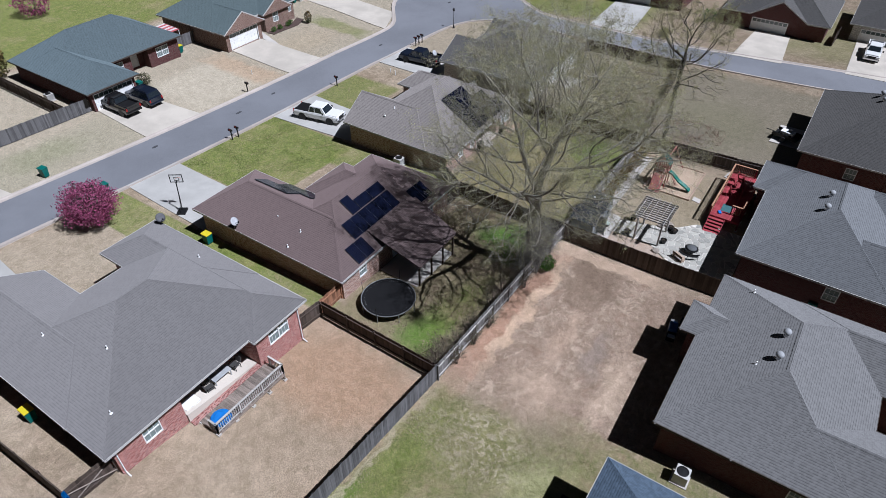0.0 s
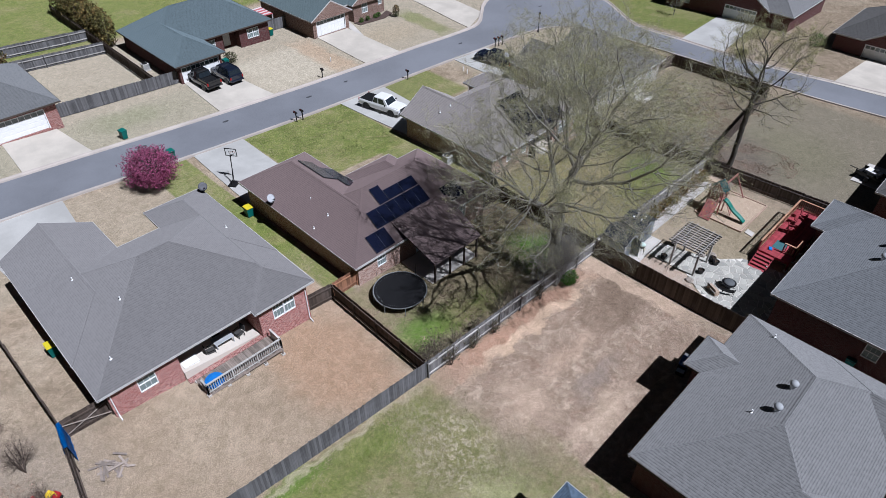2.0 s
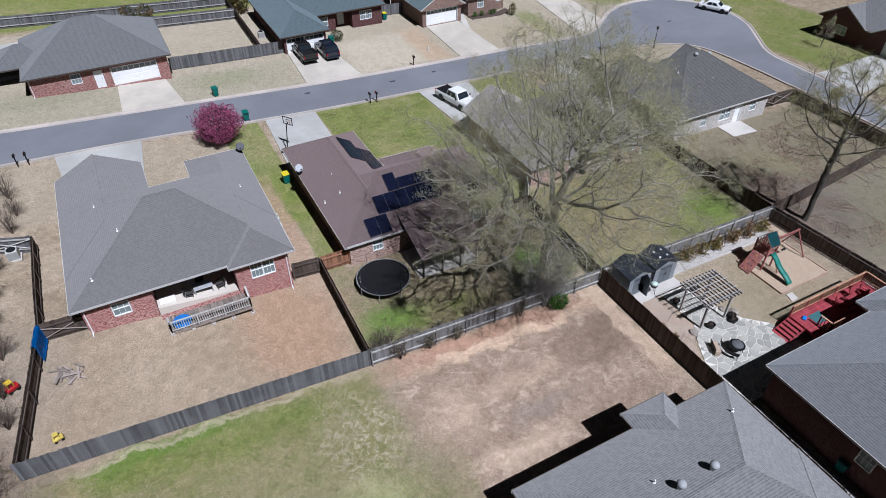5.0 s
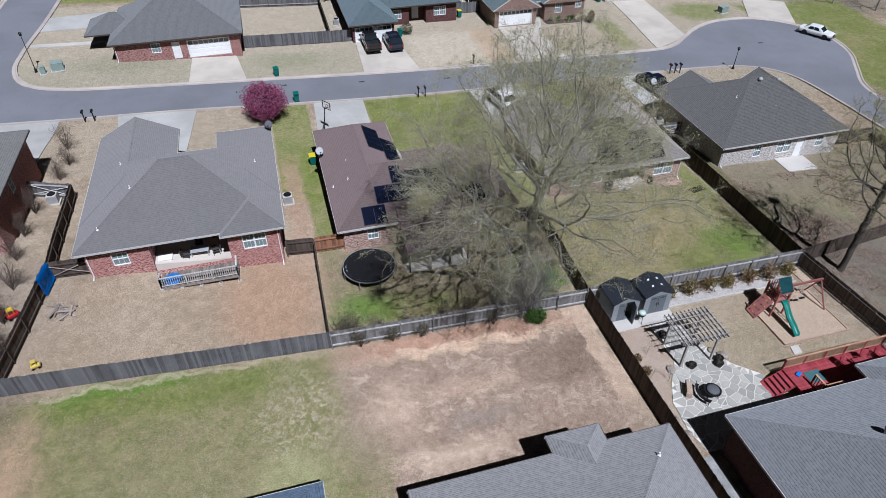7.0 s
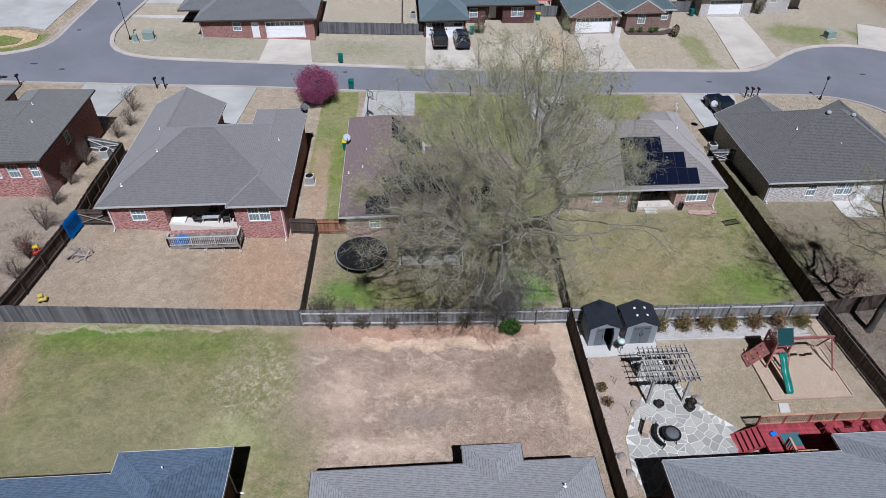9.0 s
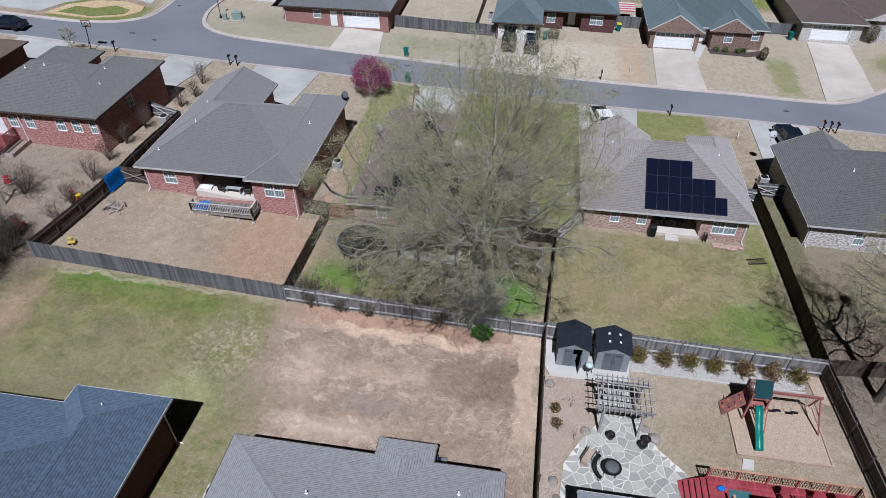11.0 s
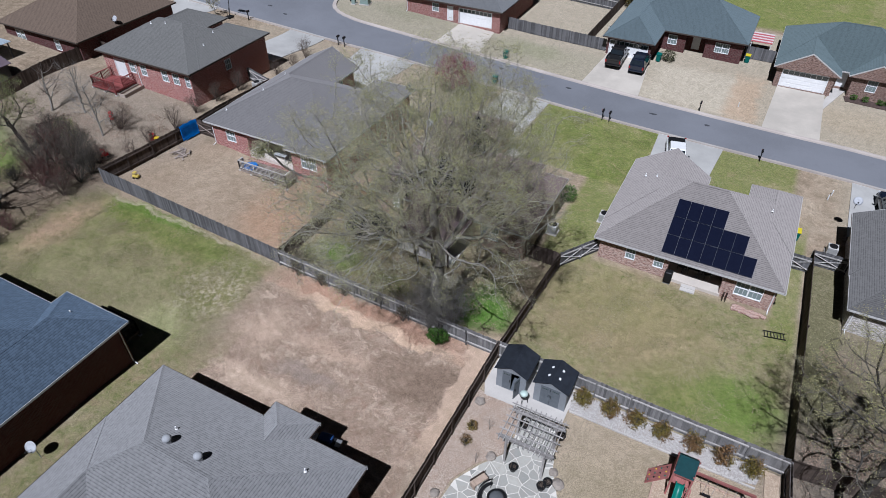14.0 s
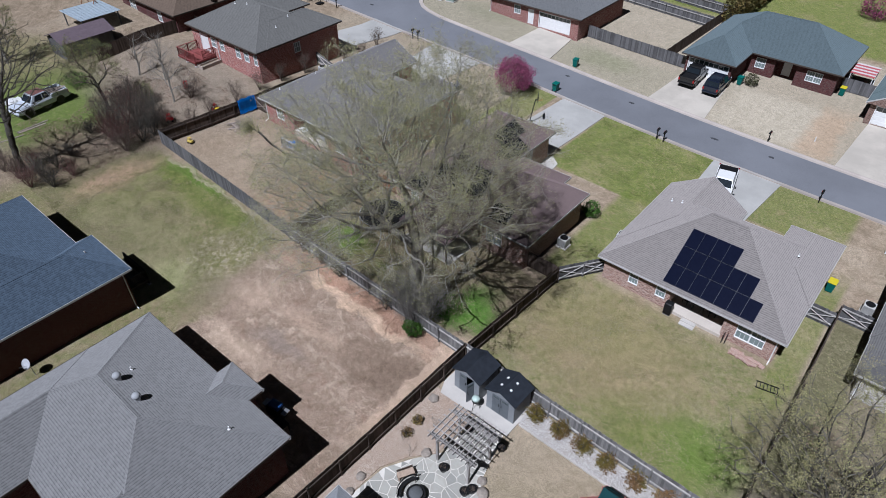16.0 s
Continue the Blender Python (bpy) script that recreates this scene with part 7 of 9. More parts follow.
mat_scrap = timber("bleached_scrap_wood", (0.33, 0.275, 0.235))
# white marker posts on the front lawns
for x, y in ((60.9, 48.7), (60.6, 47.7), (50.3, 62.9)):
    bm = lathe(BM(), [(0.05, 0.0), (0.05, 0.5), (0.06, 0.51), (0.06, 0.58), (0.02, 0.6)], 10)
    solo("marker_post", bm, mat_white, "short white plastic utility marker post on the lawn", "marker post", "marker posts", at=pose(x, y, gz(x, y)))

# blue tarpaulin over the fence
tarp = BM()
rows_ = []
for i in range(15):
    u = i / 14
    y = 25.9 - 1.95 * u
    x = 3.2 - 0.1456 * (26.0 - y)
    rows_.append([tarp.verts.new((x + ox + 0.014 * math.sin(u * 22 + k), y, gz(x, y) + h + 0.04 * math.sin(u * 15 + k * 2))) for k, (ox, h) in enumerate(((-0.10, 1.2), (-0.08, 1.5), (-0.03, 1.68), (0.15, 1.68), (0.19, 1.35), (0.2, 0.8), (0.24, 0.16)))])
for r, s in zip(rows_, rows_[1:]):
    for k in range(6):
        tarp.faces.new((r[k], r[k + 1], s[k + 1], s[k]))
bmesh.ops.solidify(tarp, geom=tarp.faces[:], thickness=0.006)
solo("tarpaulin", tarp, plain("blue_tarpaulin", (0.010, 0.13, 0.42), 0.45, vary=0.15), "bright blue tarpaulin draped over the fence", "tarpaulin", smooth=True)
for k in range(16):
    rr = random.Random(k + 50)
    L = rr.uniform(0.7, 1.5)
    x, y = 4.4 + rr.uniform(-0.7, 0.7), 22.3 + rr.uniform(-0.6, 0.6)
    solo("scrap_board", box(BM(), -L / 2, -0.06, 0, L / 2, 0.06, 0.03), mat_scrap, "weathered scrap board in a loose pile", "board", "scrap boards", at=pose(x, y, gz(x, y) + 0.03 + 0.03 * (k % 5), rr.uniform(-6, 6), rr.uniform(-7, 7), rr.uniform(0, 180)))


def ride_on(x, y, mat, mat2, label, turn=0, size=1.0):
    t = thing("toy_car", label, "toy car", (x, y, gz(x, y)), turn, "garden toys")
    part("body", bevelled(box(BM(), -0.38, -0.22, 0.12, 0.38, 0.22, 0.42), 0.08, 2), mat, t, smooth=True)
    part("roof", bevelled(box(BM(), -0.25, -0.2, 0.75, 0.15, 0.2, 0.82), 0.03, 2), mat2, t)
    for sx in (-0.22, 0.12):
        for sy in (-0.17, 0.17):
            part("pillar", box(BM(), sx - 0.02, sy - 0.02, 0.4, sx + 0.02, sy + 0.02, 0.76), mat2, t)
    for sx in (-0.24, 0.24):
        for sy in (-1, 1):
            part("wheel", tube(BM(), (sx, sy * 0.2, 0.11), (sx, sy * 0.27, 0.11), 0.11, n=12), mat_black, t)
    t.scale = (size, size, size)


mat_toy_red = plain("red_plastic", (0.42, 0.015, 0.02), 0.4)
mat_toy_pale = plain("faded_yellow_plastic", (0.62, 0.47, 0.10), 0.5, vary=0.2)
mat_toy_yellow = plain("yellow_plastic_toy", (0.72, 0.5, 0.03), 0.4)
ride_on(1.3, 22.5, mat_toy_red, mat_toy_yellow, "red and yellow plastic toy car in the garden", 30)
ride_on(0.5, 22.7, mat_toy_red, mat_toy_red, "red plastic ride-on toy in the garden", 100)
ride_on(3.5, 17.6, mat_toy_pale, mat_toy_pale, "faded yellow plastic ride-on toy near the fence", 15, 0.75)
ride_on(-1.6, 18.5, mat_toy_red, mat_toy_red, "red plastic ride-on toy under the shrubs", 60)
ride_on(-5.9, 23.3, mat_toy_red, mat_toy_red, "red plastic ride-on toy on bare ground", -30)
bed = thing("raised_bed", "weathered timber raised beds filled with dry soil", "raised bed", (-8.7, 28.2, gz(-8.7, 28.2)), 93)
for a in ((-1.45, -0.85, 1.45, -0.76), (-1.45, 0.76, 1.45, 0.85), (-1.45, -0.04, 1.45, 0.04), (-1.45, -0.755, -1.36, -0.045), (1.36, -0.755, 1.45, -0.045), (-1.45, 0.045, -1.36, 0.755), (1.36, 0.045, 1.45, 0.755)):
    part("board", box(BM(), a[0], a[1], -0.1, a[2], a[3], 0.3), mat_scrap, bed)
for a in (-0.75, 0.05):
    part("soil", box(BM(), -1.355, a, -0.1, 1.355, a + 0.7, 0.1), mat_ground, bed)

# grill and table behind the foreground house
g2 = thing("barbecue_grill", "gas barbecue with blue cover by the back door", "grill", (34.9, 3.5, gz(34.9, 3.5)), 10)
part("cabinet", box(BM(), -0.6, -0.3, 0.05, 0.6, 0.3, 0.8), mat_black, g2)
part("hood", bevelled(box(BM(), -0.42, -0.3, 0.802, 0.42, 0.3, 1.15), 0.1, 3), plain("blue_cover", (0.02, 0.07, 0.22), 0.5), g2, smooth=True)
for s in (-1, 1):
    part("side_shelf", box(BM(), min(s * 0.6, s * 0.95), -0.25, 0.76, max(s * 0.6, s * 0.95), 0.25, 0.8), mat_metal, g2)
patio_table(36.0, 2.9, gz(36, 2.9), 1.0, 0.8, mat_black, "small dark table by the back door")


# downspouts at house corners
def downspout(house, x, y, z, out=(0, -1)):
    bm = BM()
    g = gz(x, y)
    bx, by = x + out[0] * 0.06, y + out[1] * 0.06
    tube(bm, (x + out[0] * 0.4, y + out[1] * 0.4, z - 0.1), (bx, by, z - 0.4), 0.04, n=6)
    tube(bm, (bx, by, z - 0.38), (bx, by, g + 0.15), 0.04, n=6)
    tube(bm, (bx, by, g + 0.17), (bx + out[0] * 0.4, by + out[1] * 0.4, g + 0.06), 0.04, n=6)
    part("downspout", bm, mat_white, house, "white metal downspout")


downspout(house_a4, 57.25, 28.85, 1.55)
downspout(house_a2, 6.1, 25.4, 4.0)
downspout(house_a2, 19.6, 24.95, 4.0)
downspout(house_a1, -8.1, 29.5, 5.85)
downspout(house_n1, 3.45, 67.2, 3.05)
downspout(house_b0, 19.75, 2.4, 4.1, (1, 0))
downspout(house_a5, 62.5, 29.45, 1.4)
# small landing behind the blue-roofed house
deck("small dark timber landing with black railing behind the house", 15.0, 2.75, 18.3, 4.4, 0.95, mat_fence_dark, mat_black, "x",
     rails=[((15.05, 4.35), (18.25, 4.35)), ((18.25, 4.35), (18.25, 2.9))], rail_h=0.85)
# red striped awning beside the teal-roofed house
aw = thing("awning", "faded red and white striped awning on posts", "awning", (50.4, 79.6, gz(50.4, 79.6)))
mat_awning_red = plain("faded_red_canvas", (0.42, 0.10, 0.11), 0.8)
mat_awning_white = plain("white_canvas", (0.62, 0.55, 0.54), 0.8)
for k in range(8):
    part("stripe", box(BM(), -1.3, -1.6 + k * 0.4, 1.95 + 0.02 * k, 1.3, -1.2 + k * 0.4, 1.985 + 0.02 * k), mat_awning_red if k % 2 == 0 else mat_awning_white, aw)
for x in (-1.2, 1.2):
    for y in (-1.5, 1.5):
        part("post", box(BM(), x - 0.04, y - 0.04, 0, x + 0.04, y + 0.04, 1.96), mat_white, aw)

mat_patch = plain("dark_asphalt_patch", (0.06, 0.062, 0.068), 0.9)
for k, (x, y) in enumerate(((22.4, 58.0), (31.5, 57.4), (42.0, 56.3), (47.9, 56.7), (-10.3, 56.5), (-13.9, 57.7), (-12.4, 67.8), (67.5, 55.5), (89.0, 58.0))):
    bm = lathe(BM(), [(0.02, 0.035), (0.3, 0.035), (0.33, 0.028), (0.34, 0.0)], 14, Matrix.Diagonal((0.9 + 0.2 * (k % 3), 0.5, 1, 1)))
    solo("manhole_cover", bm, mat_patch, "dark iron cover set in the asphalt", "manhole cover", "street covers", at=pose(x, y, gz(x, y) + ROAD_LIFT))


# ---- vehicles ----
mat_tyre = plain("tyre_rubber", (0.015, 0.015, 0.016), 0.85)
mat_rim = plain("alloy_rim", (0.45, 0.46, 0.48), 0.3, 0.8)
mat_car_glass = glass("car_glass", (0.012, 0.016, 0.02))
mat_headlight = plain("headlight_lens", (0.65, 0.66, 0.68), 0.15)
mat_taillight = plain("tail_lens", (0.32, 0.012, 0.012), 0.2)
mat_chrome = plain("chrome", (0.6, 0.6, 0.62), 0.15, 0.95, vary=0.03)


def paint(name, c, rough=0.12):
    m = Mat(name, rough, 0.0, 0.4)
    m.b.inputs["Coat Weight"].default_value = 0.35
    f = m.noise(m.place(), 6, 4)
    return m.done(m.mix(f, tone(c, 0.9), tone(c, 1.1)))


def prism(sections, bm=None):
    """A closed skin through rings of as many points."""
    bm = bm or BM()
    rings = [[bm.verts.new(p) for p in s] for s in sections]
    n = len(rings[0])
    for a, b in zip(rings, rings[1:]):
        for i in range(n):
            bm.faces.new((a[i], a[(i + 1) % n], b[(i + 1) % n], b[i]))
    bm.faces.new(rings[0][::-1])
    bm.faces.new(rings[-1])
    bmesh.ops.recalc_face_normals(bm, faces=bm.faces[:])
    return bm


def ring(x, w, z0, z1, tuck=0.06):
    """A car body's cross section at x: half width w between z0 and z1."""
    return [(x, -w + tuck, z0), (x, w - tuck, z0), (x, w, z0 + (z1 - z0) * 0.35), (x, w, z0 + (z1 - z0) * 0.75), (x, w - tuck, z1), (x, -w + tuck, z1), (x, -w, z0 + (z1 - z0) * 0.75), (x, -w, z0 + (z1 - z0) * 0.35)]


def add_wheels(t, xs, w, r):
    for x in xs:
        for s in (-1, 1):
            wh = part("wheel", tube(BM(), (x, s * (w - 0.24), r), (x, s * (w + 0.005), r), r * 0.62, n=16), mat_rim, t)
            part("tyre", lathe(BM(), [(r * 0.63, -0.11), (r * 0.95, -0.12), (r, -0.08), (r, 0.08), (r * 0.95, 0.12), (r * 0.63, 0.11), (r * 0.62, 0.0)], 22, Matrix.Translation((x, s * (w - 0.12), r)) @ Matrix.Rotation(radians(90), 4, "X")), mat_tyre, wh)
            arch = BM()
            tube(arch, (x, s * (w - 0.3), r + 0.03), (x, s * (w + 0.008), r + 0.03), r * 1.16, n=20)
            part("wheel_arch", arch, mat_black, t)


def glasshouse(t, x0, x1, x2, x3, zb, zt, w, mat, pillars):
    """A cab: base from x0 to x3, roof from x1 to x2, with windows let into every side."""
    b = prism([[(x0, -w, zb), (x0, w, zb), (x0 + 0.01, w, zb + 0.02), (x0 + 0.01, -w, zb + 0.02)], [(x1, -w + 0.17, zt), (x1, w - 0.17, zt), (x1 + 0.05, w - 0.2, zt + 0.04), (x1 + 0.05, -w + 0.2, zt + 0.04)]]) if False else BM()
    pts = [(x0, -w, zb), (x3, -w, zb), (x3, w, zb), (x0, w, zb), (x1, -w + 0.16, zt), (x2, -w + 0.16, zt), (x2, w - 0.16, zt), (x1, w - 0.16, zt)]
    vs = [b.verts.new(p) for p in pts]
    for f in ((3, 2, 1, 0), (4, 5, 6, 7), (0, 1, 5, 4), (1, 2, 6, 5), (2, 3, 7, 6), (3, 0, 4, 7)):
        b.faces.new([vs[i] for i in f])
    bmesh.ops.bevel(b, geom=b.edges[:], offset=0.05, segments=2, affect="EDGES", profile=0.6)
    cab = part("cab", b, mat, t, smooth=False)

    def pane(a, bb, c, d, k0, k1, inset=0.07):
        A, B, C, D = (Vector(p) for p in (a, bb, c, d))
        n = (B - A).cross(D - A).normalized() * 0.012
        q = BM()
        lo0, lo1 = A.lerp(D, 0.14), B.lerp(C, 0.14)
        hi0, hi1 = A.lerp(D, 0.86), B.lerp(C, 0.86)
        p4 = [lo0.lerp(lo1, k0), lo0.lerp(lo1, k1), hi0.lerp(hi1, k1), hi0.lerp(hi1, k0)]
        vs4 = [q.verts.new(p + n) for p in p4] + [q.verts.new(p - n) for p in p4]
        for f in ((0, 1, 2, 3), (7, 6, 5, 4), (0, 4, 5, 1), (1, 5, 6, 2), (2, 6, 7, 3), (3, 7, 4, 0)):
            q.faces.new([vs4[i] for i in f])
        bmesh.ops.recalc_face_normals(q, faces=q.faces[:])
        part("window", q, mat_car_glass, cab)
    pane(pts[2], pts[1], pts[5], pts[6], 0.06, 0.94)
    pane(pts[0], pts[3], pts[7], pts[4], 0.06, 0.94)
    for k0, k1 in pillars:
        pane(pts[0], pts[1], pts[5], pts[4], k0, k1)
        pane(pts[3], pts[2], pts[6], pts[7], k0, k1)
    return cab


def front_and_back(t, x0, x1, w, zl, mat):
    for s in (-1, 1):
        part("headlight", bevelled(box(BM(), x1 - 0.06, s * (w - 0.2) - 0.17, zl, x1 + 0.012, s * (w - 0.2) + 0.17, zl + 0.17), 0.02, 1), mat_headlight, t)
        part("tail_light", box(BM(), x0 - 0.012, s * (w - 0.1) - 0.08, zl - 0.02, x0 + 0.05, s * (w - 0.1) + 0.08, zl + 0.3), mat_taillight, t)
    part("grille", box(BM(), x1 - 0.05, -w * 0.5, zl - 0.12, x1 + 0.014, w * 0.5, zl + 0.16), mat_black, t)
    part("bumper", bevelled(box(BM(), x1 - 0.1, -w + 0.03, zl - 0.36, x1 + 0.1, w - 0.03, zl - 0.14), 0.05, 2), mat_chrome if mat is paint_white else mat, t)
    part("bumper", bevelled(box(BM(), x0 - 0.12, -w + 0.03, zl - 0.36, x0 + 0.08, w - 0.03, zl - 0.16), 0.05, 2), mat_chrome if mat is paint_white else mat, t)


def pickup(x, y, turn, mat, label, cover=False, group="parked vehicles"):
    t = thing("pickup_truck", label, "pickup truck", (x, y, gz(x, y) + 0.06), turn, group)
    w = 0.98
    body = prism([ring(-2.85, w - 0.04, 0.48, 1.08), ring(-2.7, w, 0.42, 1.1), ring(-0.95, w, 0.42, 1.1), ring(1.25, w, 0.40, 1.1), ring(2.3, w, 0.40, 1.08), ring(2.78, w - 0.08, 0.45, 0.98)])
    part("body", body, mat, t)
    part("hood", bevelled(box(BM(), 1.25, -0.8, 1.06, 2.6, 0.8, 1.15), 0.035, 2), mat, t)
    if cover:
        part("bed_cover", bevelled(box(BM(), -2.75, -0.86, 1.1, -0.98, 0.86, 1.16), 0.02, 1), mat_black, t, "black soft bed cover")
    else:
        part("bed_floor", box(BM(), -2.7, -0.82, 1.1, -1.0, 0.82, 1.115), mat_black, t)
        for s in (-1, 1):
            part("bed_side", box(BM(), -2.78, s * 0.9 - 0.07, 1.1, -0.95, s * 0.9 + 0.07, 1.34), mat, t)
        part("tailgate", box(BM(), -2.85, -0.82, 1.1, -2.76, 0.82, 1.34), mat, t)
    glasshouse(t, -0.95, -0.72, 0.75, 1.35, 1.08, 1.82, 0.9, mat, ((0.05, 0.36), (0.41, 0.82)))
    add_wheels(t, (-1.75, 1.75), w, 0.4)
    front_and_back(t, -2.86, 2.8, w, 0.85, mat)
    for s in (-1, 1):
        part("wing_mirror", bevelled(box(BM(), 0.98, s * 1.08 - 0.1, 1.15, 1.1, s * 1.08 + 0.1, 1.36), 0.03, 1), mat_black, t)
    return t


def car(x, y, turn, mat, label, suv=True, group="parked vehicles"):
    t = thing("car", label, "car", (x, y, gz(x, y) + 0.06), turn, group)
    w, top = (0.97, 1.78) if suv else (0.9, 1.42)
    hood_z = 1.08 if suv else 0.88
    part("body", prism([ring(-2.4, w - 0.1, 0.42, hood_z), ring(-2.2, w, 0.36, hood_z + 0.02), ring(0.9, w, 0.34, hood_z), ring(1.9, w, 0.36, hood_z - 0.06), ring(2.38, w - 0.14, 0.42, hood_z - 0.2)]), mat, t)
    if suv:
        glasshouse(t, -2.3, -2.0, 0.55, 1.15, hood_z - 0.01, top, 0.9, mat, ((0.04, 0.28), (0.31, 0.56), (0.59, 0.86)))
        for s in (-1, 1):
            part("roof_rail", tube(BM(), (-1.8, s * 0.66, top + 0.06), (0.3, s * 0.66, top + 0.06), 0.025), mat_black, t)
    else:
        glasshouse(t, -1.9, -1.1, 0.4, 1.2, hood_z - 0.01, top, 0.82, mat, ((0.2, 0.5), (0.53, 0.82)))
    add_wheels(t, (-1.45, 1.45), w, 0.36 if suv else 0.33)
    front_and_back(t, -2.4, 2.4, w - 0.06, 0.72 if suv else 0.6, mat)
    for s in (-1, 1):
        part("wing_mirror", bevelled(box(BM(), 0.75, s * 1.04 - 0.09, hood_z + 0.02, 0.86, s * 1.04 + 0.09, hood_z + 0.17), 0.03, 1), mat, t)
    return t


paint_white = paint("white_car_paint", (0.72, 0.72, 0.71))
paint_black = paint("black_car_paint", (0.010, 0.010, 0.011))
paint_navy = paint("dark_blue_car_paint", (0.010, 0.014, 0.026))
paint_old = paint("faded_pale_blue_paint", (0.52, 0.56, 0.62), 0.5)
pickup(46.3, 47.6, -78, paint_white, "white crew-cab pickup truck with black bed cover", True)
pickup(34.5, 67.6, 92, paint_black, "black pickup truck with open bed on the driveway")
car(37.5, 67.2, 92, paint_navy, "dark blue sport utility car on the driveway")
pickup(65.7, 47.3, 95, paint_navy, "dark blue pickup truck on the driveway")
car(-29.0, 54.6, 185, paint_navy, "dark saloon car parked along the kerb", False)
pickup(103.0, -2.6, 180, paint_white, "white pickup truck parked on the driveway")
old_truck = pickup(-13.4, 10.7, -81, paint_old, "old pale pickup truck with rusty cab roof on the grass")
part("roof_panel", bevelled(box(BM(), -0.68, -0.7, 1.822, 0.7, 0.7, 1.84), 0.008, 1), plain("rusty_roof_paint", (0.17, 0.075, 0.065), 0.7, vary=0.3), old_truck, "rusty red-brown cab roof")
for k in range(5):
    L = 2.3 + 0.25 * (k % 3)
    solo("timber_length", box(BM(), -L / 2, -0.045, 0, L / 2, 0.045, 0.04), mat_scrap, "pale timber length lying in the truck bed", "timber", "timber lengths", at=pose(-13.85 + 0.28 * k, 12.35 + 0.1 * (k % 2), gz(-13.6, 12.3) + 1.41, 0, 1.0, 80 + 9 * (k % 4)))
for k, (x, y, L, turn) in enumerate(((-10.45, 8.4, 3.2, 94), (-10.1, 8.2, 2.8, 90), (-9.6, 5.9, 2.4, 84), (-16.2, 12.6, 2.6, 70))):
    solo("timber_length", box(BM(), -L / 2, -0.08, 0, L / 2, 0.08, 0.05), mat_scrap, "pale weathered timber length lying on the grass", "timber", "timber lengths", at=pose(x, y, gz(x, y) + 0.02, 0, 0, turn))
for k, (x, y, r) in enumerate(((-16.6, 9.3, 0.9), (-17.3, 8.3, 0.7), (-15.9, 8.6, 0.55))):
    bm = BM()
    bmesh.ops.create_icosphere(bm, subdivisions=3, radius=1.0)
    for v in bm.verts:
        c = noise.noise(v.co * 1.6 + Vector((k * 7, 0, 0))) * 0.45 + noise.noise(v.co * 4.5 + Vector((0, k * 5, 0))) * 0.22
        v.co = Vector((v.co.x * r * (1 + c), v.co.y * r * (0.8 + c), max(-0.05, v.co.z * 0.34 * r * (1 + 2 * c))))
    solo("plastic_sheet", bm, plain("crumpled_white_sheet", (0.6, 0.6, 0.6), 0.6, vary=0.12), "crumpled white plastic sheet on the grass", "plastic sheet", "plastic sheets", at=pose(x, y, gz(x, y)))
car(99.2, 58.8, -62, paint_white, "white and dark blue saloon car parked by the kerb", False)

tl = thing("utility_trailer", "small black trailer loaded with a white mower", "trailer", (70.6, 2.5, gz(70.6, 2.5) + 0.1), 75)
part("bed", box(BM(), -1.3, -0.75, 0.4, 1.3, 0.75, 0.46), mat_black, tl)
for s in (-1, 1):
    part("side_rail", box(BM(), -1.3, s * 0.75 - 0.02, 0.47, 1.3, s * 0.75 + 0.02, 0.75), mat_black, tl)
    part("wheel", tube(BM(), (0, s * 0.8, 0.28), (0, s * 0.98, 0.28), 0.28, n=16), mat_tyre, tl)
part("drawbar", tube(BM(), (1.3, 0, 0.42), (2.3, 0, 0.4), 0.04), mat_black, tl)
mw = thing("mower", "white and grey garden mower standing on a trailer", "mower", (70.6, 2.5, gz(70.6, 2.5) + 0.565), 75)
part("body", bevelled(box(BM(), -0.7, -0.42, 0.1, 0.7, 0.42, 0.5), 0.08, 2), mat_white, mw)
part("seat", bevelled(box(BM(), -0.35, -0.2, 0.502, 0.0, 0.2, 0.75), 0.05, 2), mat_black, mw)
for sx in (-0.45, 0.45):
    for s in (-1, 1):
        part("wheel", tube(BM(), (sx, s * 0.42, 0.16), (sx, s * 0.52, 0.16), 0.16, n=12), mat_tyre, mw)

# outbuildings at the west end
cp = thing("carport", "open carport with pale corrugated metal roof", "carport", (0, 0, 0))
for k in range(22):
    x = -31.0 + k * 0.26
    part("roof_sheet", box(BM(), x, 21.8, 5.35 - 0.02 * (k % 2), x + 0.25, 27.0, 5.39 - 0.02 * (k % 2)), plain("pale_metal_roof", (0.50, 0.58, 0.64), 0.4, 0.3) if k == 0 else bpy.data.materials["pale_metal_roof"], cp)
for x in (-30.7, -25.6):
    for y in (22.1, 26.7):
        part("post", box(BM(), x - 0.06, y - 0.06, gz(x, y), x + 0.06, y + 0.06, 5.34), mat_fence, cp)
ps = thing("wooden_shed", "grey wooden shed with a dull purple-brown metal roof", "shed", (0, 0, 0))
z0 = gz(-23, 20)
for a, b in (((-25.2, 17.5), (-21.2, 17.5)), ((-21.2, 17.5), (-21.2, 23.5)), ((-21.2, 23.5), (-25.2, 23.5)), ((-25.2, 23.5), (-25.2, 17.5))):
    bm = BM()
    clean_wall(bm, a, b, z0 - 0.3, z0 + 2.1, [], 0.08)
    part("wall", bm, mat_fence, ps)
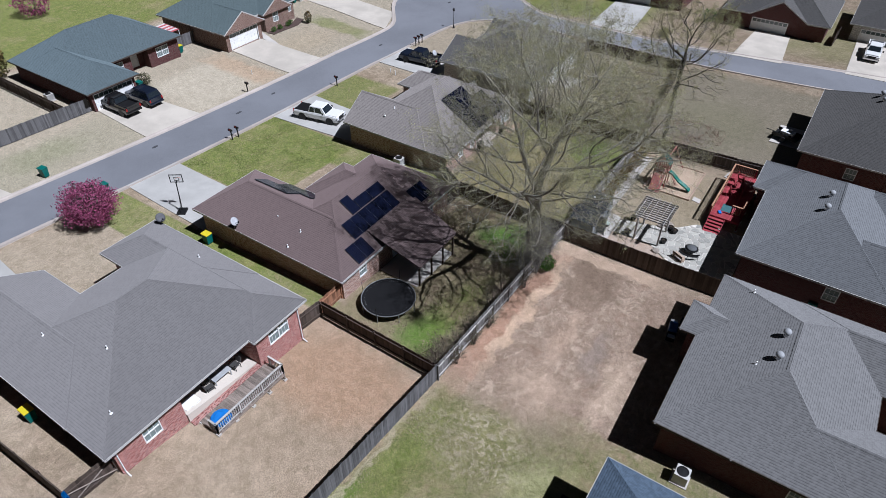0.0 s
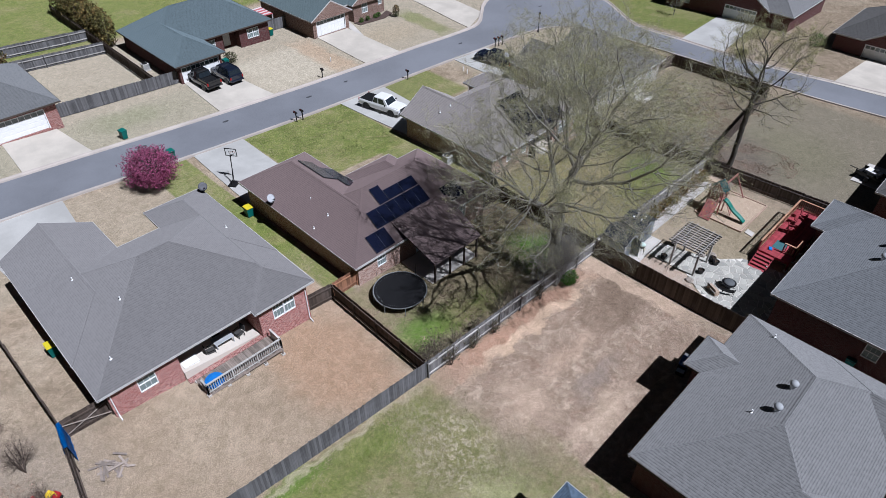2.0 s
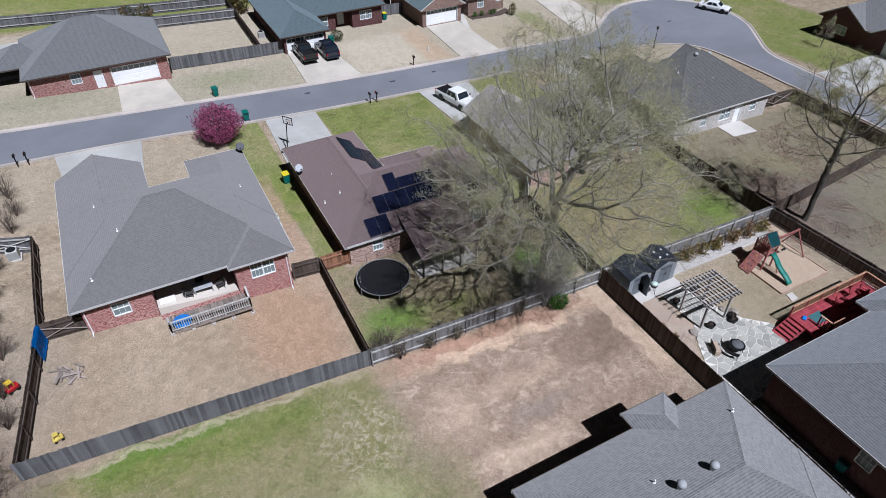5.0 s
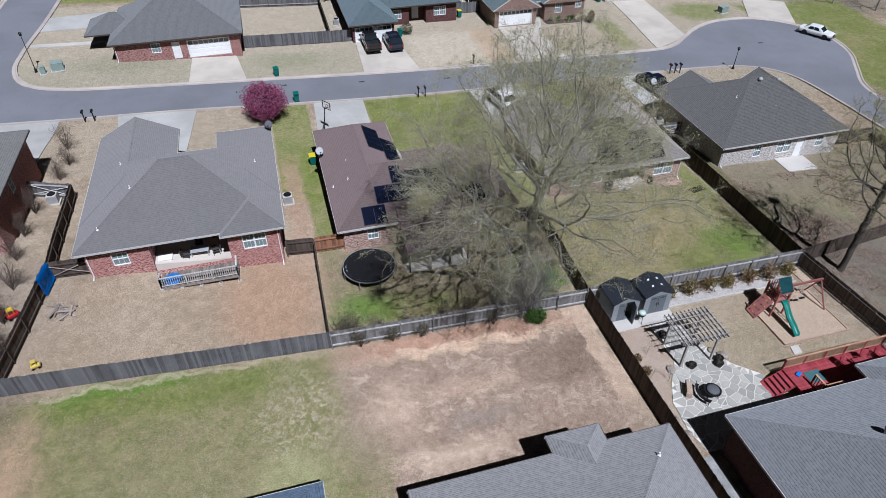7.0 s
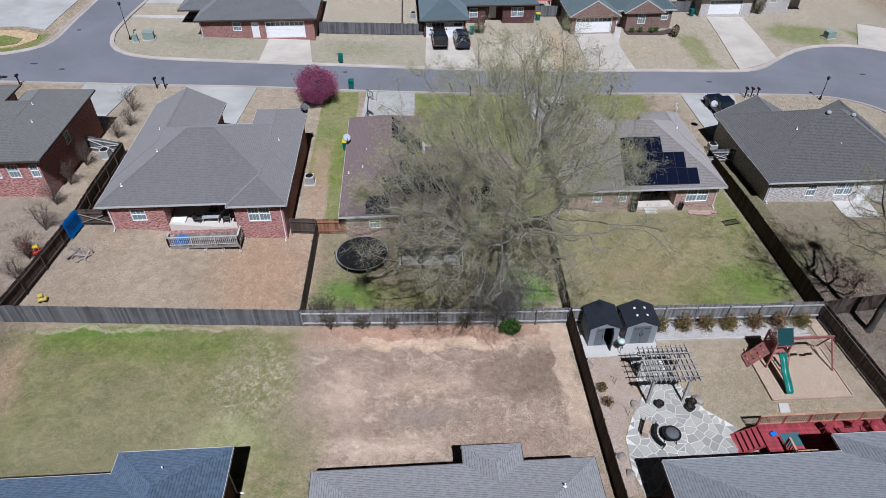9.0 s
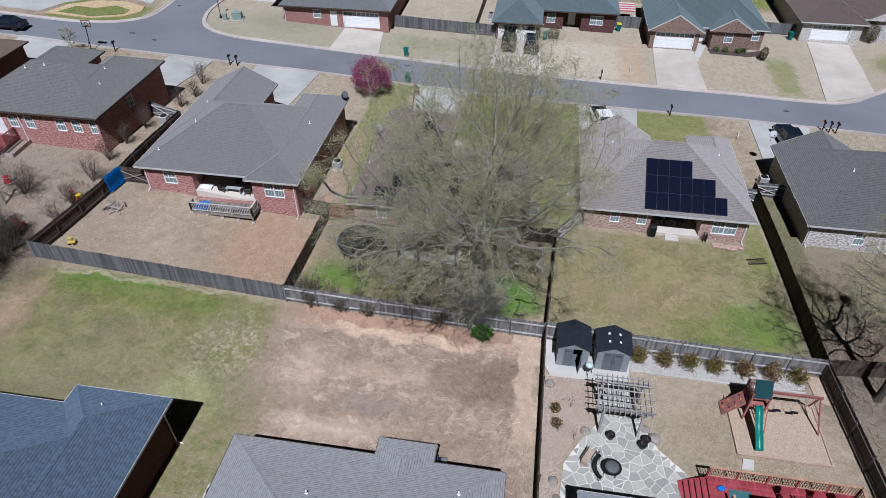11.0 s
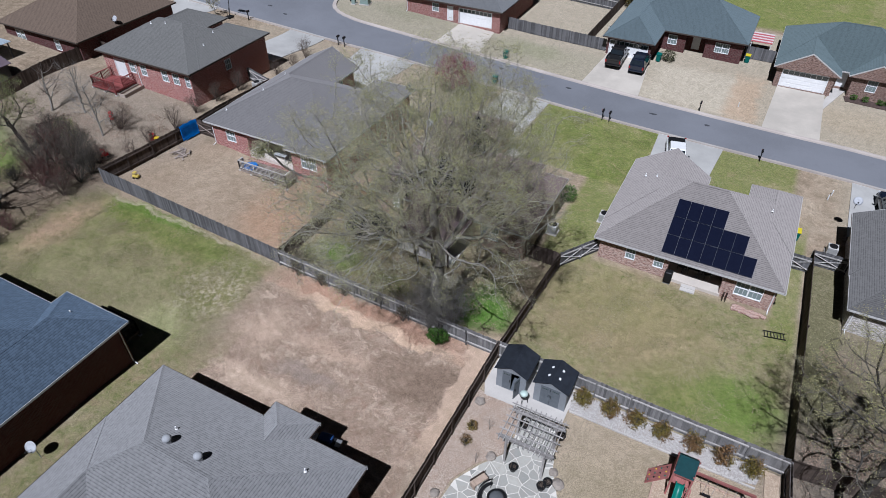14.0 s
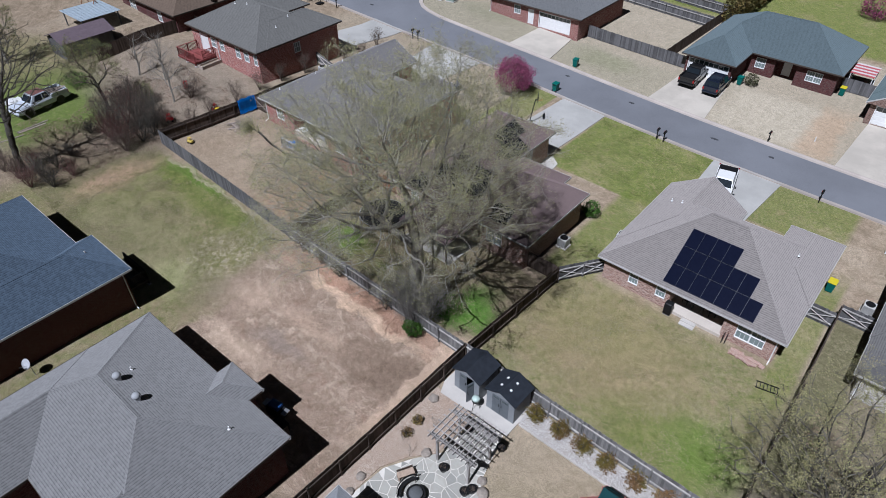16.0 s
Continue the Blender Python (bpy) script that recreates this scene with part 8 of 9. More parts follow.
for s in (-1, 1):
    bm = BM()
    xe = -23.2 + s * 2.3
    pts = [(-23.2, 17.2, z0 + 2.9), (-23.2, 23.8, z0 + 2.9), (xe, 23.8, z0 + 2.05), (xe, 17.2, z0 + 2.05)]
    vs = [bm.verts.new(p) for p in pts] + [bm.verts.new((p[0], p[1], p[2] + 0.05)) for p in pts]
    for f in ((0, 1, 2, 3), (7, 6, 5, 4), (0, 4, 5, 1), (1, 5, 6, 2), (2, 6, 7, 3), (3, 7, 4, 0)):
        bm.faces.new([vs[i] for i in f])
    bmesh.ops.recalc_face_normals(bm, faces=bm.faces[:])
    part("roof_panel", bm, bpy.data.materials.get("purple_metal") or plain("purple_metal", (0.13, 0.10, 0.115), 0.5), ps)
sw = thing("swing_frame", "orange timber swing frame with blue seats", "swing", (-31.5, 30.0 - 4, gz(-31.5, 26)))
for dx in (-1.6, 1.6):
    for s in (-1, 1):
        part("leg", tube(BM(), (dx, 0, 2.1), (dx * 1.05, s * 0.9, 0), 0.05), mat_cedar, sw)
part("beam", tube(BM(), (-1.7, 0, 2.1), (1.7, 0, 2.1), 0.05), mat_cedar, sw)


# ---- trees and shrubs ----
def bark(name, c):
    m = Mat(name, 0.95, 0, 0.1)
    p = m.place()
    n = m.noise(m.scaled(p, (9, 9, 2)), 1.0, 5, 0.7)
    col = m.mix(m.ramp(n, 0.35, 0.7), tone(c, 0.6), tone(c, 1.25))
    col = m.mix(m.ramp(m.noise(p, 0.8, 3), 0.45, 0.7, 0, 0.5), col, (c[0] * 1.3, c[1] * 1.35, c[2] * 1.25))
    m.bump(n, 0.5, 0.02)
    return m.done(col)


def foliage(name, c, vary=0.45, second=None):
    m = Mat(name, 0.7, 0, 0.2)
    r = m.island()
    p = m.place()
    col = m.mix(r, tone(c, 1 - vary), tone(c, 1 + vary))
    if second:
        col = m.mix(m.ramp(m.noise(p, 0.7, 3), 0.42, 0.6), col, m.mix(r, tone(second, 1 - vary), tone(second, 1 + vary)))
    m.b.inputs["Subsurface Weight"].default_value = 0.0
    return m.done(col)


mat_bark = bark("grey_bark", (0.25, 0.232, 0.205))
mat_bark_mid = bark("brown_grey_bark", (0.15, 0.135, 0.115))
mat_bark_dark = bark("dark_bark", (0.080, 0.072, 0.062))
mat_branch = bark("pale_twig_bark", (0.33, 0.305, 0.26))
mat_bud = foliage("spring_buds", (0.30, 0.293, 0.14), 0.5, (0.29, 0.265, 0.165))
mat_bud_pale = foliage("pale_spring_buds", (0.31, 0.30, 0.13), 0.45, (0.28, 0.25, 0.14))
mat_brown_leaf = foliage("dead_brown_leaf", (0.10, 0.072, 0.055), 0.5, (0.13, 0.10, 0.08))
mat_redbud = foliage("redbud_blossom", (0.25, 0.062, 0.125), 0.65)
mat_shrub_gold = foliage("golden_shrub", (0.135, 0.105, 0.025), 0.55, (0.17, 0.10, 0.045))
mat_green_leaf = foliage("green_leaf", (0.055, 0.115, 0.018), 0.5)
mat_dark_leaf = foliage("dark_evergreen", (0.05, 0.062, 0.025), 0.5, (0.115, 0.075, 0.028))
mat_hedge = foliage("golden_brown_evergreen", (0.105, 0.095, 0.030), 0.5, (0.155, 0.105, 0.035))
mat_dull_leaf = foliage("dull_shrub_leaf", (0.085, 0.085, 0.045), 0.5)


def segments_mesh(name, segs):
    """Tapered tubes for (p0, p1, r0, r1) rows, joined into one mesh."""
    verts, faces = [], []
    for p0, p1, r0, r1 in segs:
        n = 7 if r0 > 0.12 else 5 if r0 > 0.035 else 3
        d = (p1 - p0)
        if d.length < 1e-5:
            continue
        d.normalize()
        a = d.orthogonal().normalized()
        b = d.cross(a)
        base = len(verts)
        for p, r in ((p0, r0), (p1, r1)):
            for k in range(n):
                t = 2 * math.pi * k / n
                verts.append(p + (a * math.cos(t) + b * math.sin(t)) * r)
        for k in range(n):
            j = (k + 1) % n
            faces.append((base + k, base + j, base + n + j, base + n + k))
    me = bpy.data.meshes.new(name)
    me.from_pydata(verts, [], faces)
    for f in me.polygons:
        f.use_smooth = True
    return me


def leaf_mesh(name, points, size, rng, flat=0.0):
    """Small four-sided leaves at the points, each turned its own way."""
    n = len(points)
    p = np.asarray(points)
    a = rng.normal(size=(n, 3))
    a /= np.linalg.norm(a, axis=1)[:, None]
    b = rng.normal(size=(n, 3))
    b -= a * np.sum(a * b, axis=1)[:, None]
    b /= np.linalg.norm(b, axis=1)[:, None]
    s = size * rng.uniform(0.55, 1.35, size=(n, 1))
    q = np.stack([p - a * s, p + b * s * 0.55, p + a * s, p - b * s * 0.55], axis=1).reshape(-1, 3)
    me = bpy.data.meshes.new(name)
    me.from_pydata(q.tolist(), [], np.arange(4 * n).reshape(-1, 4).tolist())
    return me


def grow(seed, height, trunk_r, levels, lean=(0, 0), first=0.3, spread=1.0, droop=0.0, shrink=0.62, thin=0.62):
    """Branches of a tree from the ground up: lists of segments by level, and the twigs' ends."""
    rnd = random.Random(seed)
    out = [[] for _ in range(len(levels) + 1)]
    tips = []

    def branch(p, d, length, r, level):
        steps_n = (8, 6, 5, 4, 3, 2)[min(level, 5)]
        path = [(p.copy(), r)]
        for k in range(steps_n):
            wob = Vector((rnd.gauss(0, 1), rnd.gauss(0, 1), rnd.gauss(0, 0.7))) * (0.05 if level == 0 else 0.17)
            up = Vector((0, 0, 0.045 - droop * (level > 1))) if level else Vector((0, 0, 0.1))
            d = (d + wob + up).normalized()
            q = p + d * (length / steps_n)
            r1 = r * (1 - 0.75 * (k + 1) / steps_n) if level else r * (1 - 0.6 * (k + 1) / steps_n)
            out[level].append((p.copy(), q.copy(), path[-1][1], max(r1, 0.003)))
            path.append((q.copy(), max(r1, 0.003)))
            p = q
        if level >= len(levels) - 1:
            tips.extend(x for x, _ in path[1:])
        if level >= len(levels):
            return
        n = levels[level]
        for i in range(n):
            u = (first if level == 0 else 0.22) + (1 - (first if level == 0 else 0.22)) * (i + rnd.random() * 0.8) / n
            u = min(u, 0.98)
            k = min(int(u * steps_n), steps_n - 1)
            base = path[k][0].lerp(path[k + 1][0], u * steps_n - k)
            br = path[k][1]
            axis = (path[k + 1][0] - path[k][0]).normalized()
            side = axis.orthogonal().normalized()
            side = Matrix.Rotation(rnd.uniform(0, 2 * math.pi) if level else i * 2.4 + rnd.uniform(-0.5, 0.5), 3, axis) @ side
            ang = radians(rnd.uniform(32, 62)) * spread
            nd = (axis * math.cos(ang) + side * math.sin(ang)).normalized()
            branch(base, nd, length * (shrink[min(level, len(shrink) - 1)] if isinstance(shrink, tuple) else shrink) * rnd.uniform(0.75, 1.2) * (1.15 - 0.45 * u), max(br * thin, 0.004), level + 1)
    branch(Vector((0, 0, -0.1)), Vector((lean[0], lean[1], 1)).normalized(), height, trunk_r, 0)
    return out, tips


def tree(x, y, seed, height, trunk_r, levels, label, category="tree", buds=0, bud_size=0.06, bud_mat=None, bark_mat=None, twig_mat=None, group="", **kw):
    t = thing("tree", label, category, (x, y, gz(x, y)), random.Random(seed).uniform(0, 360) if "lean" not in kw else 0, group)
    out, tips = grow(seed, height, trunk_r, levels, **kw)
    me = segments_mesh("trunk", [s for lv in out[:2] for s in lv])
    me.materials.append(bark_mat or mat_bark)
    part("trunk", me, None, t)
    me = segments_mesh("branch", [s for lv in out[2:] for s in lv])
    me.materials.append(twig_mat or mat_branch)
    b = part("crown", me, None, t, "crown of fine bare twigs")
    if buds:
        rng = np.random.default_rng(seed)
        pts = np.array([tuple(p) for p in tips])
        pick = pts[rng.integers(0, len(pts), buds)] + rng.normal(scale=0.09, size=(buds, 3))
        me = leaf_mesh("leaves", pick, bud_size, rng)
        me.materials.append(bud_mat or mat_bud)
        lf = part("foliage", me, None, t, "sparse small spring leaves")
        lf["kind"] = "stuff"
    return t


def crown_points(seed, clumps, per, zc, a, up, down, droop_x=0.0, spread=0.75, inner=0.5):
    """Twig ends in clumps through an uneven dome: zc the middle height, a the half width."""
    rng = np.random.default_rng(seed)
    out = []
    k = 0
    while k < clumps:
        v = rng.normal(size=3)
        v /= np.linalg.norm(v)
        if v[2] < -0.75:
            continue
        lump = 1 + 0.22 * noise.noise(Vector(v * 1.7) + Vector((seed, 0, 0))) + 0.16 * noise.noise(Vector(v * 4.1) + Vector((0, seed, 0)))
        rad = rng.uniform(inner ** 3, 1.0) ** (1 / 3) * lump
        c = np.array([v[0] * a, v[1] * a, v[2] * (up if v[2] > 0 else down)]) * rad + np.array([0, 0, zc])
        c[2] -= droop_x * (max(0.0, -v[0]) - 0.8 * max(0.0, -v[1])) * (1 - abs(v[2]))
        if c[2] < 2.4:
            continue
        n = int(per * rng.uniform(0.5, 1.5))
        out.append(c + rng.normal(size=(n, 3)) * spread * np.array([1, 1, 0.8]))
        k += 1
    return np.concatenate(out)


def colonise(points, trunk, step_len, kill, seed, sprout):
    """Limbs that grow from the trunk towards the points, step by step; positions and parents of the joints."""
    rng = np.random.default_rng(seed)
    pos = [np.array(p, float) for p in trunk]
    par = list(range(-1, len(trunk) - 1))
    left = np.array(points, float)
    near = np.full(len(left), -1)
    far = np.full(len(left), 1e9)

    def meet(first):
        block = np.array(pos[first:])
        open_to = np.array([first + i >= sprout for i in range(len(block))])
        if not open_to.any():
            return
        d = np.linalg.norm(left[:, None, :] - block[None, :, :], axis=2)
        d[:, ~open_to] = 1e9
        k = d.argmin(axis=1)
        v = d[np.arange(len(left)), k]
        better = v < far
        far[better] = v[better]
        near[better] = first + k[better]
    meet(0)
    for _ in range(110):
        if not len(left):
            break
        pull = {}
        for i, j in enumerate(near):
            w = left[i] - pos[j]
            pull[j] = pull.get(j, 0) + w / (np.linalg.norm(w) + 1e-6)
        first = len(pos)
        for j, w in pull.items():
            back = pos[j] - pos[par[j]]
            w = w / (np.linalg.norm(w) + 1e-6) + 0.55 * back / (np.linalg.norm(back) + 1e-6) + rng.normal(scale=0.16, size=3)
            q = pos[j] + step_len * w / (np.linalg.norm(w) + 1e-6)
            pos.append(q)
            par.append(j)
        meet(first)
        stay = far > kill
        left, near, far = left[stay], near[stay], far[stay]
    return np.array(pos), np.array(par)


def crown_tree(x, y, seed, pts, fork, trunk_r, label, buds, bud_size, bud_mat, bark_mat, twig_mat, foot=(0, 0), twig=0.007, sprays=3, spray=0.6, step_len=0.5, kill=0.75):
    """A broad tree: a trunk up to the fork, limbs that reach for every clump of the crown, fine twigs and buds."""
    t = thing("tree", label, "tree", (x, y, gz(x, y)))
    rnd = random.Random(seed)
    rng = np.random.default_rng(seed)
    stem, p = [], Vector((foot[0], foot[1], -0.2))
    for f in (Vector(v) for v in fork):
        n = max(2, round((f - p).length / step_len))
        for k in range(n):
            stem.append(tuple(p.lerp(f, k / n) + Vector((rnd.gauss(0, 0.03), rnd.gauss(0, 0.03), 0))))
        p = f
    stem.append(tuple(p))
    low = next(i for i, q in enumerate(stem) if q[2] > fork[0][2])
    pos, par = colonise(pts, stem, step_len, kill, seed, low)
    count = len(pos)
    kids = np.zeros(count, int)
    load = np.zeros(count)
    for j in range(count - 1, -1, -1):
        if kids[j] == 0:
            load[j] = 1.0
        if par[j] >= 0:
            load[par[j]] += load[j]
            kids[par[j]] += 1
    load /= load[0]
    rad = np.maximum(twig, trunk_r * load ** 0.47)
    rad[0] *= 1.5
    rad[1] *= 1.15
    big, small, ends = [], [], []
    for j in range(1, count):
        i = par[j]
        r0 = rad[i] if load[i] < 1.9 * load[j] else min(rad[i], rad[j] * 1.15)
        row = (Vector(pos[i]), Vector(pos[j]), r0, rad[j])
        (big if rad[j] > 0.035 else small).append(row)
        if rad[j] < 0.03:
            ends.append(j)
    me = segments_mesh("trunk", big)
    me.materials.append(bark_mat)
    part("trunk", me, None, t)
    tips = []
    mid = pts.mean(axis=0)
    for j in ends:
        a, way = Vector(pos[j]), Vector(pos[j] - pos[par[j]]).normalized()
        out = Vector(pos[j] - mid).normalized()
        for _ in range(sprays if kids[j] == 0 else max(1, sprays // 2)):
            v = (way * 0.6 + out * 0.3 + Vector((rnd.gauss(0, 0.85), rnd.gauss(0, 0.85), rnd.gauss(0.1, 0.7)))).normalized()
            size = spray * rnd.uniform(0.5, 1.4)
            b = a + v * size * 0.55
            c = b + (v + Vector((rnd.gauss(0, 0.35), rnd.gauss(0, 0.35), rnd.gauss(0.05, 0.3)))).normalized() * size * 0.45
            small.append((a, b, twig, twig * 0.8))
            small.append((b, c, twig * 0.8, twig * 0.4))
            d = b + (v + Vector((rnd.gauss(0, 0.8), rnd.gauss(0, 0.8), rnd.gauss(0.1, 0.6)))).normalized() * size * 0.4
            small.append((b, d, twig * 0.7, twig * 0.4))
            tips += [tuple(d), tuple(a.lerp(b, rnd.uniform(0.3, 1))), tuple(b), tuple(b.lerp(c, rnd.uniform(0.4, 1))), tuple(c)]
    me = segments_mesh("branch", small)
    me.materials.append(twig_mat)
    part("crown", me, None, t, "crown of fine pale twigs")
    tips = np.array(tips)
    weight = np.clip((tips[:, 2] - tips[:, 2].min()) / np.ptp(tips[:, 2]), 0.16, 0.7)
    pick = tips[rng.choice(len(tips), buds, p=weight / weight.sum())] + rng.normal(scale=0.11, size=(buds, 3))
    me = leaf_mesh("leaves", pick, bud_size, rng)
    me.materials.append(bud_mat)
    lf = part("foliage", me, None, t, "sparse small spring leaves")
    lf["kind"] = "stuff"
    return t


# the big tree by the fence, leafing out; its western limbs hang lower
big_crown = crown_points(5, 210, 30, 12.5, 8.3, 7.6, 5.8, droop_x=1.9, spread=0.85, inner=0.30) + np.array([-0.35, -0.2, 0.0])
crown_tree(35.9, 15.5, 5, big_crown, ((0.05, 0.1, 4.4), (0.3, 0.2, 7.2)), 0.43, "large spreading tree in early leaf behind the fence", 270000, 0.029, mat_bud, mat_bark, mat_branch, twig=0.0050, sprays=5, spray=0.75, step_len=0.42, kill=0.5)
# the tall tree on the open lot
lot_crown = crown_points(8, 56, 24, 9.8, 4.3, 5.2, 4.4, spread=0.7, inner=0.25)
crown_tree(62.9, 13.4, 8, lot_crown, ((0.05, 0.0, 4.0), (0.1, 0.0, 7.5)), 0.25, "tall dark-barked tree with pale yellow-green buds", 65000, 0.028, mat_bud_pale, mat_bark_dark, mat_bark_mid, sprays=3, step_len=0.42, kill=0.5)


def bush(x, y, rx, ry, rz, mat, label, seed, count=900, size=0.09, name="shrub", category="shrub", group="shrubs", stems=14, lift=0.55, lumps=0.35):
    """A shrub: stems and many small leaves in a lumpy, open outline."""
    t = thing(name, label, category, (x, y, gz(x, y)), group=group)
    rng = np.random.default_rng(seed)
    rnd = random.Random(seed)
    segs = []
    for k in range(stems):
        a, e = rnd.uniform(0, 6.283), rnd.uniform(0.2, 0.95)
        tip = Vector((rx * e * math.cos(a), ry * e * math.sin(a), rz * (lift + 0.7 * (1 - e * 0.5))))
        mid = tip * 0.5 + Vector((rnd.uniform(-0.1, 0.1), rnd.uniform(-0.1, 0.1), 0.1))
        segs += [(Vector((0, 0, -0.03)), mid, 0.03, 0.018), (mid, tip, 0.018, 0.006)]
    me = segments_mesh("stem", segs)
    me.materials.append(mat_bark_dark)
    part("stem", me, None, t)
    d = rng.normal(size=(count, 3))
    d /= np.linalg.norm(d, axis=1)[:, None]
    off = rng.uniform(0, 50, 3)
    rad = np.array([1 + lumps * noise.noise(Vector(v * 2.3 + off)) + 0.5 * lumps * noise.noise(Vector(v * 5.5 + off)) for v in d])
    rad *= rng.uniform(0.45, 1.0, count) ** 0.45
    pts = d * rad[:, None] * np.array([rx, ry, rz * 0.62]) + np.array([0, 0, rz * 0.62])
    pts[:, 2] = np.maximum(pts[:, 2], 0.03)
    me = leaf_mesh("leaves", pts, size, rng)
    me.materials.append(mat)
    lf = part("foliage", me, None, t)
    lf["kind"] = "stuff"
    return t


# redbud in blossom by the street
rb = tree(19.9, 49.8, 31, 3.0, 0.12, (12, 8, 6, 4), "redbud tree covered in deep pink blossom", buds=0, bark_mat=mat_bark_dark, twig_mat=mat_bark_dark, lean=(0, 0), first=0.2, spread=1.05, shrink=0.6)
rng = np.random.default_rng(7)
d = rng.normal(size=(13000, 3))
d /= np.linalg.norm(d, axis=1)[:, None]
rad = np.array([1 + 0.34 * noise.noise(Vector(v * 2.6)) + 0.24 * noise.noise(Vector(v * 6.5)) for v in d]) * rng.uniform(0.3, 1.0, 13000) ** 0.45
pts = d * rad[:, None] * np.array([2.3, 2.3, 1.85]) + np.array([0, 0, 2.2])
pts[:, 2] = np.where(pts[:, 2] < 0.7, 0.7 + 0.5 * (0.7 - pts[:, 2]), pts[:, 2])
me = leaf_mesh("blossom", pts, 0.075, rng)
me.materials.append(mat_redbud)
bl = part("blossom", me, None, rb, "deep pink blossom")
bl["kind"] = "stuff"

for i, (x, y) in enumerate(((47.5, 14.15), (49.3, 14.1), (51.0, 14.1), (52.65, 14.05), (54.6, 14.05), (56.35, 14.0), (58.05, 14.0))):
    bush(x, y, 0.58, 0.52, 1.0 + 0.07 * (i % 3), mat_shrub_gold, "golden-green evergreen shrub in the gravel bed", 60 + i, 1300, 0.055, group="shrubs along the fence", lumps=0.95)
bush(36.7, 14.3, 0.8, 0.6, 0.9, mat_green_leaf, "bright green shrub at the foot of the tree", 80, 1300, 0.07)
bush(39.1, 35.3, 0.75, 0.75, 1.3, mat_green_leaf, "green shrub beside the house corner", 81, 1000, 0.08)
bush(40.3, 70.9, 0.9, 0.8, 1.2, mat_dull_leaf, "brownish shrub beside the garage", 84, 900, 0.08)
bush(67.7, 69.3, 0.55, 0.55, 1.5, mat_dark_leaf, "small dark conical evergreen on the lawn", 85, 700, 0.08, lumps=0.15)
bush(84.2, 79.0, 0.9, 0.8, 2.4, mat_dark_leaf, "tall dark evergreen shrub by the house", 86, 900, 0.09)
for i, (x, y) in enumerate(((62.0, 70.7), (63.2, 70.7), (64.8, 70.7), (65.6, 71.0))):
    bush(x, y, 0.4, 0.35, 0.6, mat_green_leaf, "low green shrub in the mulch bed", 90 + i, 260, 0.07)
for i in range(9):
    bush(31.2 + 0.2 * (i % 2), 86.5 + i * 2.1, 1.3, 1.4, 4.2, mat_hedge, "tall brown-green evergreen in a hedge row", 100 + i, 900, 0.16, name="tree", category="tree", group="evergreen hedge", lumps=0.25)
for i, (x, y) in enumerate(((18.2, 88.5), (15.8, 88.7))):
    bush(x, y, 1.1, 1.0, 1.8, mat_dark_leaf, "dark evergreen shrub behind the fence", 115 + i, 600, 0.12)


def bare_shrub(x, y, seed, height, label, levels=(7, 5, 4), mat=None, stems=5, spread=1.0, buds=0, bud_mat=None, group="bare shrubs", thick=0.035, out_lean=0.45):
    """Several leaning stems from one foot, branching into fine twigs."""
    t = thing("shrub", label, "shrub", (x, y, gz(x, y)), group=group)
    rnd = random.Random(seed)
    segs, tips = [], []
    for k in range(stems):
        a = 6.283 * k / stems + rnd.uniform(-0.4, 0.4)
        o = out_lean * rnd.uniform(0.5, 1.2)
        ou, tp = grow(seed * 13 + k, height * rnd.uniform(0.75, 1.05), thick, levels, lean=(o * math.cos(a), o * math.sin(a)), first=0.25, spread=spread, shrink=0.5)
        segs += [s for lv in ou for s in lv]
        tips += tp
    me = segments_mesh("stem", segs)
    me.materials.append(mat or mat_twig)
    part("stem", me, None, t)
    if buds:
        rng = np.random.default_rng(seed)
        pts = np.array([tuple(p) for p in tips])
        me = leaf_mesh("leaves", pts[rng.integers(0, len(pts), buds)] + rng.normal(scale=0.05, size=(buds, 3)), 0.05, rng)
        me.materials.append(bud_mat or mat_bud)
        lf = part("foliage", me, None, t)
        lf["kind"] = "stuff"
    return t


mat_twig_grey = bark("grey_twig", (0.25, 0.232, 0.212))
mat_twig_brown = bark("brown_twig", (0.16, 0.122, 0.10))
mat_west_leaf = foliage("fresh_grey_green_leaf", (0.17, 0.19, 0.075), 0.5, (0.20, 0.18, 0.09))
mat_twig_red = bark("reddish_twig", (0.165, 0.09, 0.08))
# twiggy thicket round the big tree's foot
for i, (x, y, h) in enumerate(((35.7, 14.75, 4.8), (36.5, 14.8, 4.4), (35.1, 15.8, 3.8), (36.9, 15.7, 4.0), (36.0, 15.2, 5.2))):
    bare_shrub(x, y, 200 + i, h, "tangle of bare grey twigs at the foot of the tree", (9, 6, 4), mat_twig_grey, 7, out_lean=0.27)
for i, (x, y, h) in enumerate(((22.9, 15.8, 2.0), (24.0, 14.8, 1.6), (23.6, 15.9, 2.2), (25.3, 15.6, 1.8), (26.2, 14.8, 1.4), (27.4, 15.7, 1.5), (28.4, 14.8, 1.2), (30.2, 15.7, 1.7), (32.0, 15.7, 1.9), (33.6, 14.7, 1.4))):
    bare_shrub(x, y, 220 + i, h, "straggling thin shrub along the fence", (6, 5, 3), mat_twig_brown, 5, buds=260, bud_mat=mat_dull_leaf)
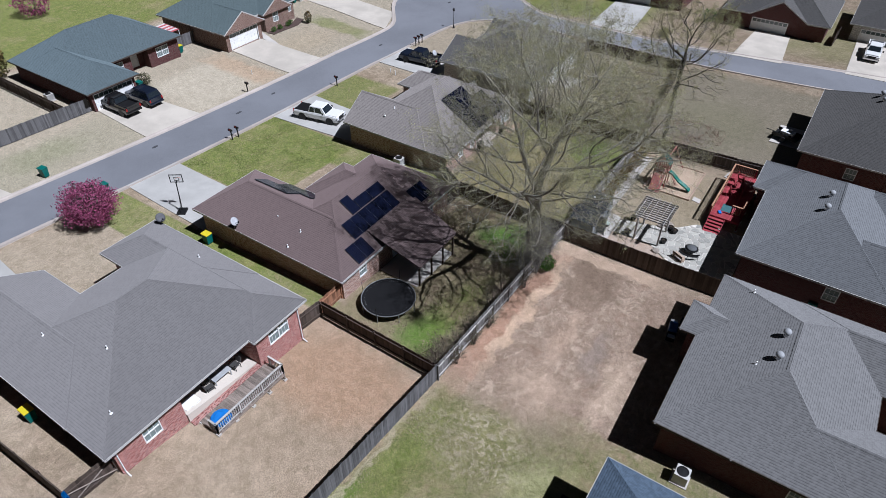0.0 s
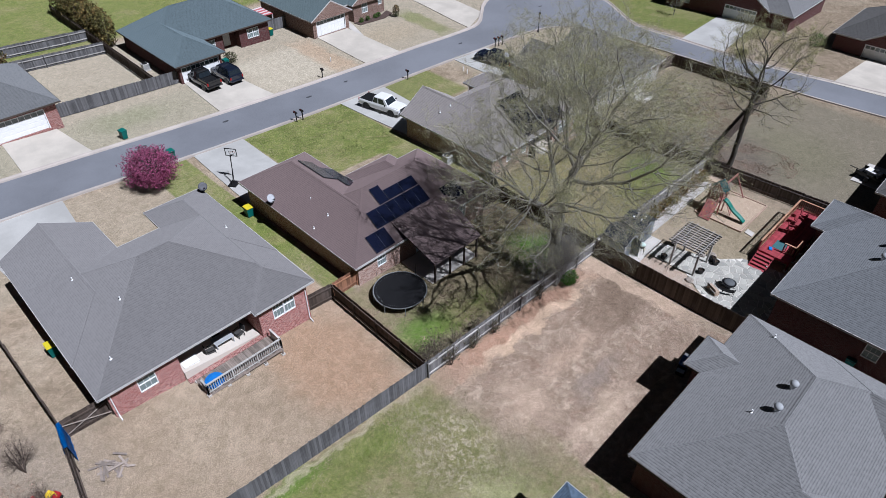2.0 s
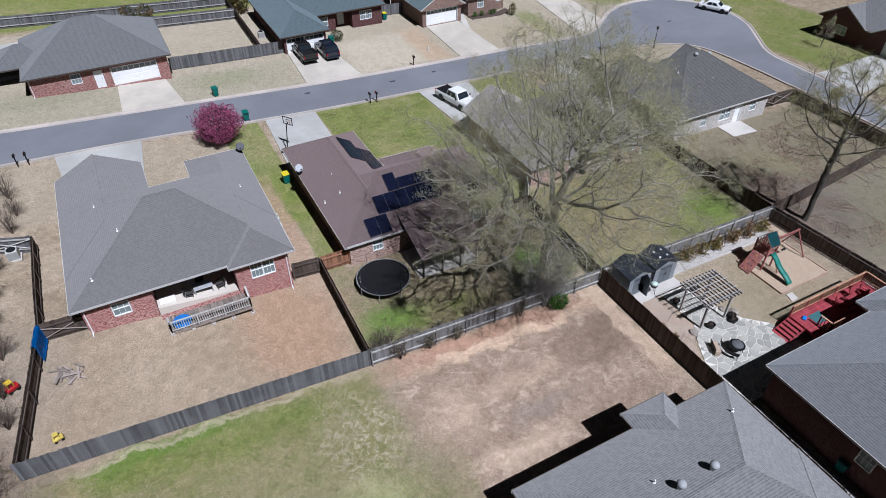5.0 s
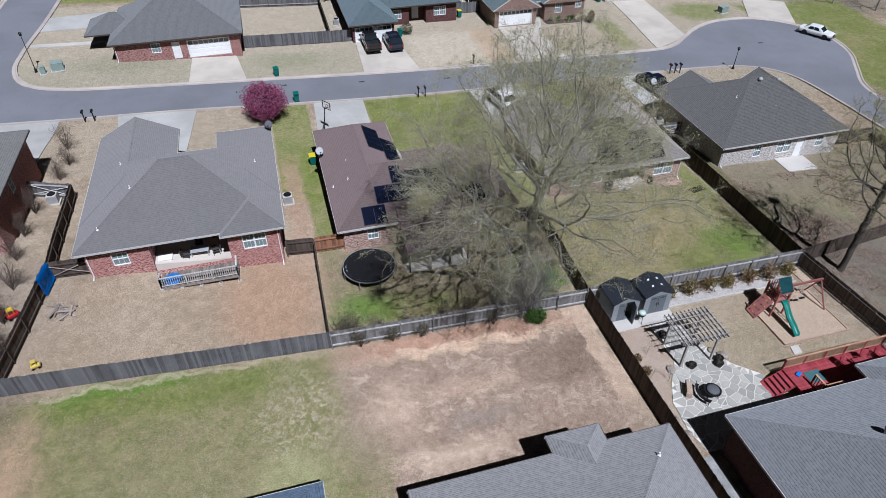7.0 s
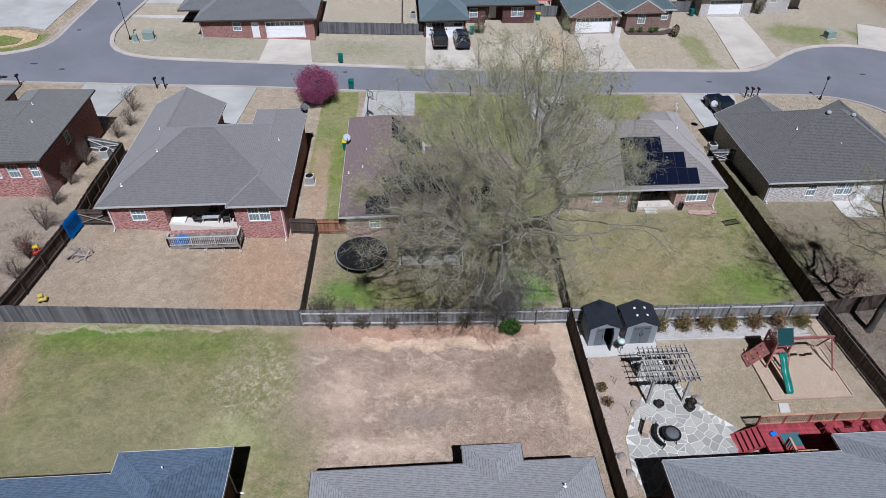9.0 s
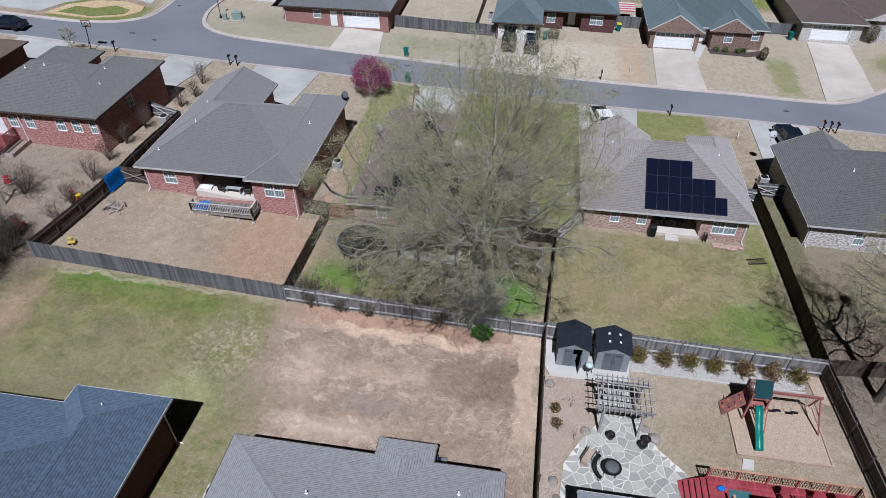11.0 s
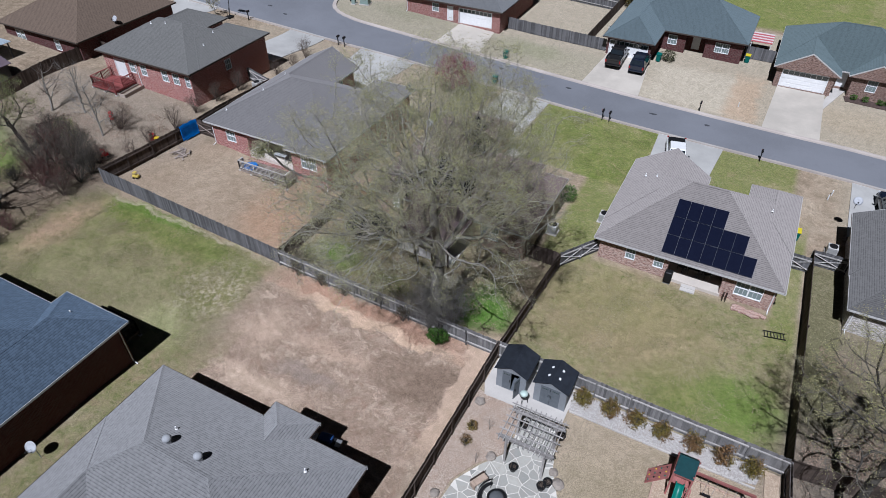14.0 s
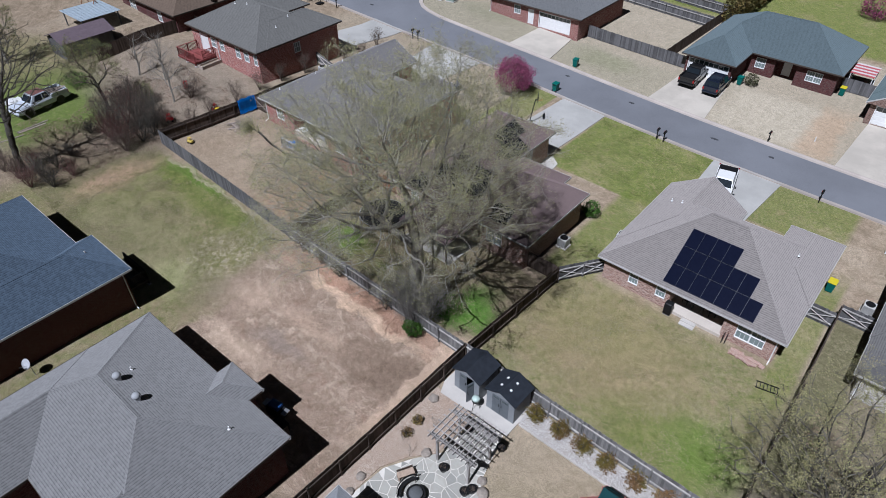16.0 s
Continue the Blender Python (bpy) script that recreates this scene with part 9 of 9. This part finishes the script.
# crape myrtles between the two western houses
for i, (x, y) in enumerate(((0.9, 46.4), (1.5, 43.4), (1.2, 40.6), (0.4, 35.0), (0.3, 31.6), (0.4, 28.5), (0.8, 25.2), (0.8, 22.0), (1.0, 19.6))):
    bare_shrub(x, y, 240 + i, 2.1 if i % 3 else 2.5, "bare multi-stemmed crape myrtle beside the fence", (6, 5, 3), mat_twig_brown, 7, out_lean=0.35, group="crape myrtles")
# the tangled western garden
WEST = [(0.2, 12.6, 2.2), (-2.0, 16.4, 3.6), (-4.4, 15.4, 4.0), (-0.2, 14.6, 2.8), (-2.6, 15.6, 4.2), (-3.6, 13.8, 4.0), (-2.4, 12.6, 3.0), (-0.4, 16.0, 2.8), (-5.0, 13.6, 3.0), (-3.2, 17.4, 3.4),
        (-0.6, 13.2, 3.0), (-5.6, 16.6, 3.8), (-1.2, 17.6, 1.8), (-1.4, 5.2, 2.2), (-0.4, 3.8, 2.4), (0.9, 5.2, 1.8), (-2.4, 3.6, 2.4), (-7.0, 17.6, 3.0), (-3.4, 5.4, 2.0), (-1.8, 6.8, 2.2), (-4.4, 3.2, 2.4), (-2.8, 8.6, 1.4), (0.4, 7.2, 1.5), (-5.2, 11.8, 1.4)]
for i, (x, y, h) in enumerate(WEST):
    bare_shrub(x, y, 260 + i, h, "dense bare brown shrub in the unkempt garden", (8, 6, 4), (mat_twig_brown, mat_bark_mid, mat_twig_red, mat_bark_dark)[i % 4], 6, buds=150, bud_mat=(mat_brown_leaf, mat_dull_leaf, mat_brown_leaf)[i % 3], out_lean=0.6, thick=0.05)
tree(-4.6, 20.9, 41, 5.4, 0.10, (9, 7, 5), "small bare fruit tree on bare ground", lean=(-0.1, 0.1), first=0.2, shrink=0.55, twig_mat=mat_twig_grey, group="bare garden trees")
bare_shrub(-3.9, 22.6, 282, 2.4, "wide low bare shrub beside the fruit tree", (8, 6, 4), mat_twig_brown, 9, out_lean=0.95, thick=0.04)
tree(-12.7, 21.5, 46, 4.4, 0.12, (9, 7, 5), "small bare tree beside the wooden shed", lean=(0.15, 0.2), first=0.2, shrink=0.55, twig_mat=mat_twig_brown, group="bare garden trees")
crown_tree(-8.2, 15.4, 43, crown_points(43, 44, 24, 4.6, 2.7, 1.8, 2.0, spread=0.55, inner=0.3) + np.array([-1.3, -0.1, 0.0]), ((-0.15, 0.0, 0.9), (-0.6, -0.05, 2.2)), 0.17, "leafing tree in the unkempt garden", 12000, 0.045, mat_west_leaf, mat_bark_dark, mat_twig_brown, step_len=0.35, kill=0.5)
crown_tree(-3.6, 4.4, 15, crown_points(15, 120, 28, 8.6, 4.6, 3.2, 3.6, spread=0.7, inner=0.3) + np.array([-0.2, 1.2, 0.0]), ((0.1, 0.2, 2.6), (0.1, 0.6, 4.6)), 0.28, "dark spreading tree with fine bare branches", 3000, 0.04, mat_bud, mat_bark_dark, mat_bark_dark, twig=0.011)
tree(-26.0, 12.6, 48, 6.2, 0.2, (10, 7, 5, 4), "leafing tree beyond the garden", buds=7000, bud_mat=mat_west_leaf, lean=(0.0, 0.0), first=0.12, shrink=0.5, group="bare garden trees")
bush(-7.0, 18.9, 1.2, 1.1, 1.9, mat_west_leaf, "yellow-green leafing shrub in the unkempt garden", 304, 1500, 0.06)
bush(-15.4, 15.6, 1.5, 1.2, 1.2, mat_green_leaf, "low dark green shrub on the grass", 301, 1500, 0.07)
tree(-9.3, 22.8, 42, 4.8, 0.10, (8, 6, 5), "small bare tree in the unkempt garden", lean=(-0.1, 0.1), first=0.2, shrink=0.55, twig_mat=mat_twig_grey, group="bare garden trees")
for i, (x, y) in enumerate(((43.0, 9.4), (42.2, 7.4), (43.2, 6.9))):
    bare_shrub(x, y, 320 + i, 1.5, "thin bare sapling in the gravel bed", (5, 4), mat_twig_grey, 1, out_lean=0.1, thick=0.02, group="saplings")
for i, (x, y) in enumerate(((42.0, 9.0), (42.1, 7.9))):
    bush(x, y, 0.35, 0.35, 0.5, mat_shrub_gold, "small rusty shrub in the gravel bed", 330 + i, 260, 0.06)
for i, (x, y, h) in enumerate(((101.5, 41.0, 3.6), (112, 70, 7.5), (117, 66, 8), (108, 74, 7), (122, 60, 8), (-17.5, 50.5, 2.6))):
    tree(x, y, 400 + i, h, 0.02 * h, (8, 6, 4), "bare young tree on the far lawn", buds=700, first=0.2, shrink=0.5, group="far trees")
bush(103.6, 20.0, 1.1, 1.1, 1.6, mat_green_leaf, "rounded green shrub by the house", 340, 700, 0.1)
bush(46.0, 105, 2.6, 2.6, 3.4, mat_redbud, "pink blossoming tree behind the lawns", 341, 1800, 0.14, name="tree", category="tree")


# ---- loose ground cover ----
def litter(name, label, x0, y0, x1, y1, count, size, mat, seed, scale=0.5, cut=0.05, category="ground cover", keep=None):
    """Small loose blades or leaves lying on the ground in drifts."""
    rng = np.random.default_rng(seed)
    pts = []
    while len(pts) < count:
        x, y = rng.uniform(x0, x1), rng.uniform(y0, y1)
        if noise.noise(Vector((x * scale, y * scale, seed))) + 0.4 * noise.noise(Vector((x * scale * 4, y * scale * 4, seed))) > cut + rng.normal(0, 0.12) and (keep is None or keep(x, y)):
            pts.append((x, y, gz(x, y) + 0.012))
    pts = np.array(pts)
    me = leaf_mesh(name, pts, size, rng)
    me.materials.append(mat)
    ob = new(name, me)
    tagged(ob, label, category, kind="stuff")
    return ob


mat_straw = foliage("dry_straw_blades", (0.30, 0.255, 0.165), 0.3)
mat_leaf_litter = foliage("fallen_brown_leaves", (0.235, 0.17, 0.125), 0.4, (0.32, 0.235, 0.175))
mat_grass_dark = foliage("dark_grass_blades", (0.14, 0.165, 0.05), 0.35, (0.17, 0.18, 0.065))
litter("dry_grass", "pale dry grass tufts scattered through the open lawn", -1, 3.5, 23, 15, 26000, 0.036, mat_straw, 71, 0.35, 0.12)
litter("grass_tufts", "dark green grass tufts scattered through the open lawn", 0, 3.5, 22, 15, 22000, 0.03, mat_grass_dark, 72, 0.6, 0.1)
litter("dry_grass", "pale dry grass tufts scattered over the fenced lawn", 42, 15.6, 59, 28, 14000, 0.034, mat_straw, 73, 0.5, 0.15)
litter("grass_tufts", "dark green grass tufts scattered over the fenced lawn", 42, 15.6, 59, 28, 20000, 0.03, mat_grass_dark, 74, 0.5, 0.1)
litter("leaf_litter", "brown fallen leaves on the ground below the large tree", 23, 15.8, 40.5, 24, 16000, 0.042, mat_leaf_litter, 75, 0.4, 0.0)
litter("leaf_litter", "brown fallen leaves on the ground below the tall tree", 60.5, 8, 69, 20, 9000, 0.055, mat_leaf_litter, 76, 0.4, 0.0)
litter("leaf_litter", "brown fallen leaves and straw on the bare soil", 23, 2.8, 40.3, 14.6, 20000, 0.022, mat_leaf_litter, 77, 0.3, 0.18)
litter("leaf_litter", "brown fallen leaves on the lawn behind the pale brick house", 61, 15.8, 80, 27, 12000, 0.06, mat_leaf_litter, 81, 0.3, 0.05)
litter("leaf_litter", "brown fallen leaves in the unkempt garden", -12, 5, 1, 26, 14000, 0.06, mat_leaf_litter, 78, 0.4, 0.0)
litter("grass_tufts", "dark green grass tufts on the front lawn", 31, 41, 43.6, 52, 12000, 0.03, mat_grass_dark, 79, 0.5, 0.12)
